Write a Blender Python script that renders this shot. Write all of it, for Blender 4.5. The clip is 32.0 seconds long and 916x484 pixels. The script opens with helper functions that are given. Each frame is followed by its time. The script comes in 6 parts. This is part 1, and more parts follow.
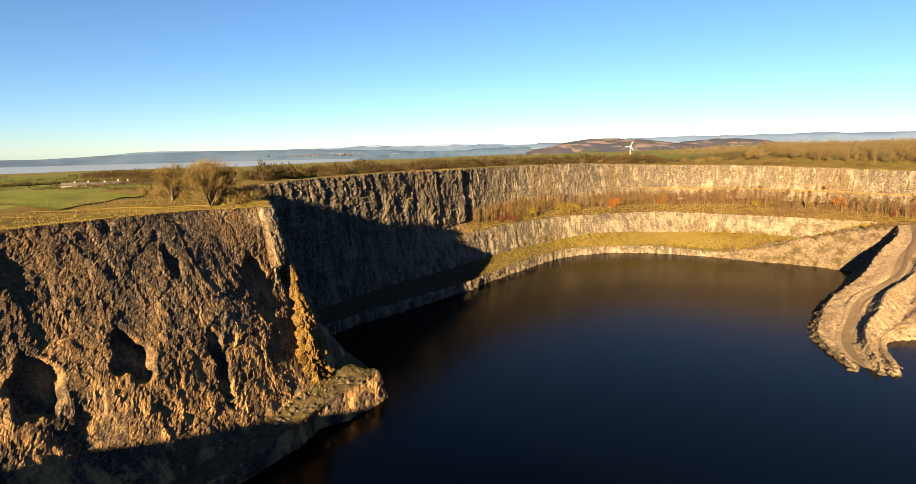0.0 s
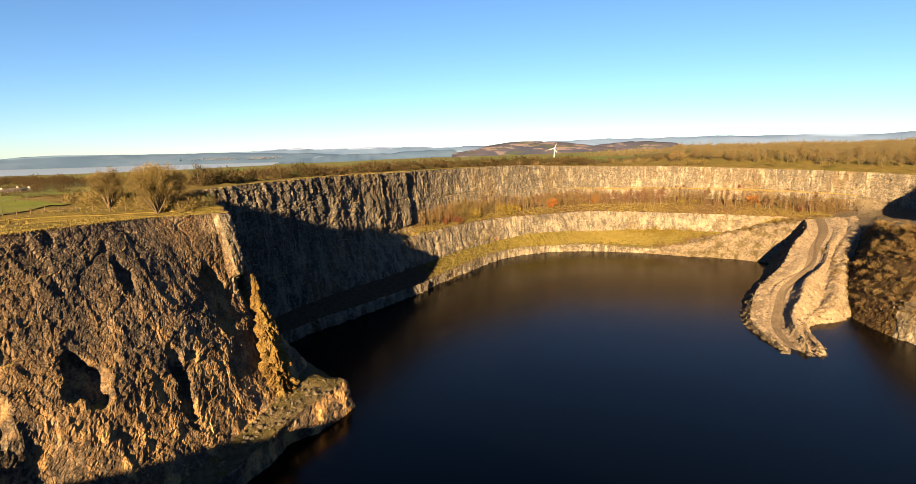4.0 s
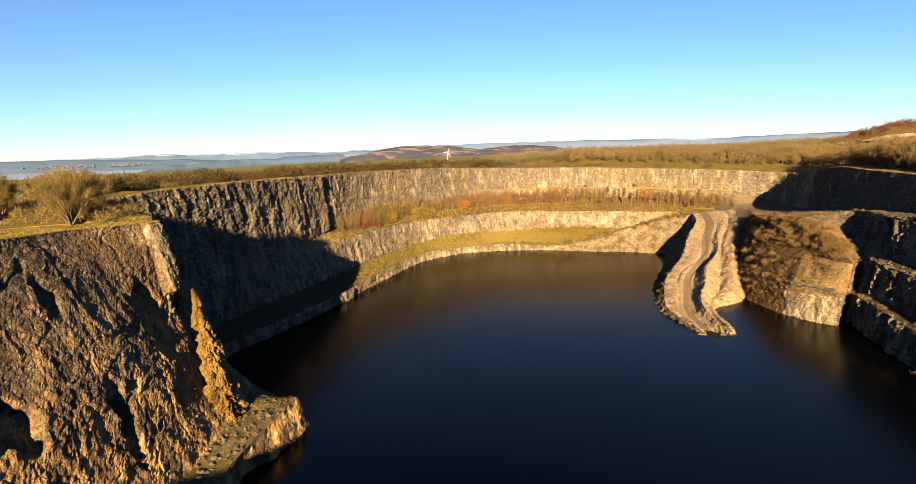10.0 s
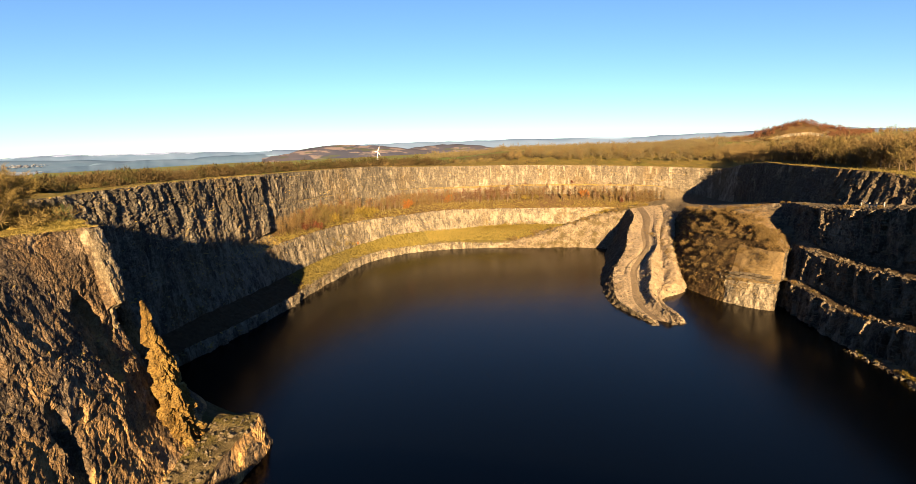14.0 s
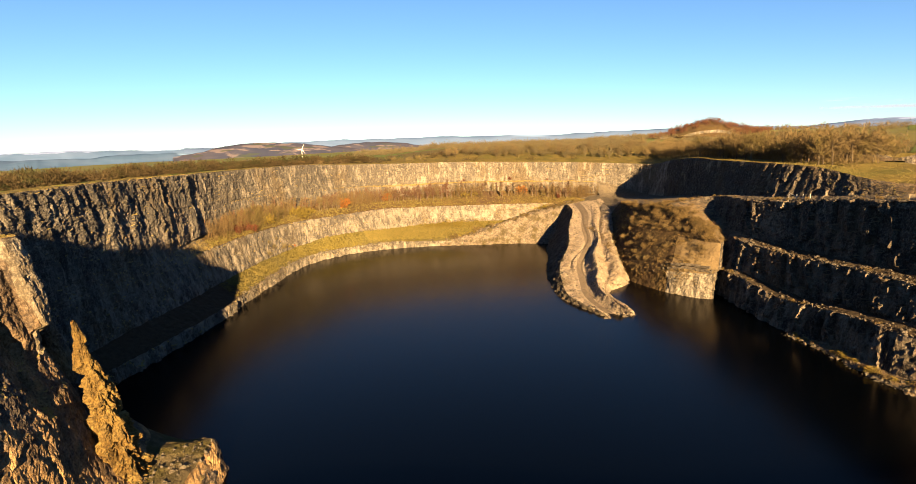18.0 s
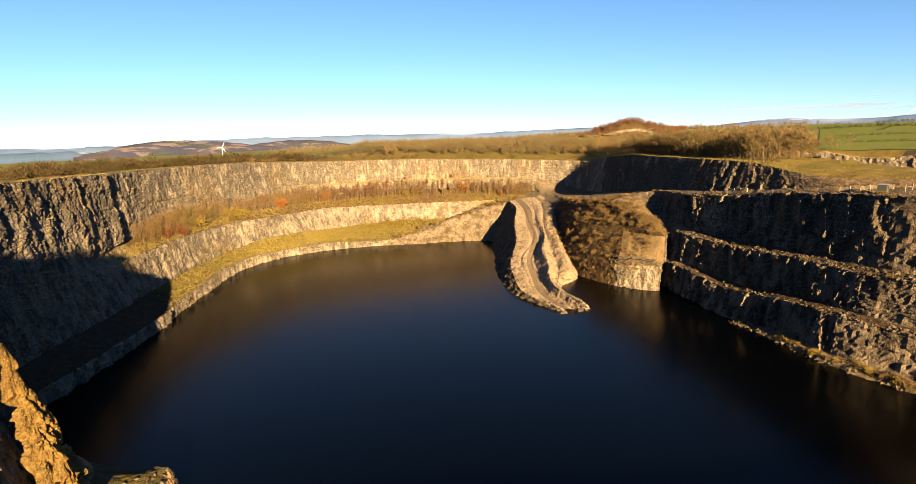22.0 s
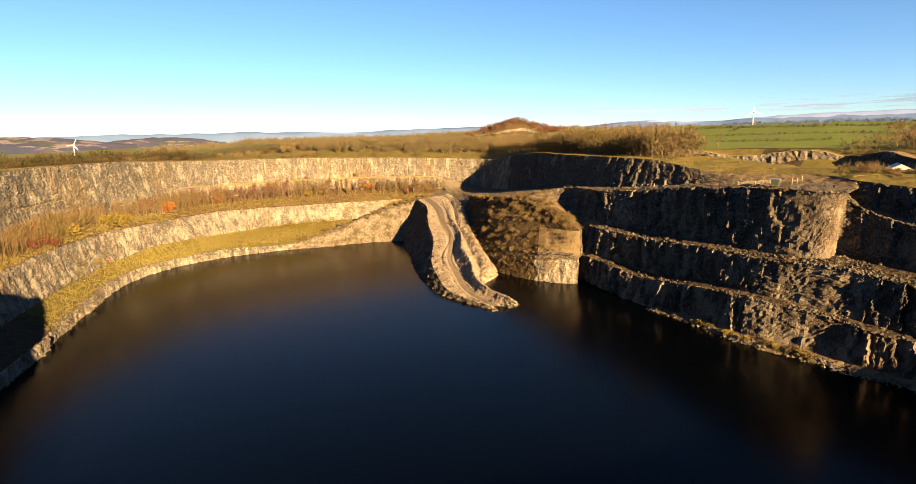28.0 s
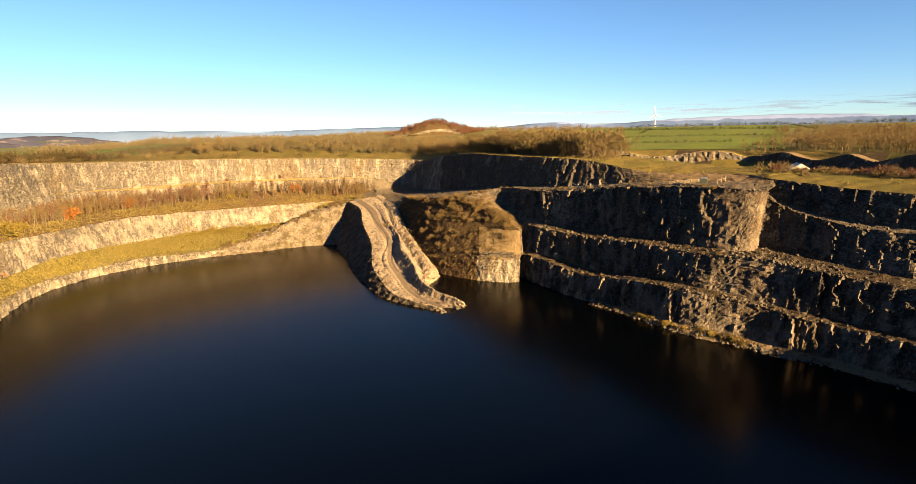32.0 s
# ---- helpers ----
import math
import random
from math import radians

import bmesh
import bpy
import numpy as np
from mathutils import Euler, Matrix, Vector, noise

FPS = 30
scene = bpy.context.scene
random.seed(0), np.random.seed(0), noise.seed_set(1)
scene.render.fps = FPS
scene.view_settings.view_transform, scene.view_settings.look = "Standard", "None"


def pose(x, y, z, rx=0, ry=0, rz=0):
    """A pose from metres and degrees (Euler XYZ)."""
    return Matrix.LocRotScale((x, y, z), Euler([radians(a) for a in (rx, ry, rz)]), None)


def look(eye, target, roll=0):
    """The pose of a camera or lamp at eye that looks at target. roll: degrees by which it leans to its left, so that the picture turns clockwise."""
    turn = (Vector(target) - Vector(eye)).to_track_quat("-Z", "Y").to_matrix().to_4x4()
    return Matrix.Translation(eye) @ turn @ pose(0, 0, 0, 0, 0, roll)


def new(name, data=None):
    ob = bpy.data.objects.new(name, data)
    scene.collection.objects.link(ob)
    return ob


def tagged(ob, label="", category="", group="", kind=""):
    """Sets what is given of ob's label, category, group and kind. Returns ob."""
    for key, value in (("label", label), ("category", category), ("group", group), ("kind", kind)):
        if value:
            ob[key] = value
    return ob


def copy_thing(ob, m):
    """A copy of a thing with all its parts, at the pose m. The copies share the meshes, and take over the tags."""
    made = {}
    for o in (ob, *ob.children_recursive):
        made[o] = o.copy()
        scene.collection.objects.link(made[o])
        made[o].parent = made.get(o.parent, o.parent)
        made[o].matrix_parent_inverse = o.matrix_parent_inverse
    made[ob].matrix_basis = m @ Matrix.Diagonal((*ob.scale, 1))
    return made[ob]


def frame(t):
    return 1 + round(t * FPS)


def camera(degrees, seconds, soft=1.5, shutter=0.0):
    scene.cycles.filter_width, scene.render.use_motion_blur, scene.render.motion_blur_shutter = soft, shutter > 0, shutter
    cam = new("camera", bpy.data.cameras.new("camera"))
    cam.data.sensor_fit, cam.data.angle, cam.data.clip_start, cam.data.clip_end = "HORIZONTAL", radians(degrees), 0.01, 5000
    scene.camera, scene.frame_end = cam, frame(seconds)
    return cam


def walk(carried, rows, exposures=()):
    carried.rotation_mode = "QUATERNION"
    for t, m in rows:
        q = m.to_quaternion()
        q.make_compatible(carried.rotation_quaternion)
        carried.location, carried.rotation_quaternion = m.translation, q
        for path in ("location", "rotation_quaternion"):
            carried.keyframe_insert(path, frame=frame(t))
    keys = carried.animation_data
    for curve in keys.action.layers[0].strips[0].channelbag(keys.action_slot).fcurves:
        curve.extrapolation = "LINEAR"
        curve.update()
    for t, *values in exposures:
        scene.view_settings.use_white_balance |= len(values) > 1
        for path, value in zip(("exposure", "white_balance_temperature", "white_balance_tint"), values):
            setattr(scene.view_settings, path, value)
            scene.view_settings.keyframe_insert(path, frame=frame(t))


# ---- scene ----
cam = camera(80.93, 32.0, 0.5)
PATH = [  # seconds, eye, turn to the left of +y, pitch, roll
    (0, (0.00, 0.00, 63.04), 32.88, -10.16, -0.93),
    (0.5, (-1.21, -0.47, 63.15), 31.84, -10.18, -0.91),
    (1, (-2.35, -0.96, 63.15), 30.43, -10.18, -0.89),
    (1.5, (-3.50, -1.50, 63.04), 29.42, -10.23, -0.86),
    (2, (-4.65, -2.02, 63.01), 28.74, -10.18, -0.90),
    (2.5, (-5.73, -2.51, 63.05), 28.04, -10.11, -0.96),
    (3, (-6.82, -3.00, 63.07), 26.85, -10.08, -0.98),
    (3.5, (-7.89, -3.54, 63.02), 25.75, -10.03, -1.01),
    (5.5, (-12.48, -5.57, 62.80), 22.24, -9.88, -1.18),
    (6, (-13.72, -6.03, 62.64), 20.83, -9.79, -1.22),
    (6.5, (-14.96, -6.38, 62.61), 20.00, -9.77, -1.20),
    (7, (-16.17, -6.63, 62.59), 19.25, -9.78, -1.22),
    (7.5, (-17.38, -6.78, 62.55), 18.23, -9.76, -1.24),
    (8, (-18.68, -6.96, 62.54), 17.56, -9.77, -1.22),
    (8.5, (-20.02, -7.22, 62.57), 16.53, -9.76, -1.27),
    (9, (-21.35, -7.24, 62.47), 15.66, -9.79, -1.30),
    (9.5, (-22.76, -7.18, 62.41), 14.07, -9.81, -1.31),
    (10, (-24.09, -7.20, 62.35), 13.16, -9.78, -1.35),
    (10.5, (-25.44, -7.12, 62.23), 12.26, -9.82, -1.37),
    (11, (-26.76, -6.91, 62.16), 11.40, -9.77, -1.38),
    (11.5, (-28.04, -6.68, 62.10), 10.61, -9.84, -1.41),
    (12, (-29.33, -6.36, 62.02), 9.50, -9.84, -1.40),
    (12.5, (-30.54, -6.02, 61.95), 8.41, -9.88, -1.42),
    (13, (-31.71, -5.67, 61.88), 7.42, -9.88, -1.47),
    (13.5, (-32.97, -5.20, 61.79), 6.53, -9.98, -1.50),
    (14, (-34.34, -4.65, 61.70), 5.45, -10.04, -1.48),
    (14.5, (-35.67, -4.10, 61.61), 4.40, -10.12, -1.51),
    (16.5, (-40.40, -1.73, 61.49), 0.04, -10.35, -1.52),
    (17, (-41.34, -1.13, 61.40), -0.84, -10.36, -1.55),
    (17.5, (-42.32, -0.48, 61.47), -1.53, -10.44, -1.61),
    (18, (-43.34, 0.33, 61.51), -2.45, -10.50, -1.62),
    (18.5, (-44.39, 0.97, 61.42), -3.42, -10.56, -1.67),
    (19, (-45.43, 1.60, 61.34), -4.22, -10.64, -1.69),
    (19.5, (-46.52, 2.40, 61.23), -5.21, -10.71, -1.69),
    (20, (-47.69, 3.21, 61.06), -6.25, -10.72, -1.66),
    (20.5, (-48.87, 3.96, 61.04), -7.25, -10.79, -1.63),
    (21, (-50.01, 4.62, 61.01), -8.29, -10.79, -1.60),
    (21.5, (-51.02, 5.33, 60.93), -9.42, -10.85, -1.51),
    (22, (-52.20, 6.01, 60.91), -10.19, -10.87, -1.51),
    (22.5, (-53.53, 6.71, 61.03), -11.34, -10.94, -1.47),
    (23, (-54.75, 7.41, 61.04), -12.46, -10.97, -1.42),
    (23.5, (-55.93, 8.14, 61.01), -13.60, -11.05, -1.42),
    (24, (-56.92, 8.90, 61.00), -14.88, -11.13, -1.40),
    (24.5, (-57.75, 9.62, 60.99), -15.61, -11.19, -1.37),
    (25, (-58.59, 10.42, 60.91), -16.55, -11.22, -1.38),
    (25.5, (-59.58, 11.17, 60.86), -17.66, -11.27, -1.32),
    (27.5, (-64.11, 14.12, 60.80), -21.69, -11.26, -1.20),
    (28, (-65.08, 14.81, 60.80), -22.52, -11.27, -1.14),
    (28.5, (-66.09, 15.56, 60.87), -23.50, -11.29, -1.09),
    (29, (-67.12, 16.43, 60.87), -24.90, -11.37, -1.05),
    (29.5, (-68.10, 17.25, 60.87), -26.21, -11.41, -0.98),
    (30, (-69.16, 18.12, 60.84), -27.27, -11.39, -0.95),
    (30.5, (-70.18, 18.89, 60.84), -28.23, -11.35, -0.88),
    (31, (-71.24, 19.70, 60.89), -29.31, -11.37, -0.85),
    (31.5, (-72.25, 20.49, 60.96), -30.25, -11.35, -0.83),
    (32, (-73.29, 21.16, 61.04), -31.46, -11.38, -0.82),
]


def aimed(eye, yaw, pitch, roll):
    a, b = radians(yaw), radians(pitch)
    ahead = Vector((-math.sin(a) * math.cos(b), math.cos(a) * math.cos(b), math.sin(b)))
    return look(eye, Vector(eye) + 10 * ahead, roll)


walk(cam, [(t, aimed(eye, yaw, pitch, roll)) for t, eye, yaw, pitch, roll in PATH], [(0, 2.93, 5750, 8), (14, 2.95, 5750, 8), (32, 3.07, 5800, 8)])


# ---- world, sun ----
SUN_TO = Vector((0.15, -1.0, 0.27)).normalized()
world = bpy.data.worlds.new("world")
scene.world = world
world.use_nodes = True
wn = world.node_tree.nodes
sky = wn.new("ShaderNodeTexSky")
sky.sky_type = "NISHITA"
sky.sun_disc = False
sky.sun_elevation = math.asin(SUN_TO.z)
sky.sun_rotation = math.atan2(SUN_TO.x, SUN_TO.y)
sky.air_density, sky.dust_density, sky.ozone_density = 0.8, 0.0, 3.0
wn["Background"].inputs["Strength"].default_value = 0.0198
world.node_tree.links.new(sky.outputs[0], wn["Background"].inputs["Color"])
sun_data = bpy.data.lights.new("sun", "SUN")
sun_data.energy, sun_data.angle, sun_data.color = 5.0, radians(0.53), (1.0, 0.605, 0.245)
sun = new("sun", sun_data)
sun.matrix_world = look((0, 0, 300), Vector((0, 0, 300)) - SUN_TO)


# ---- noise on arrays ----
def lattice(ix, iy, iz, seed):
    n = (ix * 374761393 + iy * 668265263 + iz * 2147483647 + seed * 1274126177) & 0xFFFFFFFF
    n = ((n ^ (n >> 13)) * 1274126177) & 0xFFFFFFFF
    n = (n ^ (n >> 16)) * 2246822519 & 0xFFFFFFFF
    return ((n ^ (n >> 15)) & 0xFFFFFF) / float(0x7FFFFF) - 1.0


def noise3(p, seed=0):
    """Smooth value noise, -1 to 1, for an array of points."""
    q = np.floor(p).astype(np.int64)
    f = p - q
    f = f * f * f * (f * (f * 6 - 15) + 10)
    out = 0
    for dx in (0, 1):
        for dy in (0, 1):
            for dz in (0, 1):
                w = (f[..., 0] if dx else 1 - f[..., 0]) * (f[..., 1] if dy else 1 - f[..., 1]) * (f[..., 2] if dz else 1 - f[..., 2])
                out = out + w * lattice(q[..., 0] + dx, q[..., 1] + dy, q[..., 2] + dz, seed)
    return out


def fractal(p, octaves=4, seed=0, gain=0.5, ridged=False):
    out, amp = 0, 1.0
    for k in range(octaves):
        n = noise3(p * 2.0**k + 17.3 * k, seed + k)
        out = out + amp * (1 - 2 * np.abs(n) if ridged else n)
        amp *= gain
    return out


def worley(p, seed=0):
    """Cells of broken rock: a random value for each cell, and the gap to the next cell."""
    base = np.floor(p).astype(np.int64)
    first, second, value = np.full(p.shape[:-1], 9.0), np.full(p.shape[:-1], 9.0), np.zeros(p.shape[:-1])
    for dx in (-1, 0, 1):
        for dy in (-1, 0, 1):
            for dz in (-1, 0, 1):
                c = base + (dx, dy, dz)
                x, y, z = c[..., 0], c[..., 1], c[..., 2]
                d = (c[..., 0] + 0.5 + 0.45 * lattice(x, y, z, seed) - p[..., 0]) ** 2
                d += (c[..., 1] + 0.5 + 0.45 * lattice(x, y, z, seed + 1) - p[..., 1]) ** 2
                d += (c[..., 2] + 0.5 + 0.45 * lattice(x, y, z, seed + 2) - p[..., 2]) ** 2
                near = d < first
                second = np.where(near, first, np.minimum(second, d))
                value = np.where(near, lattice(x, y, z, seed + 3), value)
                first = np.where(near, d, first)
    return value, np.sqrt(second) - np.sqrt(first)


def mesh_from(name, verts, faces, material, smooth=True):
    me = bpy.data.meshes.new(name)
    verts, faces = np.asarray(verts, float), np.asarray(faces, np.int32)
    me.vertices.add(len(verts))
    me.vertices.foreach_set("co", verts.ravel())
    n, k = faces.shape
    me.loops.add(n * k)
    me.loops.foreach_set("vertex_index", faces.ravel())
    me.polygons.add(n)
    me.polygons.foreach_set("loop_start", np.arange(n, dtype=np.int32) * k)
    me.polygons.foreach_set("use_smooth", np.full(n, smooth))
    me.update(calc_edges=True)
    me.validate()
    if material:
        me.materials.append(material)
    return me


# ---- materials ----
def material(name):
    m = bpy.data.materials.new(name)
    m.use_nodes = True
    return m, m.node_tree, m.node_tree.nodes["Principled BSDF"]


def node(tree, kind, **sets):
    n = tree.nodes.new(kind)
    for key, value in sets.items():
        if key in n.inputs:
            n.inputs[key].default_value = value
    return n


def place(tree, scale):
    """World place of the shaded point, scaled."""
    geo = tree.nodes.new("ShaderNodeNewGeometry")
    mul = tree.nodes.new("ShaderNodeVectorMath")
    mul.operation = "MULTIPLY"
    mul.inputs[1].default_value = scale if isinstance(scale, tuple) else (scale,) * 3
    tree.links.new(geo.outputs["Position"], mul.inputs[0])
    return mul.outputs[0]


def noise_node(tree, scale, detail=5.0, rough=0.55, distortion=0.0):
    n = node(tree, "ShaderNodeTexNoise", Scale=1.0, Detail=detail, Roughness=rough, Distortion=distortion)
    tree.links.new(place(tree, scale), n.inputs["Vector"])
    return n.outputs["Fac"]


def ramp(tree, value, stops):
    r = tree.nodes.new("ShaderNodeValToRGB")
    while len(r.color_ramp.elements) < len(stops):
        r.color_ramp.elements.new(0.5)
    for e, (at, c) in zip(r.color_ramp.elements, stops):
        e.position = at
        e.color = (c, c, c, 1) if isinstance(c, (int, float)) else (*c, 1)
    tree.links.new(value, r.inputs[0])
    return r.outputs["Color"]


def mix(tree, fac, a, b, blend="MIX"):
    m = tree.nodes.new("ShaderNodeMix")
    m.data_type, m.blend_type = "RGBA", blend
    for value, k in ((fac, 0), (a, 6), (b, 7)):
        if isinstance(value, bpy.types.NodeSocket):
            tree.links.new(value, m.inputs[k])
        else:
            m.inputs[k].default_value = value if k == 0 else (*value, 1)
    return m.outputs[2]


def bump(tree, bsdf, height, strength, distance):
    b = node(tree, "ShaderNodeBump", Strength=strength, Distance=distance)
    tree.links.new(height, b.inputs["Height"])
    tree.links.new(b.outputs[0], bsdf.inputs["Normal"])


def upward(tree, lo, hi):
    """1 where the surface lies flat, 0 where it is steep."""
    geo = tree.nodes.new("ShaderNodeNewGeometry")
    sep = tree.nodes.new("ShaderNodeSeparateXYZ")
    tree.links.new(geo.outputs["Normal"], sep.inputs[0])
    return ramp(tree, sep.outputs["Z"], [(lo, 0.0), (hi, 1.0)])


ROCK_SCALE = 0.42  # scales all rock colours down, to deepen shade against the exposure


def rock_material(name, dark, mid, light, stain, flat, grit=0.5, east=None, cracks=1.0, streaks=1.0):
    """Weathered rock; east: dark, middle and light tones into which it passes from x = -150 to x = 0."""
    dark, mid, light, stain = (tuple(ROCK_SCALE * v for v in c) for c in (dark, mid, light, stain))
    palest = tuple(1.25 * c for c in light)
    m, t, b = material(name)
    big = noise_node(t, (0.045, 0.045, 0.02), 4)
    streak = noise_node(t, (0.35, 0.35, 0.035), 5, 0.6)
    fine = noise_node(t, 1.3, 6, 0.65)
    tone = ramp(t, fine, [(0.39, dark), (0.5, mid), (0.6, light)])
    deep = tuple(0.5 * c for c in dark)
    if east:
        east = [tuple(ROCK_SCALE * v for v in c) for c in east]
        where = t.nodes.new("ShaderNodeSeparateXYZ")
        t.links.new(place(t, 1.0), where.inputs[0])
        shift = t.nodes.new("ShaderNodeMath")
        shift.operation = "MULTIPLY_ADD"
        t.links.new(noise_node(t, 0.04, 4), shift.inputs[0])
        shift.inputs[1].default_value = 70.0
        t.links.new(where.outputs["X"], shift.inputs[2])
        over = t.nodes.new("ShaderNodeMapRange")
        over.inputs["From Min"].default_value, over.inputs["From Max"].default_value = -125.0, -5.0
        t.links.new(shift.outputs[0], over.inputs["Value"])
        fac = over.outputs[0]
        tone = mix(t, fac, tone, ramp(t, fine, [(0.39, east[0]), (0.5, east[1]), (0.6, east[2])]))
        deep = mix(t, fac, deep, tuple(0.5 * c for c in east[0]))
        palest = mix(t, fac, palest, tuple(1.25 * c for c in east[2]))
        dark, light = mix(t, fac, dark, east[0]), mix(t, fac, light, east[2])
    # cracks between broken pieces
    wobble = t.nodes.new("ShaderNodeVectorMath")
    wobble.operation = "ADD"
    soft_ = node(t, "ShaderNodeTexNoise", Scale=0.9, Detail=3.0)
    t.links.new(place(t, 1.0), soft_.inputs["Vector"])
    t.links.new(soft_.outputs["Color"], wobble.inputs[1])
    t.links.new(place(t, (0.9, 0.9, 0.6)), wobble.inputs[0])
    cells = node(t, "ShaderNodeTexVoronoi", Scale=1.0)
    cells.feature = "DISTANCE_TO_EDGE"
    t.links.new(wobble.outputs[0], cells.inputs["Vector"])
    tone = mix(t, ramp(t, cells.outputs["Distance"], [(0.02, 0.7 * cracks), (0.11, 0.0)]), tone, deep)
    blotch = noise_node(t, (0.22, 0.22, 0.16), 5, 0.6)
    tone = mix(t, ramp(t, blotch, [(0.44, 0.0), (0.6, 0.45)]), tone, dark)
    tone = mix(t, ramp(t, streak, [(0.45, 0.0), (0.66, min(0.85, 0.55 * streaks))]), tone, dark)
    tone = mix(t, ramp(t, big, [(0.5, 0.0), (0.66, 0.7)]), tone, stain)
    pale = noise_node(t, (0.10, 0.10, 0.07), 6, 0.7)
    tone = mix(t, ramp(t, pale, [(0.56, 0.0), (0.64, 0.7)]), tone, palest)
    stripes = noise_node(t, (0.9, 0.9, 0.03), 4, 0.6)
    tone = mix(t, ramp(t, stripes, [(0.52, 0.0), (0.66, min(0.8, 0.35 * streaks))]), tone, dark)
    if streaks > 1:
        washed = noise_node(t, (0.5, 0.5, 0.035), 5, 0.6)
        tone = mix(t, ramp(t, washed, [(0.55, 0.0), (0.64, 0.55)]), tone, palest)
    seams = noise_node(t, (0.05, 0.05, 0.9), 3, 0.5)
    tone = mix(t, ramp(t, seams, [(0.46, 0.0), (0.5, 0.45), (0.54, 0.0)]), tone, dark)
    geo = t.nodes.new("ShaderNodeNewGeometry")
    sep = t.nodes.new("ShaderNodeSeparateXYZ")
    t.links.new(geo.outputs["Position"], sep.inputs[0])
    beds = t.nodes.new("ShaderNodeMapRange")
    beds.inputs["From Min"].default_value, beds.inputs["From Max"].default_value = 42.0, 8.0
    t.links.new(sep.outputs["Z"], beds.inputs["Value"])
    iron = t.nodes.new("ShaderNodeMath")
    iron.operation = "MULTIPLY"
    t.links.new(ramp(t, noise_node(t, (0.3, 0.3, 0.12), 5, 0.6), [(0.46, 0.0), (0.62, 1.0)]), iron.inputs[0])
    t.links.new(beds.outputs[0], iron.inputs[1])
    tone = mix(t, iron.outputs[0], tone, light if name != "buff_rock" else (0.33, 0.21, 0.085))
    specks = noise_node(t, (3.4, 3.4, 2.6), 3, 0.7)
    tone = mix(t, ramp(t, specks, [(0.34, 0.65 * cracks), (0.48, 0.0)]), tone, deep)
    tone = mix(t, ramp(t, specks, [(0.56, 0.0), (0.68, 0.5)]), tone, palest)
    rough_grass = mix(t, noise_node(t, 0.6, 5), (flat[0] * 0.55, flat[1] * 0.55, flat[2] * 0.55), (flat[0] * 1.45, flat[1] * 1.4, flat[2] * 1.2))
    tone = mix(t, upward(t, 0.8, 0.95), tone, rough_grass)
    t.links.new(tone, b.inputs["Base Color"])
    b.inputs["Roughness"].default_value = 0.92
    b.inputs["Specular IOR Level"].default_value = 0.2
    rough_ = t.nodes.new("ShaderNodeMath")
    rough_.operation = "MULTIPLY_ADD"
    t.links.new(ramp(t, cells.outputs["Distance"], [(0.0, 0.0), (0.12, 1.0)]), rough_.inputs[0])
    rough_.inputs[1].default_value = 0.35
    t.links.new(noise_node(t, (2.4, 2.4, 1.8), 8, 0.75), rough_.inputs[2])
    bump(t, b, rough_.outputs[0], grit, 0.4)
    return m


def ground_material(name, low, high, patch, scale=0.25, strength=0.4):
    low, high, patch = (tuple(0.475 * v for v in c) for c in (low, high, patch))
    m, t, b = material(name)
    tone = mix(t, ramp(t, noise_node(t, scale, 6, 0.6), [(0.34, 0.0), (0.66, 1.0)]), low, high)
    tone = mix(t, ramp(t, noise_node(t, scale * 0.22, 4), [(0.48, 0.0), (0.64, 0.85)]), tone, patch)
    tone = mix(t, ramp(t, noise_node(t, max(scale * 5, 1.6), 4, 0.7), [(0.36, 0.45), (0.5, 0.0)]), tone, tuple(0.5 * c for c in low))
    t.links.new(tone, b.inputs["Base Color"])
    b.inputs["Roughness"].default_value = 0.95
    b.inputs["Specular IOR Level"].default_value = 0.1
    bump(t, b, noise_node(t, scale * 6, 7, 0.7), strength, 0.6)
    return m


DRY = (0.19, 0.145, 0.042)
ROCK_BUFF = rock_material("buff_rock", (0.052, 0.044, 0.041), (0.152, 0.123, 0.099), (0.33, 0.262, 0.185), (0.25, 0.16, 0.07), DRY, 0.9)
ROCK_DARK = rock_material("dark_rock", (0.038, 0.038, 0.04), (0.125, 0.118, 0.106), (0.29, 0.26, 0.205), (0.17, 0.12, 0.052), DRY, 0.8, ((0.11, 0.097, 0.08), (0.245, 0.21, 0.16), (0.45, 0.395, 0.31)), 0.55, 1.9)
# pale ledge rock; doubles as the sunlit copy beside the grey rock
ROCK_PALE = rock_material("pale_and_sunlit_limestone", (0.095, 0.086, 0.074), (0.24, 0.20, 0.145), (0.43, 0.385, 0.30), (0.25, 0.185, 0.085), DRY, 0.7, None, 0.6, 1.4)
# shaded copy of the limestone, its tones lowered to deepen the shade
ROCK_SHADED = rock_material("shade_toned_rock", (0.038, 0.034, 0.03), (0.095, 0.081, 0.063), (0.32, 0.265, 0.19), (0.17, 0.115, 0.06), (0.11, 0.08, 0.045), 0.8)
SHELF = ground_material("shelf_grass", (0.10, 0.085, 0.02), (0.19, 0.155, 0.034), (0.14, 0.125, 0.05))
BENCH = ground_material("bench_scrub", (0.09, 0.06, 0.028), (0.18, 0.125, 0.042), (0.11, 0.07, 0.04))
RUBBLE = ground_material("rubble", (0.12, 0.098, 0.07), (0.26, 0.22, 0.16), (0.18, 0.15, 0.10), 0.9, 0.9)
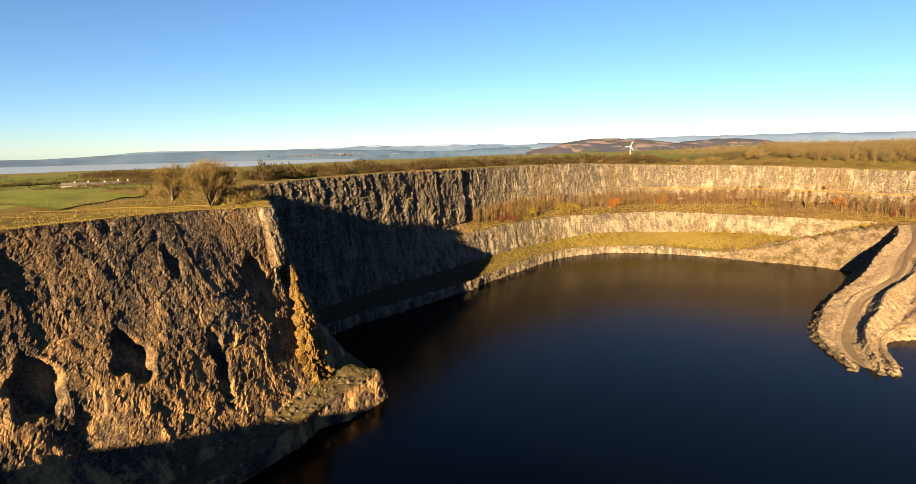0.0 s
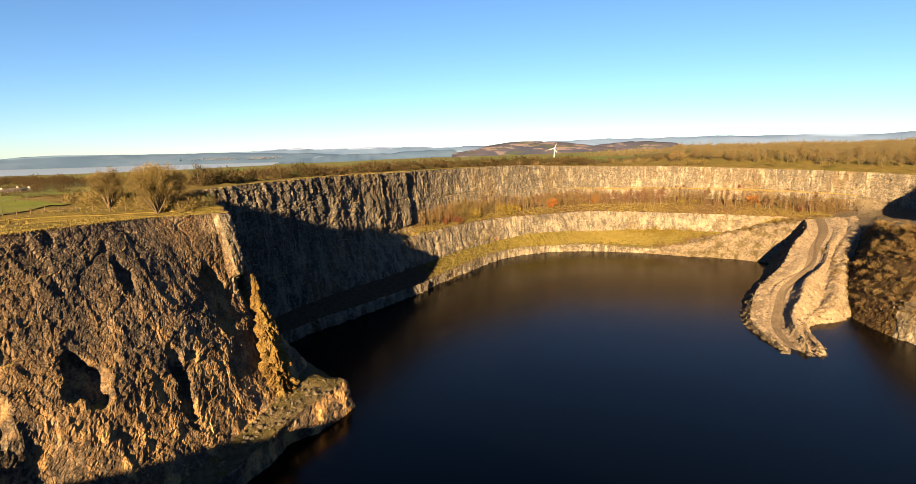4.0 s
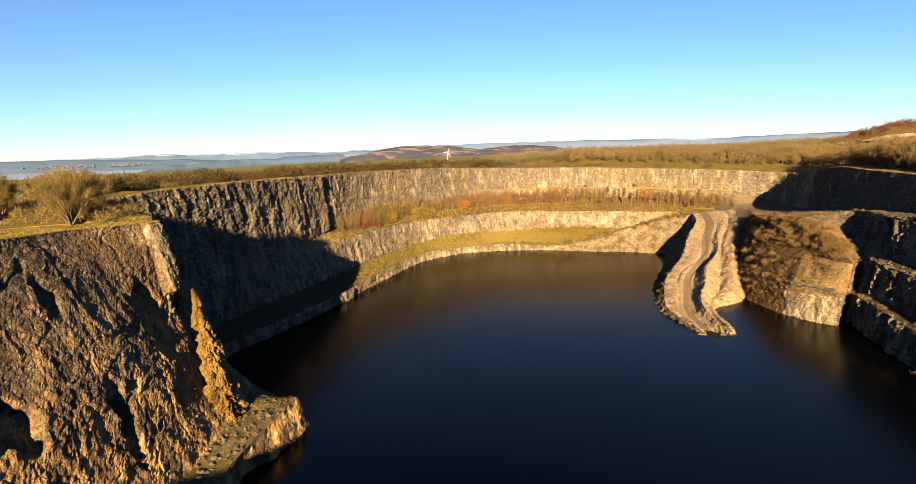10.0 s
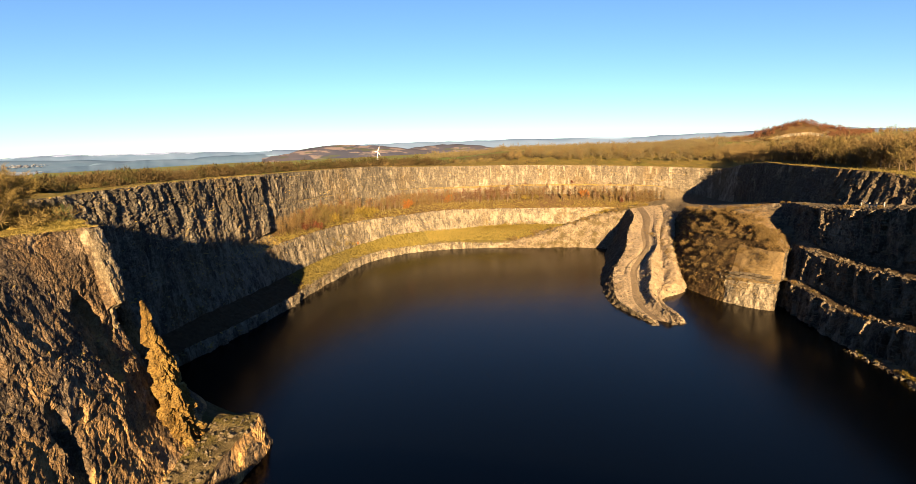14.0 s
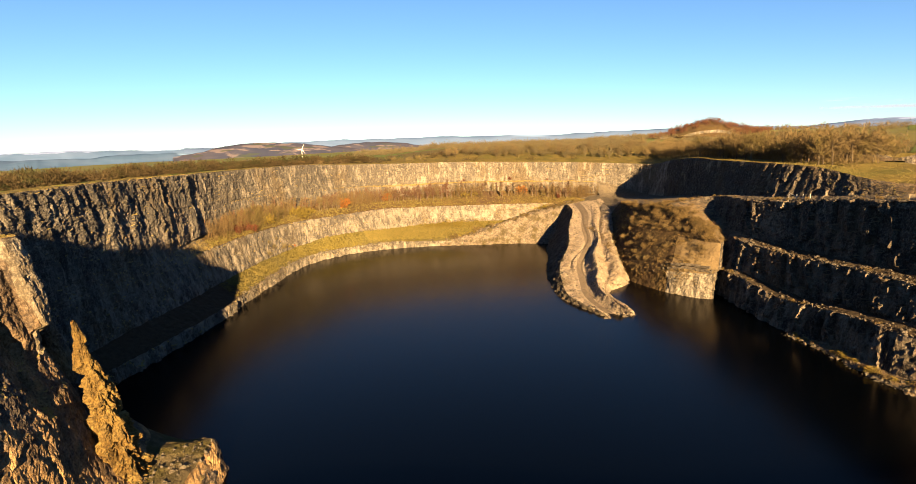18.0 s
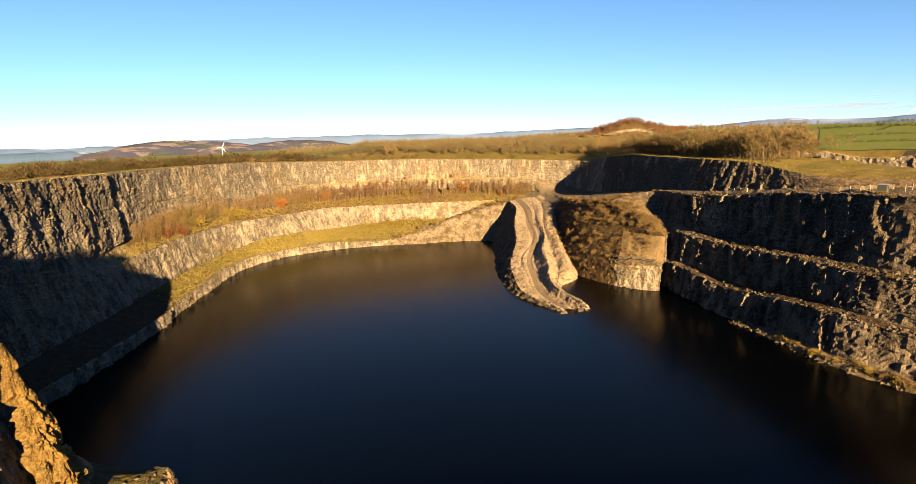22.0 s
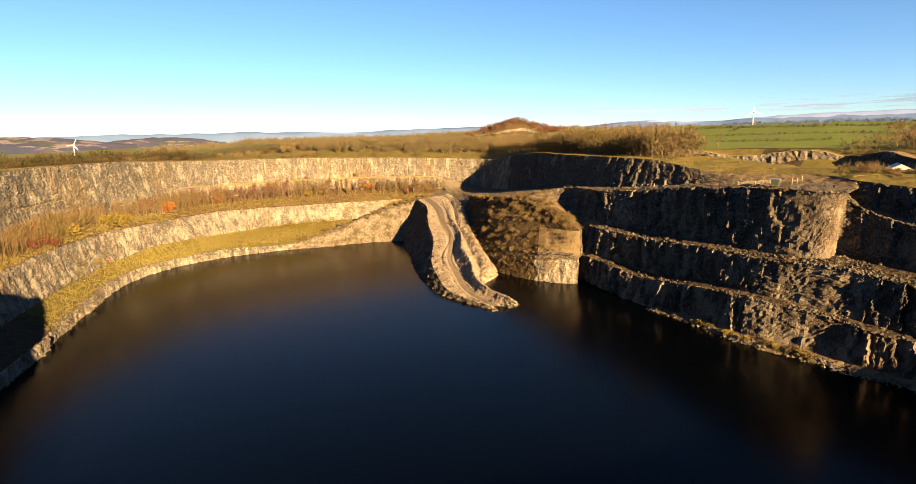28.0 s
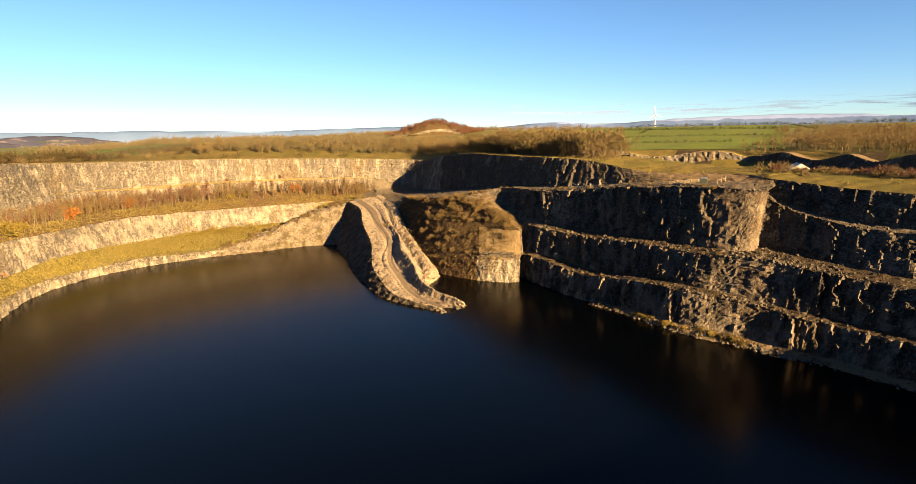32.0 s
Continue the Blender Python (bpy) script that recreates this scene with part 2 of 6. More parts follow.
DIRT_AND_SHADE = ground_material("brown_dirt_and_shade", (0.06, 0.045, 0.028), (0.12, 0.09, 0.055), (0.09, 0.062, 0.035), 0.7, 0.9)
SPOIL = ground_material("spoil_earth", (0.05, 0.036, 0.018), (0.135, 0.095, 0.042), (0.085, 0.055, 0.028), 0.5, 1.0)
SAND = ground_material("beige_sand", (0.20, 0.15, 0.075), (0.27, 0.205, 0.105), (0.23, 0.17, 0.09), 0.5, 0.5)
MOSSY = ground_material("mossy_rubble", (0.10, 0.085, 0.045), (0.23, 0.185, 0.10), (0.14, 0.12, 0.028), 0.7, 0.9)
TOP = ground_material("rough_pasture", (0.14, 0.115, 0.028), (0.25, 0.19, 0.048), (0.15, 0.14, 0.03))

# ---- the pit: columns of eight points, from the foot under water to the rim ----
COLS = []


def col(*points):
    COLS.append(np.array(points, float))
    return len(COLS) - 1


# bay behind the promontory, left wall, far wall
C_BAY = col((-98, 104, -3), (-99, 103, 4), (-102, 99, 9), (-106, 94, 18), (-108, 92, 27), (-110, 90, 36), (-111, 89, 43), (-114, 87.5, 50.4))
col((-127, 116, -3), (-128, 115, 4), (-132, 112, 8), (-137, 107, 18), (-139, 105.5, 26), (-141, 104.5, 36), (-142, 104, 38), (-144, 103, 51.5))
col((-131, 133, -3), (-132, 133, 4), (-138, 131, 8), (-140, 131, 20), (-141, 131, 26), (-142, 130, 37), (-142.6, 130, 38), (-145, 129, 52.4))
C_LEFT = col((-127, 156, -3), (-128, 156, 4), (-136, 158, 8.5), (-139, 160, 20), (-140.5, 161, 26), (-142.5, 163, 37), (-143, 163, 38), (-146, 165, 52.6))
col((-122, 186, -3), (-123, 186, 4), (-132, 190, 8.5), (-136.5, 192, 20), (-140, 194, 25), (-143.5, 197, 37), (-144.5, 197, 38), (-147.5, 200, 52))
col((-120, 213, -3), (-121, 213, 4), (-130, 219, 8.5), (-135, 222, 21.5), (-143, 229, 25), (-145, 231, 36), (-145.6, 231, 37), (-147.6, 232, 51.5))
col((-117, 246, -3), (-118, 246.5, 4.5), (-125, 252, 9), (-129, 254, 22), (-139, 262, 26), (-142, 263, 36), (-142.6, 264, 37), (-145, 266, 51))
C_FAR = col((-110, 282, -3), (-111, 282.6, 4.5), (-116, 285, 9.5), (-119, 287, 22), (-130, 295, 26.5), (-132, 296, 36), (-132.8, 296, 37), (-135, 298, 51))
col((-93, 304, -3), (-94, 305.5, 4), (-99, 303, 12), (-101, 309, 22), (-113, 321, 27), (-114.5, 322, 36), (-115, 322.5, 37), (-117, 325, 51))
col((-71, 316, -3), (-71.5, 318, 4), (-77, 328, 10), (-79, 333, 22), (-95, 343, 27.5), (-96, 345, 35), (-97, 346, 36), (-99, 349, 49.6))
col((-50, 319, -3), (-50, 321, 3.2), (-54, 338, 10.5), (-55.5, 341, 21.8), (-61, 357, 28), (-61.5, 359, 34), (-62, 362, 35), (-62, 365, 48.7))
col((-25, 322, -3), (-25, 324, 2.5), (-29, 342, 11), (-30, 346, 21.3), (-24, 365, 29), (-24, 366, 34.3), (-23, 369.5, 35), (-22, 373, 48.2))
col((8, 328, -3), (8, 329.5, 2), (10, 342, 11), (10, 352, 20.6), (32, 366, 27), (32.3, 367, 33.5), (32.7, 370, 34), (33, 372.5, 46.6))
C_CORNER = col((20, 317, -3), (21, 319, 2.5), (28, 330, 10), (40, 350, 20.5), (66, 358, 24.5), (67, 359, 32), (68, 361, 32.5), (70, 363, 45.4))
# right side: road bench, spoil slope, benched wall
col((25, 308, -3), (28, 311, 4), (36, 322, 12), (48, 336, 21.3), (60, 343, 22.8), (72, 349, 24), (93, 347.5, 25.6), (98, 345, 44.5))
C_SPOIL = col((32, 286, -3), (40, 290, 3), (48, 294, 9), (55, 299, 16), (61, 303, 22.5), (66, 308, 25), (94, 316, 26.5), (98, 317, 47.5))
col((38, 232, -3), (42, 238, 4), (47, 244, 11), (52, 249, 19), (57, 255, 25), (61, 262, 29.0), (89, 276, 30.8), (92.5, 278, 50.3))
col((48, 204.6, -3), (49, 206, 8.6), (53, 210, 11.5), (59, 219, 20), (62.5, 229, 26.5), (61.5, 254, 29.6), (87.5, 253, 32.6), (91, 254, 50.2))
C_EDGE = col((60.2, 193, -3), (61.4, 194, 9.8), (64.3, 195.5, 11), (67.6, 200.5, 20), (67.3, 212, 25.0), (64.5, 240, 31.4), (87, 240, 34.4), (90.5, 240, 50))
col((66, 200, -3), (66.5, 200.5, 9.8), (68.5, 202, 11), (75, 212, 21.5), (78, 219, 24), (80, 231, 35.2), (87, 226, 36), (91, 226, 50))
C_WALL = col((65.5, 187.2, -3), (66.6, 188, 10.6), (69.6, 188.4, 11.4), (71.6, 191, 22.0), (76.2, 193.4, 23.2), (78.6, 199, 36.8), (87, 203, 37.5), (92, 204, 49.8))
col((64, 161, -3), (68, 162, 9), (72.5, 164, 9.8), (74, 167, 21.6), (80, 174, 22.6), (82.5, 177, 38.8), (90, 183, 39.4), (95, 186, 49))
col((65, 139, -3), (70, 141, 11), (75.3, 142, 11.8), (76.3, 143, 22.8), (81.8, 147, 23.6), (84.2, 149, 42), (95, 156, 42.4), (99, 162, 45.6))
C_NOSE = col((65, 120, -3), (70.8, 121.5, 12), (76, 122, 12.6), (77.8, 121, 22.8), (83.6, 121.2, 24), (86.6, 122.8, 42.9), (104, 130, 43.6), (112, 138, 45.6))
col((67, 110, -3), (74.5, 111.5, 11.6), (78.8, 112, 12.2), (81, 110, 23.6), (87, 113, 24.2), (91.6, 113, 42.4), (106, 117, 43.4), (110, 122, 45.6))
col((68.5, 104, -3), (77.5, 104, 11), (80.5, 105, 11.6), (83.5, 101.5, 23.3), (92, 112.5, 24.4), (97, 114, 42.2), (106.5, 117, 42.4), (110, 120.5, 45.4))
col((69.5, 100, -3), (79, 99.5, 10.6), (82, 100, 11.2), (84.5, 98.5, 23.1), (97, 113.5, 24.4), (102, 117.5, 40), (105.5, 118.6, 40.4), (108.5, 120.5, 45.2))
col((71, 93, -3), (79.5, 92.5, 10), (83.5, 94, 10.6), (85, 93, 22.8), (97.5, 102, 24), (103, 107, 35.8), (106, 108, 36.4), (109, 109.5, 44.4))
col((74, 80, -3), (83, 82, 9.6), (86.5, 83, 10.2), (87.5, 82, 22), (95.5, 85, 23), (101, 87, 33.5), (105, 88, 34.2), (108.5, 89, 43.4))
C_NEAR = col((77, 52, -3), (85, 53, 9.5), (88, 53, 10), (91, 52, 21.5), (99, 52, 22), (104, 52, 34), (107, 52, 34.6), (110.5, 53, 43))
col((79, 10, -3), (86, 10, 9.5), (90, 10, 10), (94, 10, 21.5), (101, 10, 22), (106, 10, 33), (109, 10, 33.6), (116, 10, 43))
# closing side behind the camera
col((72, -34, -3), (76, -37, 9), (80, -39, 10), (85, -43, 19), (90, -46, 20), (97, -51, 29), (100, -53, 31), (106, -58, 43.0))
C_SOUTH = col((30, -44, -3), (30, -47, 9), (30, -49, 10), (30, -54, 19), (30, -57, 20), (30, -63, 30), (30, -65, 31), (30, -72, 43))
col((-30, -45, -3), (-30, -48, 9), (-30, -50, 10), (-30, -55, 20), (-30, -58, 21), (-30, -63, 32), (-30, -65, 33), (-30, -72, 45.5))
col((-72, -38, -3), (-74, -41, 8), (-76, -43, 10), (-80, -48, 20), (-83, -51, 21), (-88, -58, 32), (-91, -61, 33), (-98, -70, 44.7))
# promontory
C_PROM = col((-83, 0, -3), (-85, 0, 3), (-88, 0, 4.5), (-92, 0, 15), (-95.5, 0, 24), (-99.5, 0, 33.5), (-103.5, 0, 43), (-107, 0, 50.4))
col((-84, 32, -3), (-86, 32, 3.5), (-89, 32, 5), (-93, 32, 15), (-96.5, 33, 24), (-101, 34, 33.5), (-105, 35, 43), (-109, 36, 50.8))
col((-85, 58, -3), (-86.5, 58, 4), (-91, 60, 6), (-94.5, 61, 15), (-97.5, 62, 24), (-102, 63, 34), (-106.5, 64, 43), (-111, 65, 50.2))
C_TIP = col((-85, 79, -3), (-87, 79, 6.4), (-93, 76, 7.6), (-97, 75, 16), (-100, 75, 25), (-103.5, 75, 33), (-106.5, 75.5, 42), (-110, 76, 49.6))
col((-85, 96, -3), (-87, 94.6, 6.8), (-95, 87, 8.5), (-100.5, 84.5, 17), (-103.5, 83.5, 26), (-105.8, 83, 32), (-106.2, 83, 40), (-108.6, 83, 49.4))
col((-87.5, 99, -3), (-89.4, 97.4, 6.8), (-96.5, 91, 9), (-104, 87, 18), (-108, 85.5, 27), (-109, 85, 35), (-109.2, 85, 42), (-111, 85, 49.8))
COLS = np.array(COLS)
# no ledge half way up the left-hand wall
for i in range(C_LEFT + 3):
    COLS[i, 6] = (COLS[i, 5] + COLS[i, 7]) / 2
N_COL = len(COLS)


def spline(points, per):
    """A closed Catmull-Rom curve through the points, per[i] samples from point i to the next; also the sample that each point gets."""
    out, starts, n = [], [], len(points)
    for i in range(n):
        starts.append(len(out))
        p0, p1, p2, p3 = points[i - 1], points[i], points[(i + 1) % n], points[(i + 2) % n]
        for k in range(per[i]):
            t = k / per[i]
            out.append(0.5 * (2 * p1 + (p2 - p0) * t + (2 * p0 - 5 * p1 + 4 * p2 - p3) * t * t + (3 * p1 - p0 - 3 * p2 + p3) * t**3))
    return np.array(out), starts


mid = COLS[:, 4]
gap = np.linalg.norm(np.roll(mid, -1, 0) - mid, axis=1)
unseen = [C_NEAR <= i < C_PROM for i in range(N_COL)]
PER = [max(4, int(g / (4.0 if u else 0.3 if i >= C_PROM else 0.6))) for i, (g, u) in enumerate(zip(gap, unseen))]
curves = [spline(COLS[:, k], PER) for k in range(8)]
STARTS = curves[0][1] + [len(curves[0][0])]
LEVELS = np.array([c[0] for c in curves])
ROWS = [24, 12, 34, 24, 36, 22, 38]
grid, level_at = [], [0]
steps = np.arange(LEVELS.shape[1])
RUBBLE_FOOT = np.clip((steps - STARTS[C_WALL + 1]) / 30.0, 0, 1) * np.clip((STARTS[C_NEAR] - steps) / 20.0, 0, 1)
for k, rows in enumerate(ROWS):
    for j in range(rows):
        line = LEVELS[k] + (LEVELS[k + 1] - LEVELS[k]) * j / rows
        if k == 0:
            foot = LEVELS[0] + (LEVELS[1] - LEVELS[0]) * np.interp(8.0 * j / rows, range(9), (0.0, 0.12, 0.6, 0.82, 0.88, 0.92, 0.95, 0.975, 1.0))
            foot[:, 2] = LEVELS[0][:, 2] + (LEVELS[1][:, 2] - LEVELS[0][:, 2]) * np.interp(8.0 * j / rows, range(9), (0.0, 0.19, 0.27, 0.31, 0.48, 0.64, 0.78, 0.9, 1.0))
            line = line + (foot - line) * RUBBLE_FOOT[:, None]
        grid.append(line)
    level_at.append(len(grid))
grid.append(LEVELS[7])
grid = np.array(grid)
across = np.roll(grid, -1, 1) - np.roll(grid, 1, 1)
along = np.gradient(grid, axis=0)
normal = np.cross(along, across)
normal /= np.linalg.norm(normal, axis=-1, keepdims=True) + 1e-9
inward = np.array([0.0, 130.0, 30.0]) - grid
normal *= np.sign((normal * inward).sum(-1, keepdims=True))
for _ in range(3):
    normal = normal + np.roll(normal, 1, 1) + np.roll(normal, -1, 1)
    normal[1:-1] = normal[1:-1] + normal[:-2] + normal[2:]
    normal /= np.linalg.norm(normal, axis=-1, keepdims=True)
steep = np.clip(1.35 - 1.5 * np.abs(normal[..., 2]), 0.08, 1.0)
warp = grid + 1.1 * np.stack([fractal(grid * 0.30, 3, 51 + k) for k in range(3)], -1)
swell = fractal(grid * (0.07, 0.07, 0.05), 3, 11)
flutes = fractal(warp * (0.22, 0.22, 0.07), 3, 3, 0.5, True)
crags = fractal(warp * (0.75, 0.75, 0.5), 4, 13, 0.6, True)
grit = fractal(warp * (1.9, 1.9, 1.6), 3, 29, 0.65)
big, gap1 = worley(warp * (0.30, 0.30, 0.22), 70)
mid_, gap2 = worley(warp * (0.85, 0.85, 0.7), 80)
ledges = fractal(grid * (0.05, 0.05, 0.6), 2, 23)
index = np.arange(grid.shape[1])


def along_rim(*values):
    """A value for every sample along the pit, from one for each stretch."""
    at = [0, STARTS[C_LEFT], STARTS[C_FAR], STARTS[C_CORNER], STARTS[C_WALL], STARTS[C_NOSE], STARTS[C_NEAR], STARTS[C_PROM], STARTS[-1]]
    return np.interp(index, at, values)[None, :]


at_col = np.interp(index, STARTS, np.arange(len(STARTS)))[None, :]
run = LEVELS[4]
along_m = np.concatenate([[0], np.cumsum(np.linalg.norm(np.diff(run, axis=0), axis=1))])[None, :]
shear = 0.32 * (at_col >= C_PROM)


def blocks(wide, tall, seed):
    """Jointed rock: a step out or in for every block between beds and joints, with a crack round it."""
    v = grid[..., 2] / tall + 0.7 * fractal(grid * (0.5 / wide), 3, seed)
    row = np.floor(v).astype(np.int64)
    u = (along_m + shear * grid[..., 2]) / wide + 0.6 * fractal(grid * (0.6 / wide, 0.6 / wide, 0.35 / wide), 3, seed + 5) + 0.37 * row
    cell = np.floor(u).astype(np.int64)
    value = lattice(cell, row, 0 * row, seed)
    edge = np.minimum(np.minimum(u - cell, cell + 1 - u) * wide, np.minimum(v - row, row + 1 - v) * tall)
    return value - 0.5 * np.exp(-edge / 0.2)


def teeth(wide, tall, seed):
    """Upright joints across the face: long planes turned a little, each ending in a short step back."""
    v = grid[..., 2] / tall + 0.5 * fractal(grid * 0.1, 2, seed)
    row = np.floor(v).astype(np.int64)
    u = along_m / wide + 0.4 * fractal(grid * (0.25, 0.25, 0.1), 3, seed + 3) + 0.45 * lattice(row, 0 * row, 0 * row, seed + 5)
    cell = np.floor(u).astype(np.int64)
    return (u - cell - 0.5) * (0.7 + 0.5 * lattice(cell, row, 0 * row, seed + 7))


push = along_rim(0.35, 0.38, 0.22, 0.16, 0.1, 0.15, 0.15, 0.12, 0.12) * flutes + along_rim(0.6, 0.6, 0.5, 0.4, 0.25, 0.32, 0.5, 0.8, 0.8) * swell
push = push + along_rim(0.2, 0.16, 0.12, 0.12, 0.1, 0.1, 0.1, 0.08, 0.08) * crags + along_rim(0.14, 0.14, 0.12, 0.12, 0.12, 0.15, 0.15, 0.11, 0.11) * grit
push = push + along_rim(0.35, 0.36, 0.4, 0.35, 0.2, 0.2, 0.22, 0.4, 0.4) * blocks(6.0, 11.0, 210) + along_rim(0.16, 0.18, 0.24, 0.24, 0.18, 0.15, 0.16, 0.13, 0.13) * blocks(2.3, 3.1, 220)
push = push + along_rim(0.08, 0.08, 0.08, 0.08, 0.1, 0.12, 0.12, 0.08, 0.08) * blocks(1.0, 1.3, 230) + along_rim(0.1, 0.1, 0.1, 0.1, 0.1, 0.12, 0.14, 0.14, 0.14) * (big - 0.8 * np.exp(-gap1 / 0.06)) + along_rim(0.08, 0.08, 0.08, 0.08, 0.08, 0.08, 0.08, 0.05, 0.05) * mid_ + 0.15 * ledges
benched = np.clip((at_col - C_WALL + 0.6) / 0.5, 0, 1) * (at_col < C_NEAR) * (1 - 0.95 * np.clip((at_col - C_NOSE + 0.3) / 0.35, 0, 1) * np.clip((C_NOSE + 3.7 - at_col) / 0.5, 0, 1))
push = push + benched * (2.4 * teeth(7.5, 13.0, 310) + 0.5 * teeth(2.6, 5.0, 320))
push = push + (at_col < C_FAR + 1) * (0.75 * teeth(6.0, 70.0, 330) + 0.5 * teeth(2.2, 30.0, 340))
push = push * (1 - 0.22 * (at_col >= C_PROM))
height_at = np.clip((grid[..., 2] - 24) / 6, 0, 1)
buttress = np.clip((at_col - 4.35) / 0.5, 0, 1) * (at_col < 4.93) + 0.6 * np.clip((at_col - 3.75) / 0.4, 0, 1) * (at_col < 4.22)
hollow = np.clip(fractal(grid * (0.055, 0.055, 0.07), 2, 91) - 0.35, 0, 1) * 0.6 * (at_col > C_PROM)
# alcoves in the lower half of the promontory
for y0, z0, ry, rz, deep in ((30, 27, 4.0, 3.8, 0.65), (44.5, 27, 3.0, 3.6, 0.6), (60, 20, 1.5, 7.0, 0.35), (75.5, 32, 2.6, 6.5, 0.4), (57, 41, 1.3, 3.5, 0.22), (18, 34, 3.0, 6.0, 0.4)):
    near_ = 1.35 - ((warp[..., 1] - y0) / ry) ** 2 - ((warp[..., 2] - z0) / rz) ** 2
    hollow = np.maximum(hollow, deep * np.clip(near_ * 1.6, 0, 1) * (at_col > C_PROM))
tip_slab = (at_col > C_TIP + 0.62) * (at_col < C_TIP + 1.15) * np.clip((warp[..., 2] - 34.5) / 0.8, 0, 1)
push = steep * push + 1.7 * tip_slab + 1.6 * buttress * height_at - 5.0 * hollow * steep
fade = np.ones(len(grid))
fade[-1], fade[-2] = 0.35, 0.7
grid = grid + normal * (push * fade[:, None])[..., None]
grid[1:-1, :, 2] += 0.25 * fractal(grid[1:-1] * 0.5, 3, 41)


def pit_piece(name, c0, c1, k0, k1, mat, label, category):
    """The loft between two columns and two levels, as an object of its own."""
    a, b = STARTS[c0], STARTS[c1]
    cols = np.arange(a, b + 1) % grid.shape[1]
    part_grid = grid[level_at[k0] : level_at[k1] + 1][:, cols]
    h, w = part_grid.shape[:2]
    i = np.arange((h - 1) * w).reshape(h - 1, w)[:, :-1].ravel()
    ob = new(name, mesh_from(name, part_grid.reshape(-1, 3), np.stack([i, i + 1, i + w + 1, i + w], 1), mat, name in ("shelf", "bench", "haul_road")))
    return tagged(ob, label, category, kind="structure")


def proud_slab(name, c0, c1, l0, mat, label):
    """A slab standing out of the face from a level up to the rim, its edges running back into the rock."""
    a, b = (int(STARTS[int(c)] + (STARTS[int(c) + 1] - STARTS[int(c)]) * (c - int(c))) for c in (c0, c1))
    r0, r1 = level_at[int(l0)] + int((l0 - int(l0)) * ROWS[int(l0)]), level_at[7]
    g, n = grid[r0:r1, a:b].copy(), normal[r0:r1, a:b]
    h, w = g.shape[:2]
    up, side = np.linspace(0, 1, h)[:, None], np.linspace(-1, 1, w)[None, :]
    half = 0.35 + 0.65 * np.clip(up * 2.2, 0, 1) + 0.1 * fractal(g * 0.4, 2, 350)
    inside_ = np.clip((half - np.abs(side)) * 6, -0.6, 1) * np.clip(up * 14, 0, 1) * np.clip((1 - up) * 12, 0, 1)
    g = g + n * (0.75 * inside_ - 0.25 + 0.12 * fractal(g * 1.3, 3, 355))[..., None]
    i = np.arange((h - 1) * w).reshape(h - 1, w)[:, :-1].ravel()
    return tagged(new(name, mesh_from(name, g.reshape(-1, 3), np.stack([i, i + 1, i + w + 1, i + w], 1), mat, False)), label, "rock slab", kind="structure")


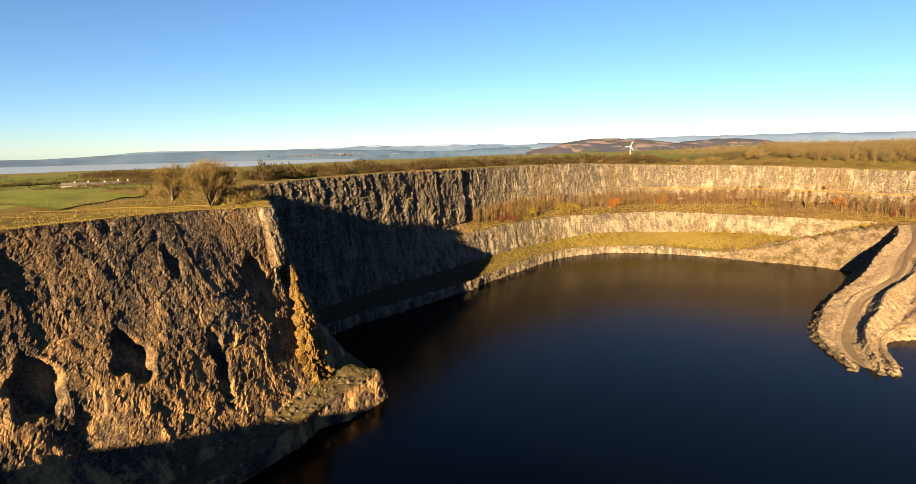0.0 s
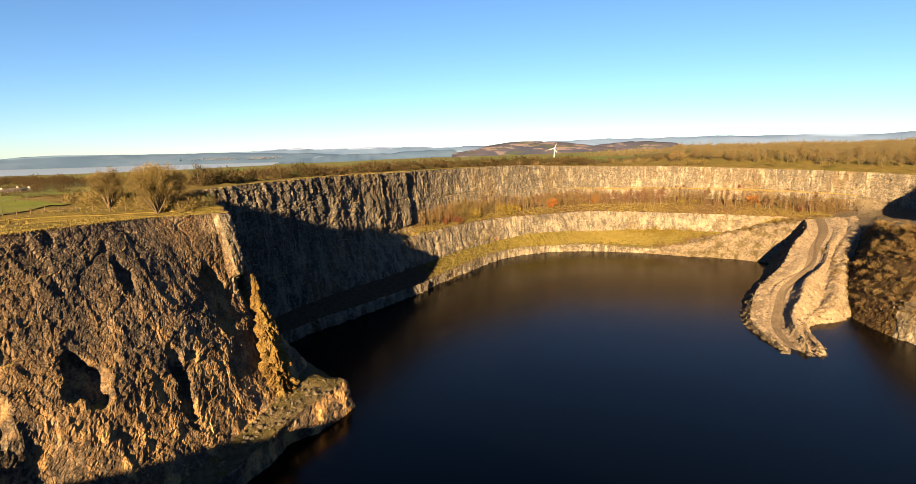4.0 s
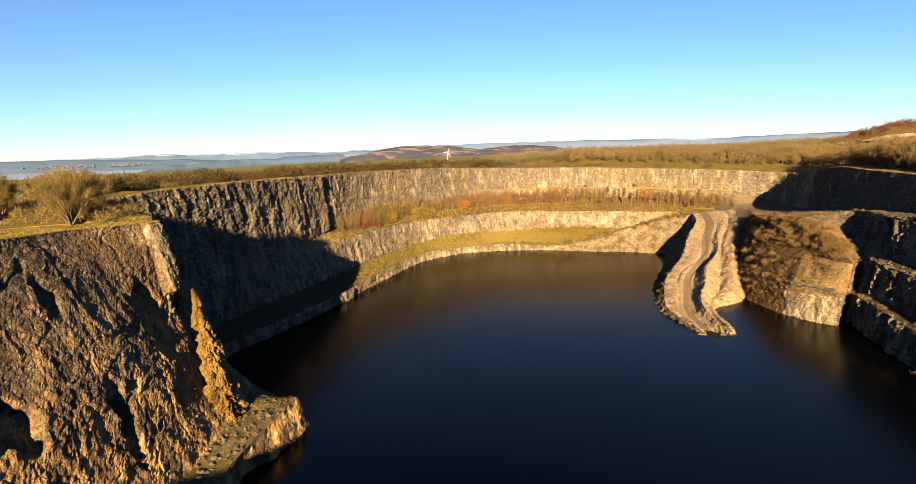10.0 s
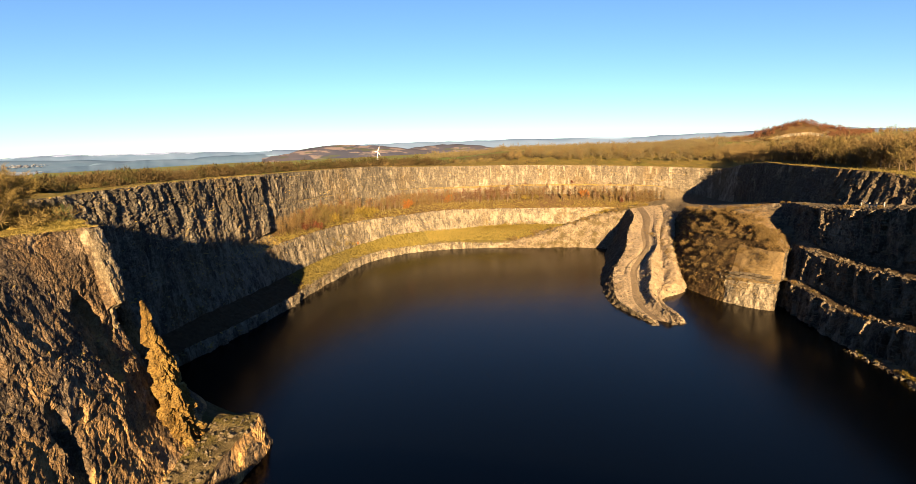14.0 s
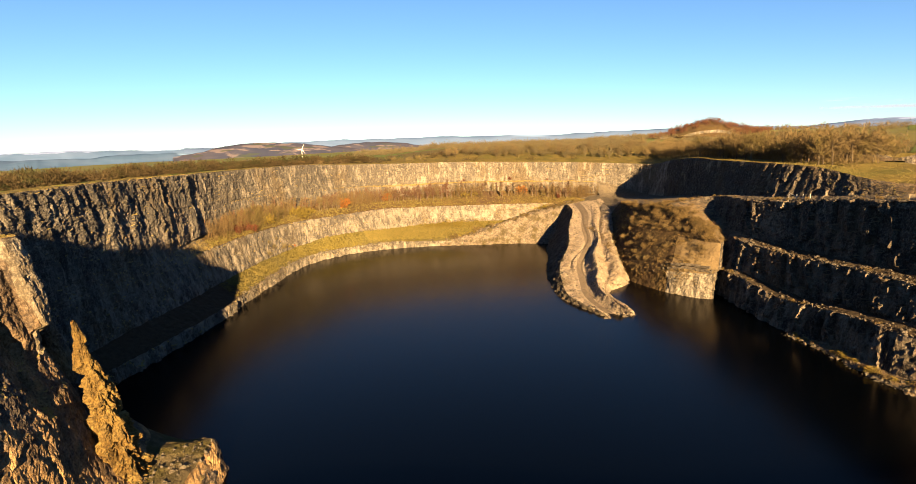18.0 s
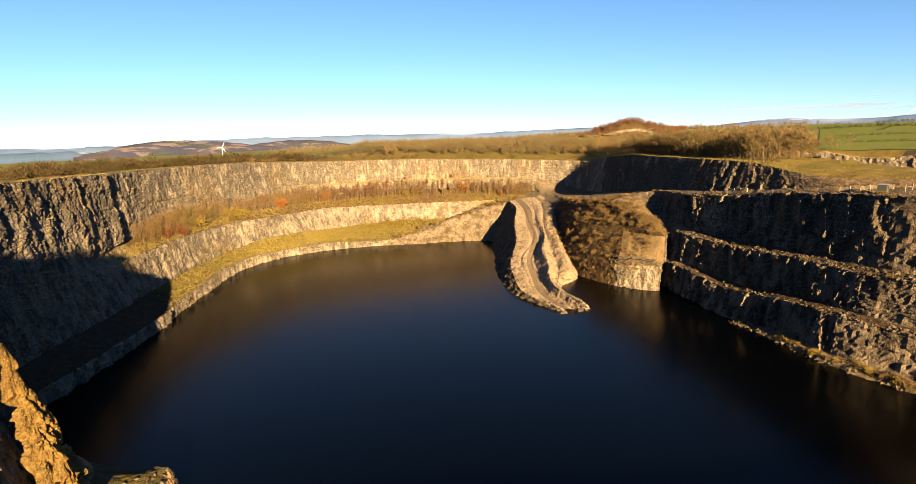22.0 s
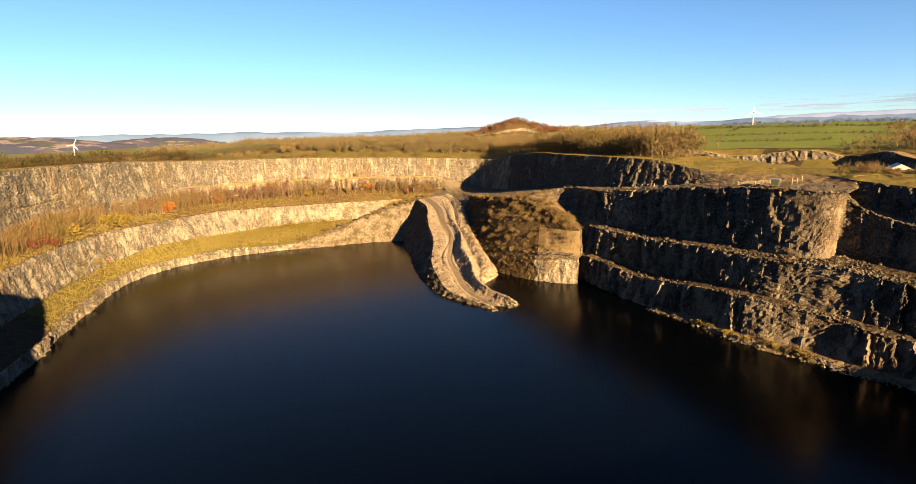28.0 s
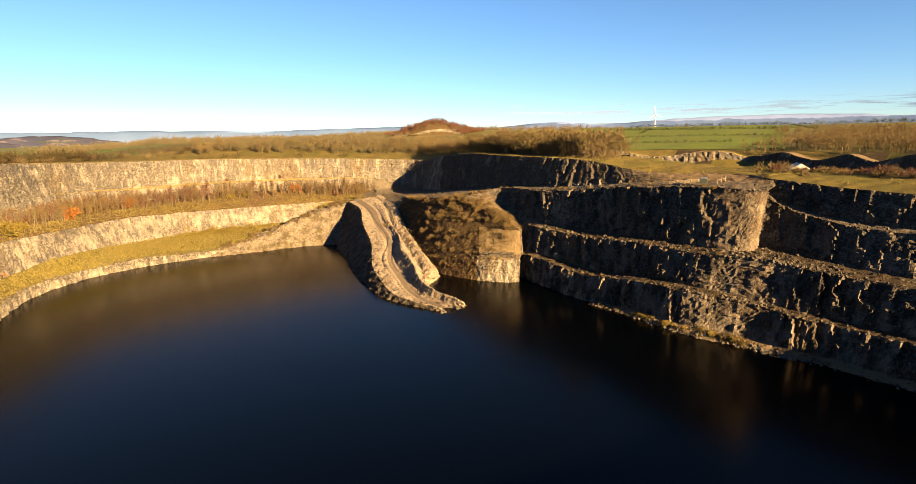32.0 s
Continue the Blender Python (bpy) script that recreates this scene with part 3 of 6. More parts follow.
LABELS = {
    "dark_rock": "grey to pale weathered limestone", "pale_and_sunlit_limestone": "pale sunlit-toned limestone", "shade_toned_rock": "shade-toned grey limestone",
    "buff_rock": "rough buff and grey limestone", "shelf_grass": "golden dry grass on the", "bench_scrub": "brown scrub on the", "rubble": "stony rubble on the", "brown_dirt_and_shade": "dark brown of stony dirt and shade on the", "spoil_earth": "dark brown scrubby earth on the", "beige_sand": "bare beige sandy earth on the", "mossy_rubble": "mossy golden-brown rubble on the",
}
SECTIONS = [
    # bay shelf takes the dark dirt colour to deepen the shade there
    (C_BAY, C_LEFT + 2, [("shore_ledge", 0, 1, ROCK_DARK), ("shelf", 1, 2, DIRT_AND_SHADE), ("rock_face", 2, 7, ROCK_DARK)]),
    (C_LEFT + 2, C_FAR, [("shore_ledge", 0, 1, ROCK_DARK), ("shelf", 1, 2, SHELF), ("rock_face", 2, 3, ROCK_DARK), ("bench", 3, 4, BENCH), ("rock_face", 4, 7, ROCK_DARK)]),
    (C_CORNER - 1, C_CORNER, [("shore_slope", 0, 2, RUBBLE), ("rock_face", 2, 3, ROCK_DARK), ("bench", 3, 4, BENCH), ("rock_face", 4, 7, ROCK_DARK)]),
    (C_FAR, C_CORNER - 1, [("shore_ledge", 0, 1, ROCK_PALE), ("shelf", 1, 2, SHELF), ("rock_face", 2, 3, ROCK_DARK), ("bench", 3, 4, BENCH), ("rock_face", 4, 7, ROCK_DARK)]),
    (C_CORNER, C_SPOIL, [("shore_slope", 0, 3, RUBBLE), ("haul_road", 3, 6, RUBBLE), ("rock_face", 6, 7, ROCK_DARK)]),
    (C_SPOIL, C_EDGE - 1, [("spoil_slope", 0, 5, SPOIL), ("haul_road", 5, 6, RUBBLE), ("rock_face", 6, 7, ROCK_SHADED)]),
    # front face gets the sunlit tone, the wall next to it the shaded
    (C_EDGE - 1, C_EDGE, [("rock_face", 0, 1, ROCK_PALE), ("sand_bank", 1, 3, SAND), ("spoil_slope", 3, 5, SPOIL), ("haul_road", 5, 6, RUBBLE), ("rock_face", 6, 7, ROCK_SHADED)]),
    (C_EDGE, C_WALL, [("rock_face", 0, 5, ROCK_SHADED), ("haul_road", 5, 6, RUBBLE), ("rock_face", 6, 7, ROCK_SHADED)]),
    (C_WALL, C_NEAR, [("rock_face", 0, 1, ROCK_SHADED), ("bench", 1, 2, DIRT_AND_SHADE), ("rock_face", 2, 3, ROCK_SHADED), ("bench", 3, 4, DIRT_AND_SHADE), ("rock_face", 4, 5, ROCK_SHADED), ("haul_road", 5, 6, RUBBLE), ("rock_face", 6, 7, ROCK_SHADED)]),
    (C_NEAR, C_PROM, [("rock_face", 0, 7, ROCK_SHADED)]),
    (C_PROM, N_COL, [("shore_ledge", 0, 1, ROCK_BUFF), ("ledge", 1, 2, MOSSY), ("rock_face", 2, 7, ROCK_BUFF)]),
]
for c0, c1, bands in SECTIONS:
    for name, k0, k1, mat in bands:
        pit_piece(name, c0, c1, k0, k1, mat, LABELS[mat.name] + " " + name.replace("_", " ") + " of the quarry", name.replace("_", " "))

# slab coloured pale so that it looks caught by the sun
proud_slab("rock_slab", C_TIP + 0.6, C_TIP + 1.22, 4.75, ROCK_PALE, "slab at the end of the rock face in sunlit-toned pale rock")

# ---- water ----
m, t, b = material("lake_water")
b.inputs["Base Color"].default_value = (0.0003, 0.0005, 0.0009, 1)
b.inputs["Roughness"].default_value = 0.2
b.inputs["IOR"].default_value = 1.33
b.inputs["Specular IOR Level"].default_value = 0.17
bump(t, b, noise_node(t, (0.5, 0.9, 1.0), 4), 0.08, 0.25)
LAKE = m
me = mesh_from("lake", [(-150, -80, 0), (110, -80, 0), (110, 345, 0), (-150, 345, 0)], [(0, 1, 2, 3)], LAKE, False)
tagged(new("lake", me), "dark still lake water filling the quarry pit", "lake", kind="structure")

# ---- ground outside the rim ----
rim = grid[-1]
away = rim - np.array([-25.0, 150.0, 0])
away[:, 2] = 0
away /= np.linalg.norm(away, axis=1, keepdims=True)
SEA = -25.0


def smooth(v):
    v = np.clip(v, 0, 1)
    return v * v * (3 - 2 * v)


def land(x, y):
    """Height of the land round the pit."""
    d = np.hypot(x + 25, y - 150)
    p = np.stack([x, y, 0 * x], -1)
    left = np.clip(-1.35 * (x + 25) / (d + 1) - 0.12, 0, 1)
    base = 49 - 0.006 * np.clip(d - 200, 0, None) - left * (14 * smooth((d - 200) / 260) + 0.0175 * np.clip(d - 450, 0, 2900))
    base = base + np.clip(d - 150, 0, 400) / 400 * 2.5 * fractal(p * 0.004, 3, 5)
    right = np.clip((x + 60 - 0.12 * y) / 500.0, 0, 1) * np.clip((y + 200) / 500, 0, 1)
    base = base + right * np.clip(d - 300, 0, 720) * 0.036
    base = base + 6.0 * smooth((y - 362) / 60) * smooth((x + 110) / 90) * smooth((190 - x) / 90)
    # the second, shallower pit beyond the right-hand rim
    return base - 10 * smooth(inside(x, y, OLD_PIT) / 11)


OLD_PIT = [(128, 142), (142, 215), (186, 312), (226, 284), (264, 214), (258, 168), (250, 118), (236, 66), (180, 40), (136, 70)]


def inside(x, y, poly):
    """Distance from the outline, for places inside it; below zero outside."""
    away_, odd = np.full(np.shape(x), 1e9), np.zeros(np.shape(x), bool)
    for (x0, y0), (x1, y1) in zip(poly, poly[1:] + poly[:1]):
        ex, ey = x1 - x0, y1 - y0
        f = np.clip(((x - x0) * ex + (y - y0) * ey) / (ex * ex + ey * ey), 0, 1)
        away_ = np.minimum(away_, np.hypot(x - x0 - f * ex, y - y0 - f * ey))
        cross = (y0 > y) != (y1 > y)
        odd ^= cross & (x < x0 + (y - y0) * ex / (ey if ey else 1e-9))
    return np.where(odd, away_, -away_)


STEPS = [0, 1.2, 2.6, 4.5, 7, 10, 14, 19, 25, 31, 37, 43, 50, 57, 64, 72, 80, 88, 97, 106, 116, 126, 138, 150, 165, 190, 230, 280, 330, 390, 450, 520, 600, 820, 1100, 1500, 2000, 2600, 3300, 4100, 4950]
rings = []
for d in STEPS:
    q = rim[::2] + away[::2] * d
    w = math.exp(-d / 45.0)
    q[:, 2] = rim[::2, 2] * w + land(q[:, 0], q[:, 1]) * (1 - w) + (0.5 * fractal(q * 0.15, 3, 9) if d else 0)
    rings.append(q)
rings = np.array(rings)
h, w = rings.shape[:2]
i, j = np.meshgrid(np.arange(h - 1), np.arange(w), indexing="ij")
ground_faces = np.stack([i * w + j, i * w + (j + 1) % w, (i + 1) * w + (j + 1) % w, (i + 1) * w + j], -1).reshape(-1, 4)
PASTURE = ground_material("green_pasture", (0.135, 0.185, 0.02), (0.20, 0.25, 0.03), (0.19, 0.20, 0.04), 0.09, 0.2)
me = mesh_from("ground", rings.reshape(-1, 3), ground_faces, TOP)


def fields_material():
    m, t, b = material("far_fields")
    cells = node(t, "ShaderNodeTexVoronoi", Scale=1.0)
    t.links.new(place(t, (0.006, 0.0045, 0.0)), cells.inputs["Vector"])
    tone = ramp(t, cells.outputs["Color"], [(0.15, (0.075, 0.115, 0.016)), (0.35, (0.115, 0.10, 0.026)), (0.6, (0.085, 0.12, 0.02)), (0.85, (0.10, 0.08, 0.028))])
    tone = mix(t, ramp(t, noise_node(t, 0.03, 6), [(0.45, 0.0), (0.7, 0.5)]), tone, (0.073, 0.054, 0.023))
    t.links.new(tone, b.inputs["Base Color"])
    b.inputs["Roughness"].default_value = 0.95
    b.inputs["Specular IOR Level"].default_value = 0.1
    return m


me.materials.append(fields_material())
slots = np.zeros(len(ground_faces), np.int32)
slots[(STEPS.index(64) * w) :] = 1
me.materials.append(DIRT_AND_SHADE)
mids = rings.reshape(-1, 3)[ground_faces].mean(1)
slots[(inside(mids[:, 0], mids[:, 1], OLD_PIT) > 2.0) & (fractal(mids * (0.02, 0.02, 0), 2, 93) > 0.1)] = 2
me.materials.append(PASTURE)
ring_at, col_at = np.arange(len(ground_faces)) // w, np.interp(np.arange(len(ground_faces)) % w * 2, STARTS, np.arange(len(STARTS)))
wander = 5.0 * fractal(mids * (0.03, 0.03, 0), 2, 88)
strip = np.array(STEPS)[ring_at] + wander
slots[(ring_at < STEPS.index(230)) & (col_at > 8) & (slots == 1)] = 0
slots[(strip > 12) & (strip < 29) & (col_at > 2.6) & (col_at < 6.6)] = 3
me.polygons.foreach_set("material_index", slots)
tagged(new("ground", me), "rough grassland and pasture round the quarry", "ground", kind="structure")
from mathutils.bvhtree import BVHTree

h2, w2 = grid.shape[:2]
i, j = np.meshgrid(np.arange(h2 - 1), np.arange(w2), indexing="ij")
pit_faces = np.stack([i * w2 + j, i * w2 + (j + 1) % w2, (i + 1) * w2 + (j + 1) % w2, (i + 1) * w2 + j], -1).reshape(-1, 4)
TREES_ON = [BVHTree.FromPolygons(v.tolist(), f.tolist()) for v, f in ((rings.reshape(-1, 3), ground_faces), (grid.reshape(-1, 3), pit_faces))]


def rest(x, y, top=400.0):
    """Height of the highest ground at a place, looking down from the given height."""
    best = None
    for bvh in TREES_ON:
        hit = bvh.ray_cast(Vector((x, y, top)), Vector((0, 0, -1)))[0]
        if hit and (best is None or hit.z > best):
            best = hit.z
    return best if best is not None else 45.0


# ---- sea, far hills ----
m, t, b = material("sea_water")
b.inputs["Base Color"].default_value = (0.19, 0.24, 0.29, 1)
b.inputs["Roughness"].default_value = 0.35
me = mesh_from("sea", [(-4900, 300, SEA), (4900, 300, SEA), (4900, 4950, SEA), (-4900, 4950, SEA)], [(0, 1, 2, 3)], m, False)
tagged(new("sea", me), "pale tidal bay in the distance", "sea", kind="structure")


def hills_material(name, low, high, snow=None, scar=False):
    """Moorland, with distance haze mixed into its colours; above the height given as snow the tops are bluish white."""
    low, high = (tuple(0.72 * v for v in c) for c in (low, high))
    m, t, b = material(name)
    tone = mix(t, ramp(t, noise_node(t, (0.004, 0.004, 0.02), 6), [(0.4, 0.0), (0.6, 1.0)]), low, high)
    if scar:
        tone = mix(t, ramp(t, noise_node(t, (0.006, 0.006, 0.03), 5, 0.6), [(0.56, 0.0), (0.6, 1.0)]), tone, (0.12, 0.105, 0.12))
        tone = mix(t, ramp(t, noise_node(t, (0.005, 0.002, 0.04), 3), [(0.58, 0.0), (0.63, 0.7)]), tone, (0.046, 0.058, 0.038))
    if snow:
        geo = t.nodes.new("ShaderNodeNewGeometry")
        sep = t.nodes.new("ShaderNodeSeparateXYZ")
        t.links.new(geo.outputs["Position"], sep.inputs[0])
        add = t.nodes.new("ShaderNodeMath")
        add.operation = "MULTIPLY_ADD"
        t.links.new(noise_node(t, 0.006, 5), add.inputs[0])
        add.inputs[1].default_value = 50.0
        t.links.new(sep.outputs["Z"], add.inputs[2])
        level = t.nodes.new("ShaderNodeMath")
        level.operation = "GREATER_THAN"
        level.inputs[1].default_value = snow
        t.links.new(add.outputs[0], level.inputs[0])
        # snow, its white tinted blue in place of haze
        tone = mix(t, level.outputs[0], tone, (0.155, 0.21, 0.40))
    t.links.new(tone, b.inputs["Base Color"])
    b.inputs["Roughness"].default_value = 1.0
    b.inputs["Specular IOR Level"].default_value = 0.0
    return m


def ridge(name, a0, a1, dist, heights, seed, mat, label, depth=500.0, foot=-40.0, rough=6.0):
    """A far range of hills: bearings from +y to the right, in degrees, round the middle of the flight; heights along it."""
    n = 180
    a = np.radians(np.linspace(a0, a1, n))
    s = np.linspace(0, 1, n)
    if isinstance(heights[0], tuple):
        top = np.interp(np.degrees(a), *zip(*heights))
    else:
        top = np.interp(s, np.linspace(0, 1, len(heights)), heights)
    top = np.convolve(np.pad(top, 6, "edge"), np.ones(13) / 13, "valid")
    top = top + rough * fractal(np.stack([s * 22, 0 * s, 0 * s], -1), 4, seed)
    rows = []
    for k, (r, f) in enumerate(((0, 0.0), (0.2, 0.22), (0.45, 0.55), (0.7, 0.85), (0.9, 0.97), (1.0, 1.0), (1.15, 0.9))):
        rr = dist + depth * r * (1 + 0.1 * noise3(np.stack([s * 9, 0 * s + k, 0 * s], -1), seed))
        z = foot + (top - foot) * f + (rough * 0.5 * fractal(np.stack([s * 40, 0 * s + k, 0 * s], -1), 3, seed + 3) if 0 < f < 1 else 0)
        rows.append(np.stack([-40 + np.sin(a) * rr, np.cos(a) * rr, z], -1))
    v = np.array(rows)
    i, j = np.meshgrid(np.arange(len(rows) - 1), np.arange(n - 1), indexing="ij")
    f = np.stack([i * n + j, i * n + j + 1, (i + 1) * n + j + 1, (i + 1) * n + j], -1).reshape(-1, 4)
    return tagged(new(name, mesh_from(name, v.reshape(-1, 3), f, mat)), label, "hills", kind="structure")


# no real haze: its blue is painted into these hill colours
HAZE_TINTED = hills_material("haze_tinted_moor", (0.072, 0.13, 0.25), (0.095, 0.155, 0.285))
MOOR = hills_material("haze_tinted_brown_moor", (0.05, 0.058, 0.10), (0.078, 0.08, 0.118), scar=True)
PALE_HAZE_TINTED = hills_material("pale_haze_tinted_ridge", (0.105, 0.17, 0.33), (0.125, 0.192, 0.365))
FELLS = hills_material("haze_tinted_snow_fells", (0.095, 0.15, 0.31), (0.12, 0.175, 0.35), 168.0)
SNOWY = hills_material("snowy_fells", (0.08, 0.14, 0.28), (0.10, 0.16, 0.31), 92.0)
ridge("far_shore_hills", -90, -28, 4350, [(-90, 5), (-80, 9), (-72.7, 13), (-67.8, 22), (-65, 36), (-62.8, 55), (-61.4, 64), (-59, 54), (-56, 53), (-51.5, 55), (-46.7, 50), (-43.7, 46), (-40, 36), (-34, 10), (-28, -30)], 2, HAZE_TINTED, "low hills beyond the bay, tinted blue for haze", 350, -30, 3)
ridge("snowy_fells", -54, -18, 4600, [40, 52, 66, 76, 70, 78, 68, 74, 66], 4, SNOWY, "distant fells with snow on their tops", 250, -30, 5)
ridge("near_shore_hills", -44, -21, 3700, [-40, 0, 16, 30, 24, 40, 46, 40, 30], 14, HAZE_TINTED, "wooded shore hills tinted blue-grey for haze", 350, -30, 4)
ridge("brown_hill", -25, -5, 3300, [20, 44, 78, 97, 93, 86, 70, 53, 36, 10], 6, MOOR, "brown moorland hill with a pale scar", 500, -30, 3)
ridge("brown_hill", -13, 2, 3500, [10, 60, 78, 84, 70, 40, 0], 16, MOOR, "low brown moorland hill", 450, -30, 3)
ridge("far_ridge", -24, 38, 4400, [66, 84, 106, 112, 116, 108, 108, 109, 122, 134, 120, 108], 8, PALE_HAZE_TINTED, "long ridge tinted pale blue for haze", 350, -30, 7)
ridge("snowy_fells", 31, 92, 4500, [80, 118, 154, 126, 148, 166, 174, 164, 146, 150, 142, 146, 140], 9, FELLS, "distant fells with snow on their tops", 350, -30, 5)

# ---- spit with the haul track running down into the water ----
SPIT = [
    ((14, 176.5, -2), (15, 176.6, -1.6), (16, 176.7, -1.6), (19, 177, -1.6), (20.5, 177.2, -1.6), (22.5, 177.6, -1.6), (25, 178.2, -1.6), (27, 179, -2)),
    ((13, 179, -2), (14.5, 179.3, 0.6), (15.6, 179.6, 0.5), (19, 180, 0.5), (20.5, 180.3, 1.0), (22.5, 180.8, 0.6), (25.5, 181.4, 1.1), (27.5, 182, -2)),
    ((4.5, 203, -2), (8.4, 201.5, 1.9), (13, 201, 3.2), (18.5, 202, 2.8), (21.5, 203, 4.6), (23.5, 203.8, 2.0), (25, 205, 0.8), (26.5, 207, -2)),
    ((5.5, 224, -2), (11.5, 222.5, 5.2), (17.5, 222, 6.9), (23, 223, 5.9), (27, 223, 8.2), (31, 223, 4.6), (35.5, 222, 4.4), (40, 219.5, -2)),
    ((7.5, 246, -2), (17, 245.5, 9.4), (22.5, 245, 10.6), (28, 246, 9.5), (32, 247, 11.4), (36, 248, 8.6), (41, 247, 9.4), (45, 243, 3)),
    ((14, 271, -2), (26, 274.5, 14.2), (31, 275, 14.9), (38, 276, 14.1), (41, 277, 14.8), (44, 278, 14.2), (49, 279, 15.2), (53, 279, 11)),
    ((19, 297, -2), (37, 305, 20.0), (40, 305, 18.8), (48, 306, 18.9), (51, 307, 19.2), (54, 307, 19.5), (58, 308, 21.0), (63, 308, 19)),
    ((25, 314, -2), (42, 333, 21.6), (45, 334, 21.6), (53, 336, 22.2), (56, 337, 22.5), (59, 338, 22.8), (63, 339, 23.3), (68, 340, 20)),
]
ctrl = np.array(SPIT, float)


def loft(ctrl, nu, nv, closed=False):
    """A smooth sheet through rows of points: Catmull-Rom along the rows, straight across."""
    rows = []
    k = len(ctrl)
    for u in np.linspace(0, k - 1, nu):
        i = min(int(u), k - 2)
        f = u - i
        p0, p1, p2, p3 = ctrl[max(i - 1, 0)], ctrl[i], ctrl[i + 1], ctrl[min(i + 2, k - 1)]
        rows.append(0.5 * (2 * p1 + (p2 - p0) * f + (2 * p0 - 5 * p1 + 4 * p2 - p3) * f * f + (3 * p1 - p0 - 3 * p2 + p3) * f**3))
    rows = np.array(rows)
    cols = np.linspace(0, ctrl.shape[1] - 1, nv)
    i = np.minimum(cols.astype(int), ctrl.shape[1] - 2)
    f = (cols - i)[None, :, None]
    return rows[:, i] * (1 - f) + rows[:, i + 1] * f


def sheet_faces(h, w):
    i = np.arange((h - 1) * w).reshape(h - 1, w)[:, :-1].ravel()
    return np.stack([i, i + 1, i + w + 1, i + w], 1)


def spit_material():
    m, t, b = material("spit_rubble")
    tone = mix(t, ramp(t, noise_node(t, 0.9, 7, 0.7), [(0.36, 0.0), (0.64, 1.0)]), (0.09, 0.07, 0.046), (0.245, 0.195, 0.132))
    tone = mix(t, ramp(t, noise_node(t, 0.16, 4), [(0.5, 0.0), (0.66, 0.8)]), tone, (0.11, 0.08, 0.042))
    t.links.new(tone, b.inputs["Base Color"])
    b.inputs["Roughness"].default_value = 0.95
    bump(t, b, noise_node(t, 2.2, 8, 0.75), 0.9, 0.6)
    return m


sg = loft(ctrl, 260, 106)
dx = np.gradient(sg, axis=1)
dy = np.gradient(sg, axis=0)
n = np.cross(dx, dy)
n /= np.linalg.norm(n, axis=-1, keepdims=True)
n *= np.sign(n[..., 2:])
cols = np.linspace(0, 7, 106)[None, :]
on_track = np.clip(1.3 - np.abs(cols - 2.5), 0, 1)
amp = 0.7 - 0.55 * on_track
sg = sg + n * (amp * (0.55 * fractal(sg * 0.45, 4, 31, 0.6) + 0.35 * fractal(sg * 1.2, 3, 37, 0.6, True)))[..., None]
flank = np.clip(1.2 - cols, 0, 1)
sg = sg + n * (flank * (0.5 * fractal(sg * (0.3, 0.3, 0.2), 4, 44, 0.6, True) + 0.3 * fractal(sg * 1.6, 3, 48, 0.6)))[..., None]
bend = np.linspace(0, 1, 260)[:, None] * np.ones((1, 106))
mid_cols = np.clip(1.9 - np.abs(cols - 2.5) * 0.75, 0, 1)
sg[..., 0] += mid_cols * (2.0 * np.sin(bend * 11.0 + 0.6) + 0.9 * np.sin(bend * 23.0)) * np.clip(bend * 5, 0, 1)
sg[..., 2] -= 0.9 * on_track * np.clip(bend * 5, 0, 1) * np.clip((1 - bend) * 4, 0, 1)
gully = np.clip(1 - np.abs(cols - 4.95 - 0.25 * np.sin(bend * 14)) / 0.5, 0, 1)
brow = np.clip(1 - np.abs(cols - 3.9 - 0.15 * np.sin(bend * 19)) / 0.45, 0, 1)
sg[..., 2] += (1.5 * brow * np.clip((0.62 - bend) * 5, 0, 1) - 1.0 * gully) * np.clip(bend * 6, 0, 1) * np.clip((1 - bend) * 4, 0, 1)
# the track winds between its banks: shift its edges sideways along the way
wind = 0.32 * np.sin(bend * 9.0 + 1.0) + 0.14 * np.sin(bend * 21.0)
cut = np.exp(-(((cols - 2.15 - wind) / 0.09) ** 2)) + 0.7 * np.exp(-(((cols - 2.95 - wind) / 0.08) ** 2))
sg[..., 2] -= 0.55 * cut * np.clip(bend * 5, 0, 1) * np.clip((1 - bend) * 4, 0, 1)
SPIT_MAT = spit_material()
TRACK_MAT = ground_material("worn_track", (0.17, 0.135, 0.098), (0.27, 0.22, 0.16), (0.20, 0.158, 0.11), 0.8, 0.5)
# darker copy of the spit's rubble, with the flank's shade in its colour
SHADED_FLANK_MAT = rock_material("spit_flank", (0.065, 0.055, 0.04), (0.12, 0.098, 0.066), (0.19, 0.16, 0.11), (0.10, 0.075, 0.032), (0.11, 0.085, 0.04), 0.9)
for name, a, b_, mat, label in (
    ("spit_flank", 0, 15, SHADED_FLANK_MAT, "steep rubble flank of the spit in a shade-darkened tone"),
    ("spit_bank", 15, 34, SPIT_MAT, "pale rubble bank beside the haul track"),
    ("haul_track", 34, 42, TRACK_MAT, "worn dirt haul track running down into the lake"),
    ("spit_bank", 42, 105, SPIT_MAT, "pale rubble ridges and gully on the spit"),
):
    piece = sg[:, a : b_ + 1]
    tagged(new(name, mesh_from(name, piece.reshape(-1, 3), sheet_faces(*piece.shape[:2]), mat)), label, name.replace("_", " "), kind="structure")
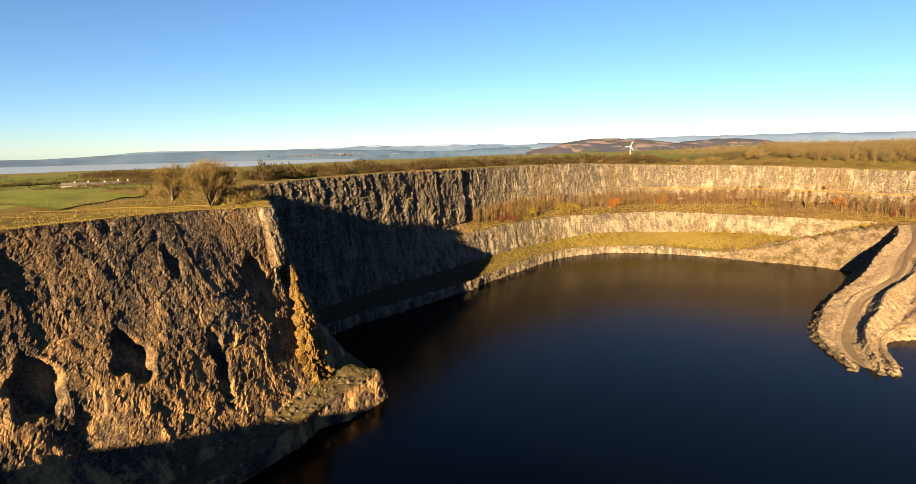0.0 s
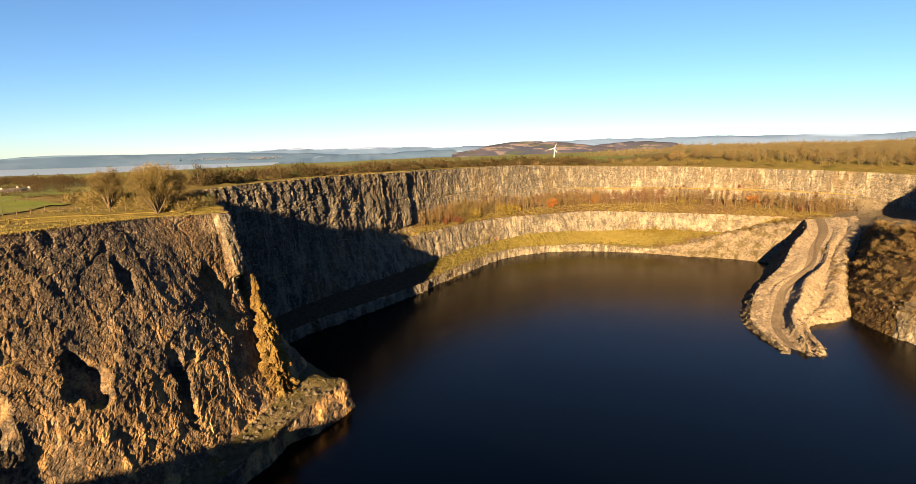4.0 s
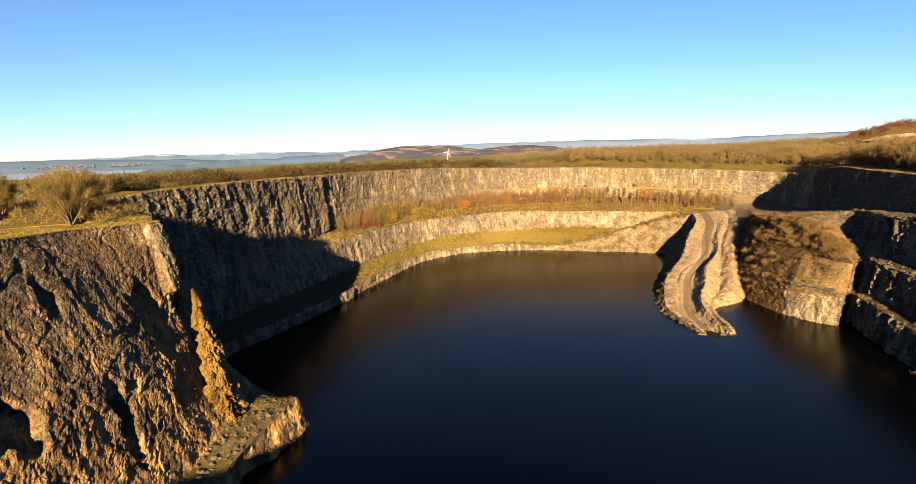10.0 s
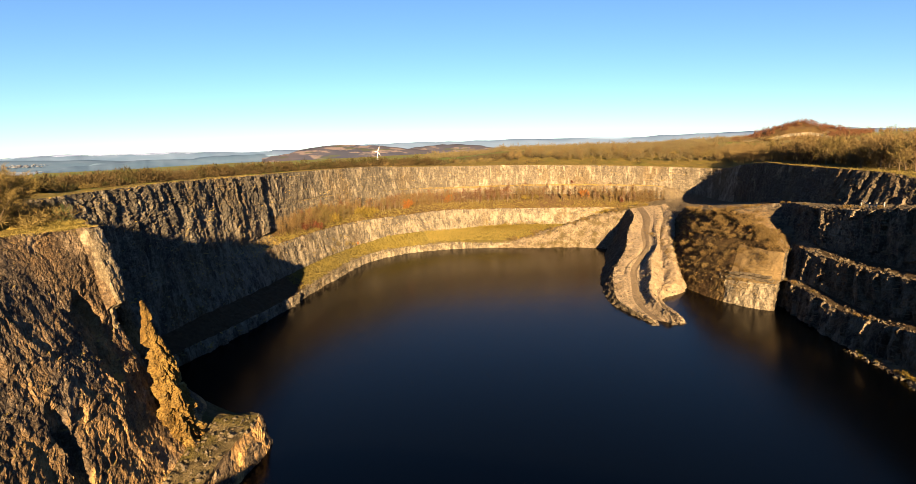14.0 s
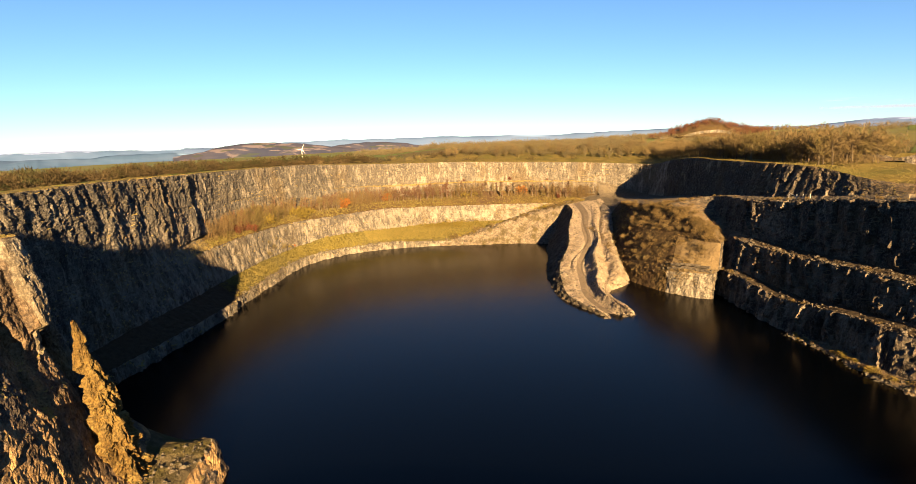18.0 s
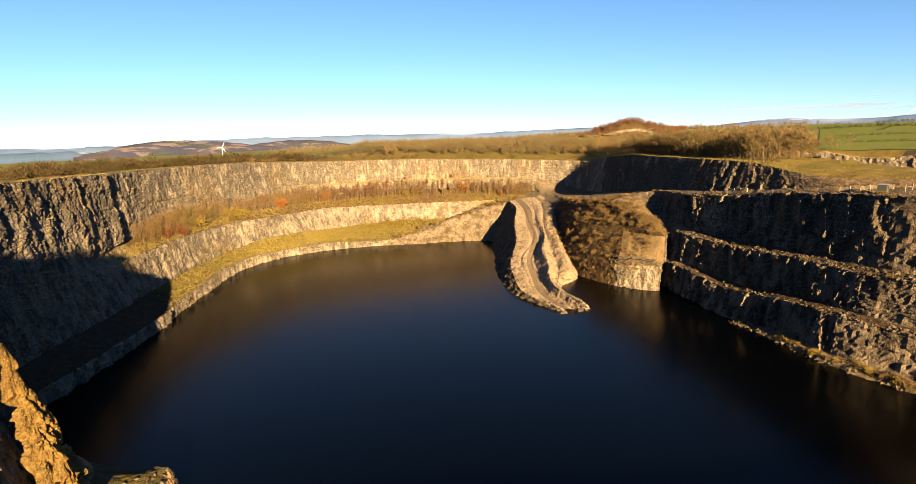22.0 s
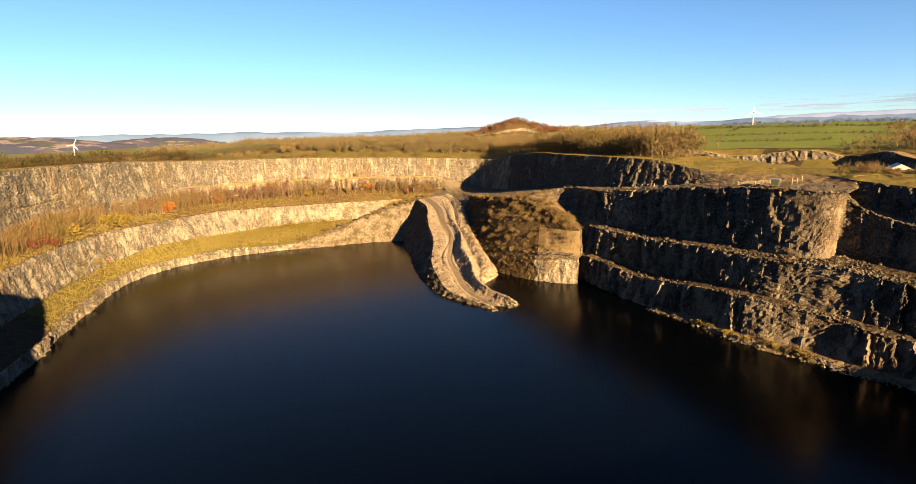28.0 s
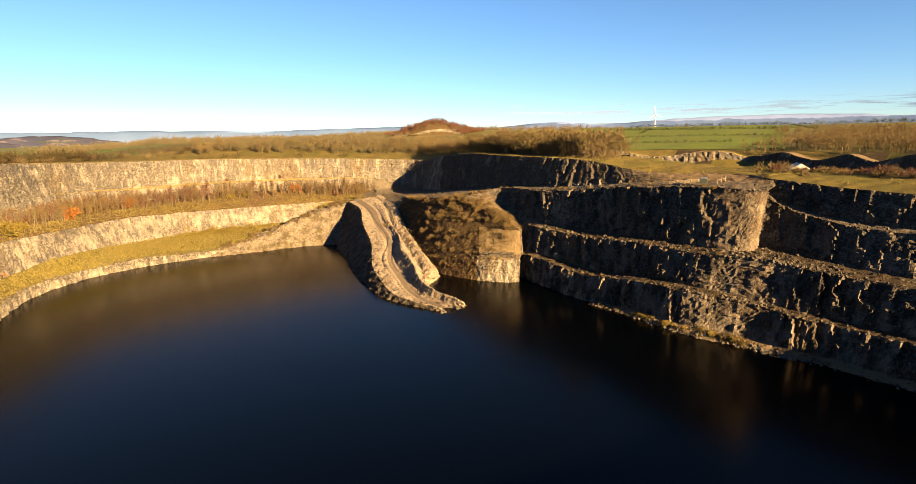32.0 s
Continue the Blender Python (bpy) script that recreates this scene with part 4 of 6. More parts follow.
TREES_ON.append(BVHTree.FromPolygons(sg.reshape(-1, 3).tolist(), sheet_faces(*sg.shape[:2]).tolist()))

# ---- rubble ramp from the shore up to the road ----
ramp_rows = np.array([
    ((-56, 321.5, -2), (-55, 323.0, 0.6), (-54, 326, 0.8), (-54, 329, 0.0)),
    ((-26, 318.5, -2), (-25, 324.0, 4.6), (-25, 327.5, 5.0), (-25, 333, 4.6)),
    ((5, 319.0, -2), (6, 329.0, 13.0), (6.5, 333, 13.6), (7, 339, 11.5)),
    ((22, 313.0, -2), (33, 333.0, 19.6), (35, 337, 20.2), (36, 343, 19.6)),
    ((34, 322.0, 4), (52, 338.0, 21.9), (54, 342, 22.3), (55, 347, 22.0)),
], float)
RAMP_MAT = ground_material("ramp_rubble", (0.15, 0.12, 0.085), (0.36, 0.30, 0.22), (0.10, 0.08, 0.028), 0.9, 0.9)
rg = loft(ramp_rows, 150, 46)
rg[..., 2] += 0.8 * fractal(rg * 0.3, 4, 71, 0.6) + 0.45 * fractal(rg * 1.3, 3, 75, 0.6, True)
rg[..., 1] += 0.9 * fractal(rg * (0.25, 0.3, 0.25), 3, 79)
tagged(new("rubble_ramp", mesh_from("rubble_ramp", rg.reshape(-1, 3), sheet_faces(150, 46), RAMP_MAT)), "pale rubble ramp rising from the water to the road", "rubble ramp", kind="structure")
TREES_ON.append(BVHTree.FromPolygons(rg.reshape(-1, 3).tolist(), sheet_faces(150, 46).tolist()))

# ---- pinnacle at the promontory's end ----
ORANGE = rock_material("iron_stained_rock", (0.05, 0.034, 0.016), (0.20, 0.14, 0.032), (0.38, 0.265, 0.075), (0.25, 0.15, 0.028), (0.15, 0.11, 0.04), 0.9)
fin = []
for u in np.linspace(0, 1, 120):
    cx, cy, cz = -95.4 - 3.9 * u, 85.0 - 3.4 * u, 3.0 + 33.3 * u
    rx, ry = 2.7 * (1 - u**2.0) + 0.25, 3.4 * (1 - u**1.3) + 0.35
    a = np.linspace(0, 2 * math.pi, 73)[:-1]
    fin.append(np.stack([cx + rx * np.cos(a), cy + ry * np.sin(a), 0 * a + cz], -1))
fin = np.array(fin)
mid_line = fin.mean(1, keepdims=True)
radial = fin - mid_line
bent = fin + 0.5 * np.stack([fractal(fin * 0.5, 3, 150 + k) for k in range(3)], -1)
slabs, seams_ = worley(bent * (0.55, 0.55, 0.22), 155)
chips, _ = worley(bent * (1.3, 1.3, 0.8), 158)
va = fractal(bent * (0.8, 0.8, 0.16), 4, 160, 0.6, True)
fin = mid_line + radial * (0.95 + 0.34 * slabs - 0.3 * np.exp(-seams_ / 0.08) + 0.14 * chips + 0.16 * va)[..., None]
i, j = np.meshgrid(np.arange(119), np.arange(72), indexing="ij")
f = np.stack([i * 72 + j, i * 72 + (j + 1) % 72, (i + 1) * 72 + (j + 1) % 72, (i + 1) * 72 + j], -1).reshape(-1, 4)
tagged(new("rock_pinnacle", mesh_from("rock_pinnacle", fin.reshape(-1, 3), f, ORANGE, False)), "tall narrow orange-stained rock pinnacle against the cliff", "pinnacle", kind="structure")

# ---- plants: shapes built once, then copied ----
def plain(name, a, b_, scale=0.8):
    a, b_ = (tuple(0.77 * v for v in c) for c in (a, b_))
    m, t, bsdf = material(name)
    info = t.nodes.new("ShaderNodeObjectInfo")
    geo = t.nodes.new("ShaderNodeNewGeometry")
    tone = mix(t, geo.outputs["Random Per Island"], a, b_)
    tone = mix(t, ramp(t, info.outputs["Random"], [(0.0, 0.0), (1.0, 0.45)]), tone, tuple(0.55 * c for c in a))
    t.links.new(tone, bsdf.inputs["Base Color"])
    bsdf.inputs["Roughness"].default_value = 0.85
    bsdf.inputs["Specular IOR Level"].default_value = 0.15
    return m


BARK = plain("grey_bark", (0.065, 0.05, 0.032), (0.115, 0.09, 0.06))
BIRCH = plain("birch_bark", (0.10, 0.08, 0.055), (0.17, 0.14, 0.10))
TWIG_TAN = plain("tan_twigs", (0.09, 0.066, 0.028), (0.16, 0.118, 0.05))
TWIG_RED = plain("reddish_twigs", (0.075, 0.034, 0.02), (0.12, 0.058, 0.03))
TWIG_OLIVE = plain("olive_twigs", (0.09, 0.072, 0.025), (0.155, 0.12, 0.04))
LEAF_ORANGE = plain("orange_leaves", (0.18, 0.07, 0.014), (0.27, 0.115, 0.02))
LEAF_YELLOW = plain("yellow_leaves", (0.12, 0.092, 0.016), (0.19, 0.145, 0.024))
LEAF_RED = plain("red_leaves", (0.07, 0.022, 0.012), (0.12, 0.04, 0.018))
LEAF_DARK = plain("dark_evergreen", (0.018, 0.028, 0.010), (0.04, 0.055, 0.018))
SCRUB = plain("dry_scrub", (0.085, 0.06, 0.024), (0.17, 0.12, 0.045))
STRAW = plain("straw_grass", (0.098, 0.083, 0.019), (0.18, 0.144, 0.04))


def tube(p0, p1, r0, r1, n=5):
    d = (p1 - p0) / (np.linalg.norm(p1 - p0) + 1e-9)
    a = np.cross(d, (0.3, 0.9, 0.1))
    a /= np.linalg.norm(a) + 1e-9
    c = np.cross(d, a)
    ang = np.arange(n) / n * 2 * math.pi
    ring = np.cos(ang)[:, None] * a + np.sin(ang)[:, None] * c
    v = np.concatenate([p0 + ring * r0, p1 + ring * r1])
    f = []
    for k in range(n):
        j = (k + 1) % n
        f += [(k, j, n + j), (k, n + j, n + k)]
    return v, np.array(f)


def joined(parts):
    verts, faces, n = [], [], 0
    for v, f in parts:
        verts.append(v)
        faces.append(f + n)
        n += len(v)
    return np.concatenate(verts), np.concatenate(faces)


def sprigs(base, way, length, width, rng):
    """Thin upright triangles, one for each base point."""
    n = len(base)
    side = np.cross(way, rng.normal(size=(n, 3)))
    side /= np.linalg.norm(side, axis=1, keepdims=True) + 1e-9
    v = np.stack([base - side * width[:, None], base + side * width[:, None], base + way * length[:, None]], 1)
    return v.reshape(-1, 3), np.arange(n * 3).reshape(-1, 3)


def bare_tree(seed, height=10.0, spread=0.42, limbs=9, boughs=6, twigs=9, lean=0.55, fork=0.22, girth=0.022, thick=0.0075):
    rng = np.random.default_rng(seed)
    wood, base, way, length = [], [], [], []
    trunk_top = np.array([rng.normal() * 0.03, rng.normal() * 0.03, 0.62]) * height
    wood.append(tube(np.zeros(3), trunk_top * 0.5, girth * height, girth * 0.75 * height, 6))
    wood.append(tube(trunk_top * 0.5, trunk_top, girth * 0.75 * height, girth * 0.35 * height, 6))
    for k in range(limbs):
        s = fork + (1 - fork) * (k + rng.random()) / limbs
        p = trunk_top * s
        ang = k * 2.4 + rng.normal() * 0.4
        out = np.array([math.cos(ang), math.sin(ang), lean + 1.1 * s + 0.2 * rng.normal()])
        out /= np.linalg.norm(out)
        reach = height * spread * (1.15 - 0.45 * s) * rng.uniform(0.8, 1.15)
        bend = p + out * reach * 0.5 + np.array([0, 0, 0.04 * height])
        tip = bend + (out + np.array([0, 0, 0.35])) * reach * 0.5
        wood.append(tube(p, bend, girth * 0.42 * height, girth * 0.26 * height, 4))
        wood.append(tube(bend, tip, girth * 0.26 * height, girth * 0.08 * height, 4))
        for b in range(boughs):
            s2 = rng.uniform(0.25, 1.0)
            q = (p + (bend - p) * s2 * 2) if s2 < 0.5 else (bend + (tip - bend) * (s2 - 0.5) * 2)
            o2 = out * 0.5 + rng.normal(size=3) * 0.6 + np.array([0, 0, 0.35])
            o2 /= np.linalg.norm(o2)
            r2 = reach * rng.uniform(0.35, 0.62)
            e = q + o2 * r2
            wood.append(tube(q, e, girth * 0.13 * height, girth * 0.04 * height, 3))
            m = twigs
            at = q + (e - q) * rng.uniform(0.15, 1.0, (m, 1))
            w = o2 * 0.6 + rng.normal(size=(m, 3)) * 0.55 + np.array([0, 0, 0.3])
            w /= np.linalg.norm(w, axis=1, keepdims=True)
            base.append(at), way.append(w), length.append(r2 * rng.uniform(0.35, 0.8, m))
    base, way, length = np.concatenate(base), np.concatenate(way), np.concatenate(length)
    tw = sprigs(base, way, length, np.full(len(base), thick * height) * rng.uniform(0.7, 1.3, len(base)), rng)
    return joined(wood), tw


def bush_shape(seed, height=2.0, width=1.2, n=260, thick=0.05, leafy=False):
    rng = np.random.default_rng(seed)
    lobes = rng.normal(size=(5, 3)) * (0.45 * width, 0.45 * width, 0.12 * height) + (0, 0, 0.45 * height)
    lobe = lobes[rng.integers(0, 5, n)]
    d = rng.normal(size=(n, 3))
    d /= np.linalg.norm(d, axis=1, keepdims=True)
    at = lobe + d * rng.uniform(0.3, 1.0, (n, 1)) * (0.5 * width, 0.5 * width, 0.42 * height)
    at[:, 2] = np.maximum(at[:, 2], 0.05 * height)
    w = d * 0.7 + rng.normal(size=(n, 3)) * 0.4 + (0, 0, 0.45)
    w /= np.linalg.norm(w, axis=1, keepdims=True)
    ln = rng.uniform(0.16, 0.42, n) * height * (0.7 if leafy else 1.0)
    return sprigs(at, w, ln, np.full(n, thick * height * (1.7 if leafy else 1.0)), rng)


def tri_mesh(name, shape, mat):
    return mesh_from(name, shape[0], shape[1], mat, False)


def tree_thing(name, seed, bark, twig, label, category="tree", **kw):
    """One tree at the origin: an Empty at its base with its trunk and its crown."""
    wood, tw = bare_tree(seed, **kw)
    ob = new(name)
    for part_name, shape, mat in (("trunk", wood, bark), ("crown", tw, twig)):
        new(part_name, tri_mesh(part_name, shape, mat)).parent = ob
    return tagged(ob, label, category)


def bush_thing(name, seed, mat, label, **kw):
    ob = new(name)
    new("foliage", tri_mesh("foliage", bush_shape(seed, **kw), mat)).parent = ob
    rng = np.random.default_rng(seed)
    stems = []
    for k in range(5):
        tip = np.array([rng.normal() * 0.35, rng.normal() * 0.35, 0.6]) * kw.get("height", 2.0)
        stems.append(tube(np.array([0, 0, -0.1]), tip, 0.03 * kw.get("height", 2.0), 0.008 * kw.get("height", 2.0), 4))
    new("stem", tri_mesh("stem", joined(stems), BARK)).parent = ob
    return tagged(ob, label, "bush")


PLACED = set()


def put(ob, x, y, z, turn=0.0, size=1.0, squash=1.0):
    """The thing itself at its first place, copies of it at the next ones."""
    m = pose(x, y, z, 0, 0, turn)
    if ob.name not in PLACED:
        PLACED.add(ob.name)
        ob.matrix_basis = m @ Matrix.Diagonal((size, size, size * squash, 1))
        return ob
    c = copy_thing(ob, m)
    c.scale = (size, size, size * squash)
    return c


def on_pit(c, level):
    """A place on the pit's surface: by column and level, both with fractions."""
    i = int(c)
    a = STARTS[i] + (STARTS[i + 1] - STARTS[i]) * (c - i)
    k = min(int(level), 6)
    r = level_at[k] + (level_at[k + 1] - level_at[k]) * (level - k)
    return grid[int(r), int(a) % grid.shape[1]]


rnd = random.Random(7)
# birches and scrub on the far bench
BIRCHES = [tree_thing("birch", 100 + k, BIRCH, (TWIG_RED, TWIG_TAN, TWIG_OLIVE, TWIG_RED)[k], "slim bare birch sapling on the quarry bench", height=7.5, spread=0.2, limbs=9, boughs=3, twigs=7, lean=1.0, fork=0.15, girth=0.016, thick=0.014) for k in range(4)]
for b in BIRCHES:
    tagged(b, group="birches on the quarry bench")
for k in range(290):
    c = rnd.choice((rnd.uniform(5.6, 8.5), rnd.uniform(8.0, 12.6), rnd.uniform(9.0, 12.8)))
    p = on_pit(c, rnd.uniform(3.45, 4.02))
    put(BIRCHES[0 if 9.3 < c < 10.8 and rnd.random() < 0.6 else rnd.randrange(4)], p[0], p[1], p[2] - 0.2, rnd.uniform(0, 360), rnd.uniform(0.75, 1.3), rnd.uniform(0.95, 1.2))
COLOURS = [
    bush_thing("yellow_bush", 201, LEAF_YELLOW, "rounded yellow-green bush on the quarry bench", height=3.4, width=3.2, n=420, leafy=True, thick=0.03),
    bush_thing("orange_bush", 202, LEAF_ORANGE, "orange autumn bush on the quarry bench", height=3.6, width=2.8, n=420, leafy=True, thick=0.03),
    bush_thing("red_bush", 203, LEAF_RED, "dark red autumn bush on the quarry bench", height=2.8, width=2.6, n=380, leafy=True, thick=0.03),
    bush_thing("olive_bush", 204, TWIG_OLIVE, "olive twiggy bush on the quarry bench", height=3.4, width=2.6, n=360, thick=0.016),
]
for b in COLOURS:
    tagged(b, group="bushes on the quarry bench")
for c, level, kind, size in (
    (5.75, 3.5, 2, 1.3), (5.95, 3.3, 2, 1.5), (6.05, 3.6, 3, 2.2), (6.2, 3.5, 3, 2.5), (6.3, 3.7, 3, 2.3), (6.4, 3.6, 3, 2.4), (6.55, 3.35, 0, 1.6), (6.65, 3.6, 3, 2.0), (6.8, 3.7, 3, 1.9), (6.95, 3.6, 3, 1.6), (7.25, 3.4, 0, 1.7),
    (7.4, 3.45, 0, 1.3), (7.6, 3.5, 0, 1.2), (8.55, 3.55, 1, 1.5), (8.7, 3.6, 3, 1.0), (9.6, 3.7, 1, 1.3), (10.1, 3.8, 3, 1.0), (11.1, 3.6, 0, 1.0), (11.2, 3.7, 0, 0.9),
    (11.75, 3.9, 1, 1.3), (11.3, 3.6, 3, 1.2), (12.2, 3.6, 3, 1.0), (12.5, 3.5, 2, 0.9), (6.2, 2.1, 3, 0.7), (6.4, 2.3, 3, 0.6), (6.55, 2.15, 3, 0.8), (6.75, 2.1, 0, 0.5), (6.9, 2.05, 1, 0.4), (6.3, 2.5, 3, 0.5), (6.5, 2.55, 3, 0.5), (11.6, 6.05, 2, 0.8), (11.0, 6.05, 2, 0.6), (12.1, 6.0, 2, 0.6),
):
    p = on_pit(c, level)
    put(COLOURS[kind], p[0], p[1], p[2] - 0.15, rnd.uniform(0, 360), size)

thicket = []
for k in range(2300):
    at_ = rnd.choice((rnd.uniform(5.6, 13.2), rnd.uniform(8.6, 12.9)))
    if noise.noise((at_ * 3.3, 1.7, 0.0)) < rnd.uniform(-0.5, 0.3):
        continue
    p = on_pit(at_, rnd.uniform(3.5, 4.04))
    thicket.append((p, rnd.uniform(0.45, 1.0)))
for k in range(300):
    thicket.append((on_pit(rnd.uniform(5.15, 6.8), rnd.uniform(3.2, 4.02)), rnd.uniform(0.6, 1.05)))
# scrub on the spoil slope and along the edges of benches
GORSE = [bush_thing("scrub_bush", 210 + k, (SCRUB, TWIG_TAN, SCRUB)[k], "low dry brown scrub bush on stony ground", height=1.9, width=1.7, n=300, thick=0.04) for k in range(3)]
for b in GORSE:
    tagged(b, group="scrub bushes")
for k in range(125):
    c = rnd.uniform(C_SPOIL + 0.1, C_EDGE + 0.1)
    lv = rnd.uniform(1.6, 5.0)
    if c > C_EDGE - 0.55 + 0.3 * math.sin(3 * lv) and lv < 3.1:
        continue
    p = on_pit(c, lv)
    put(GORSE[k % 3], p[0], p[1], p[2] - 0.15, rnd.uniform(0, 360), rnd.uniform(0.6, 1.25))
for k in range(40):
    p = on_pit(rnd.uniform(C_EDGE - 0.5, C_EDGE + 0.5), rnd.uniform(3.6, 5.2))
    put(GORSE[k % 3], p[0], p[1], p[2] - 0.15, rnd.uniform(0, 360), rnd.uniform(0.5, 1.0))
for k in range(70):
    c = rnd.uniform(C_SPOIL, C_NOSE + 0.8)
    p = on_pit(c, rnd.choice((5.0, 5.03, 3.05, 1.05, 5.1)) + rnd.uniform(0, 0.2))
    put(GORSE[k % 3], p[0], p[1], p[2] - 0.15, rnd.uniform(0, 360), rnd.uniform(0.25, 0.7))
SHORE_BUSH = bush_thing("shore_bush", 222, LEAF_YELLOW, "golden bush growing on the rubble by the water", height=1.8, width=1.9, n=260, leafy=True, thick=0.03)
for k in range(46):
    u = rnd.random()
    p = on_pit(C_WALL + 1.4 + 5.0 * u, 0.27 + 0.08 * rnd.random())
    put(SHORE_BUSH if k % 3 else GORSE[k % 2], p[0] - rnd.uniform(0, 2.5), p[1], max(0.0, p[2] - 0.6), rnd.uniform(0, 360), rnd.uniform(0.4, 1.1) * (0.7 + 0.5 * u))


# ---- boulders ----
def boulder(seed, mat, label):
    rng = np.random.default_rng(seed)
    bm = bmesh.new()
    bmesh.ops.create_icosphere(bm, subdivisions=2, radius=0.5)
    cuts = rng.normal(size=(9, 3))
    cuts /= np.linalg.norm(cuts, axis=1, keepdims=True)
    depth = rng.uniform(0.26, 0.42, 9)
    for v in bm.verts:
        co = np.array(v.co)
        for d, r in zip(cuts, depth):
            over = co @ d - r
            if over > 0:
                co = co - d * over
        v.co = co * (1.25, 1.0, 0.85)
    me = bpy.data.meshes.new("boulder")
    bm.to_mesh(me)
    bm.free()
    me.materials.append(mat)
    return tagged(new("boulder", me), label, "boulder", "boulders")


STONE = rock_material("boulder_stone", (0.07, 0.06, 0.045), (0.13, 0.11, 0.082), (0.22, 0.19, 0.145), (0.13, 0.10, 0.055), (0.12, 0.10, 0.075), 0.5)
BOULDERS = [boulder(300 + k, STONE, "pale angular limestone boulder lying on rubble") for k in range(5)]
for k in range(240):
    zone = rnd.random()
    if zone < 0.34:
        p = on_pit(rnd.uniform(C_WALL, C_NOSE + 2.5), rnd.choice((1.0, 3.0)) + rnd.uniform(0.0, 0.7))
    elif zone < 0.56:
        p = on_pit(rnd.uniform(C_WALL + 1.5, C_NEAR - 0.4), 0.30)
        p = (p[0] - rnd.uniform(0.0, 2.6), p[1], rnd.uniform(-0.1, 0.3))
    elif zone < 0.68:
        p = on_pit(rnd.uniform(C_TIP - 0.9, C_TIP + 0.9), rnd.uniform(1.2, 2.05))
    elif zone < 0.76:
        p = on_pit(rnd.uniform(C_EDGE - 1.4, C_EDGE), rnd.uniform(0.95, 2.0))
    else:
        row = sg[int(rnd.random() ** 1.7 * 150)]
        p = row[rnd.choice((rnd.randint(8, 17), rnd.randint(84, 100), rnd.randint(60, 75)))]
    put(BOULDERS[k % 5], p[0], p[1], max(p[2], -0.1) + 0.05, rnd.uniform(0, 360), rnd.uniform(0.35, 1.2) if zone < 0.6 or zone > 0.76 else rnd.uniform(0.4, 1.2))
# loose stones, too many to count
def stones(name, places, sizes, label, seed):
    """Angular stones, each a lump of eight faces, joined into one object."""
    rng = np.random.default_rng(seed)
    at = np.array(places, float)
    n = len(at)
    lump = np.array([(1, 0, 0), (-1, 0, 0), (0, 1, 0), (0, -1, 0), (0, 0, 1), (0, 0, -1)], float)
    v = lump[None] * rng.uniform(0.5, 1.25, (n, 6, 1)) + rng.normal(size=(n, 6, 3)) * 0.22
    turn = rng.uniform(0, 6.28, n)
    c, q = np.cos(turn)[:, None], np.sin(turn)[:, None]
    v = np.stack([v[..., 0] * c - v[..., 1] * q, v[..., 0] * q + v[..., 1] * c, v[..., 2] * 0.75], -1)
    size = sizes[0] + (sizes[1] - sizes[0]) * rng.random(n) ** 3
    v = v * size[:, None, None] + at[:, None] + (0, 0, 0.1)
    f = np.array([(0, 2, 4), (2, 1, 4), (1, 3, 4), (3, 0, 4), (2, 0, 5), (1, 2, 5), (3, 1, 5), (0, 3, 5)])
    f = (f[None] + 6 * np.arange(n)[:, None, None]).reshape(-1, 3)
    return tagged(new(name, mesh_from(name, v.reshape(-1, 3), f, STONE, False)), label, "stones", kind="stuff")


loose = []
for k in range(1500):
    row = sg[int(rnd.random() ** 1.4 * 250)]
    loose.append(row[rnd.choice((rnd.randint(9, 31), rnd.randint(44, 60), rnd.randint(60, 102), rnd.randint(8, 16)))])
stones("spit_stones", [p for p in loose if p[2] > -0.3], (0.1, 0.6), "loose pale stones strewn over the spit", 361)
loose = []
for k in range(3000):
    c = rnd.uniform(C_WALL - 0.2, C_NEAR - 0.5)
    loose.append(on_pit(c, rnd.choice((1.0, 3.0, 3.0, 5.0)) + rnd.choice((rnd.uniform(-0.02, 0.12), rnd.uniform(0.0, 0.9)))))
stones("bench_stones", loose, (0.12, 0.7), "loose pale rubble lying along the benches", 362)
loose = []
for k in range(1500):
    p = on_pit(rnd.uniform(C_WALL + 1.3, C_NEAR - 0.3), rnd.uniform(0.22, 0.4))
    loose.append((p[0] - rnd.uniform(0, 2.8), p[1], max(0.0, p[2] - 0.8)))
stones("shore_stones", loose, (0.12, 0.8), "pale stones along the foot of the benched wall", 363)
loose = [rg[rnd.randrange(150), rnd.randrange(46)] for k in range(1200)] + [on_pit(rnd.uniform(C_FAR - 2, C_CORNER - 0.6), rnd.uniform(0.75, 1.12)) for k in range(1500)]
stones("bank_stones", [p for p in loose if p[2] > 0], (0.15, 0.8), "pale stones on the far shore bank", 364)
loose = [on_pit(rnd.uniform(C_TIP - 1.6, C_TIP + 1.3), rnd.uniform(0.95, 2.1)) for k in range(350)]
stones("ledge_stones", loose, (0.08, 0.55), "broken stones on the ledge below the rock face", 365)
for k in range(45):
    p = rg[rnd.randrange(30, 148), rnd.randrange(16, 44)]
    put(GORSE[k % 3] if k % 3 else SHORE_BUSH, p[0], p[1], p[2] - 0.1, rnd.uniform(0, 360), rnd.uniform(0.7, 1.6))
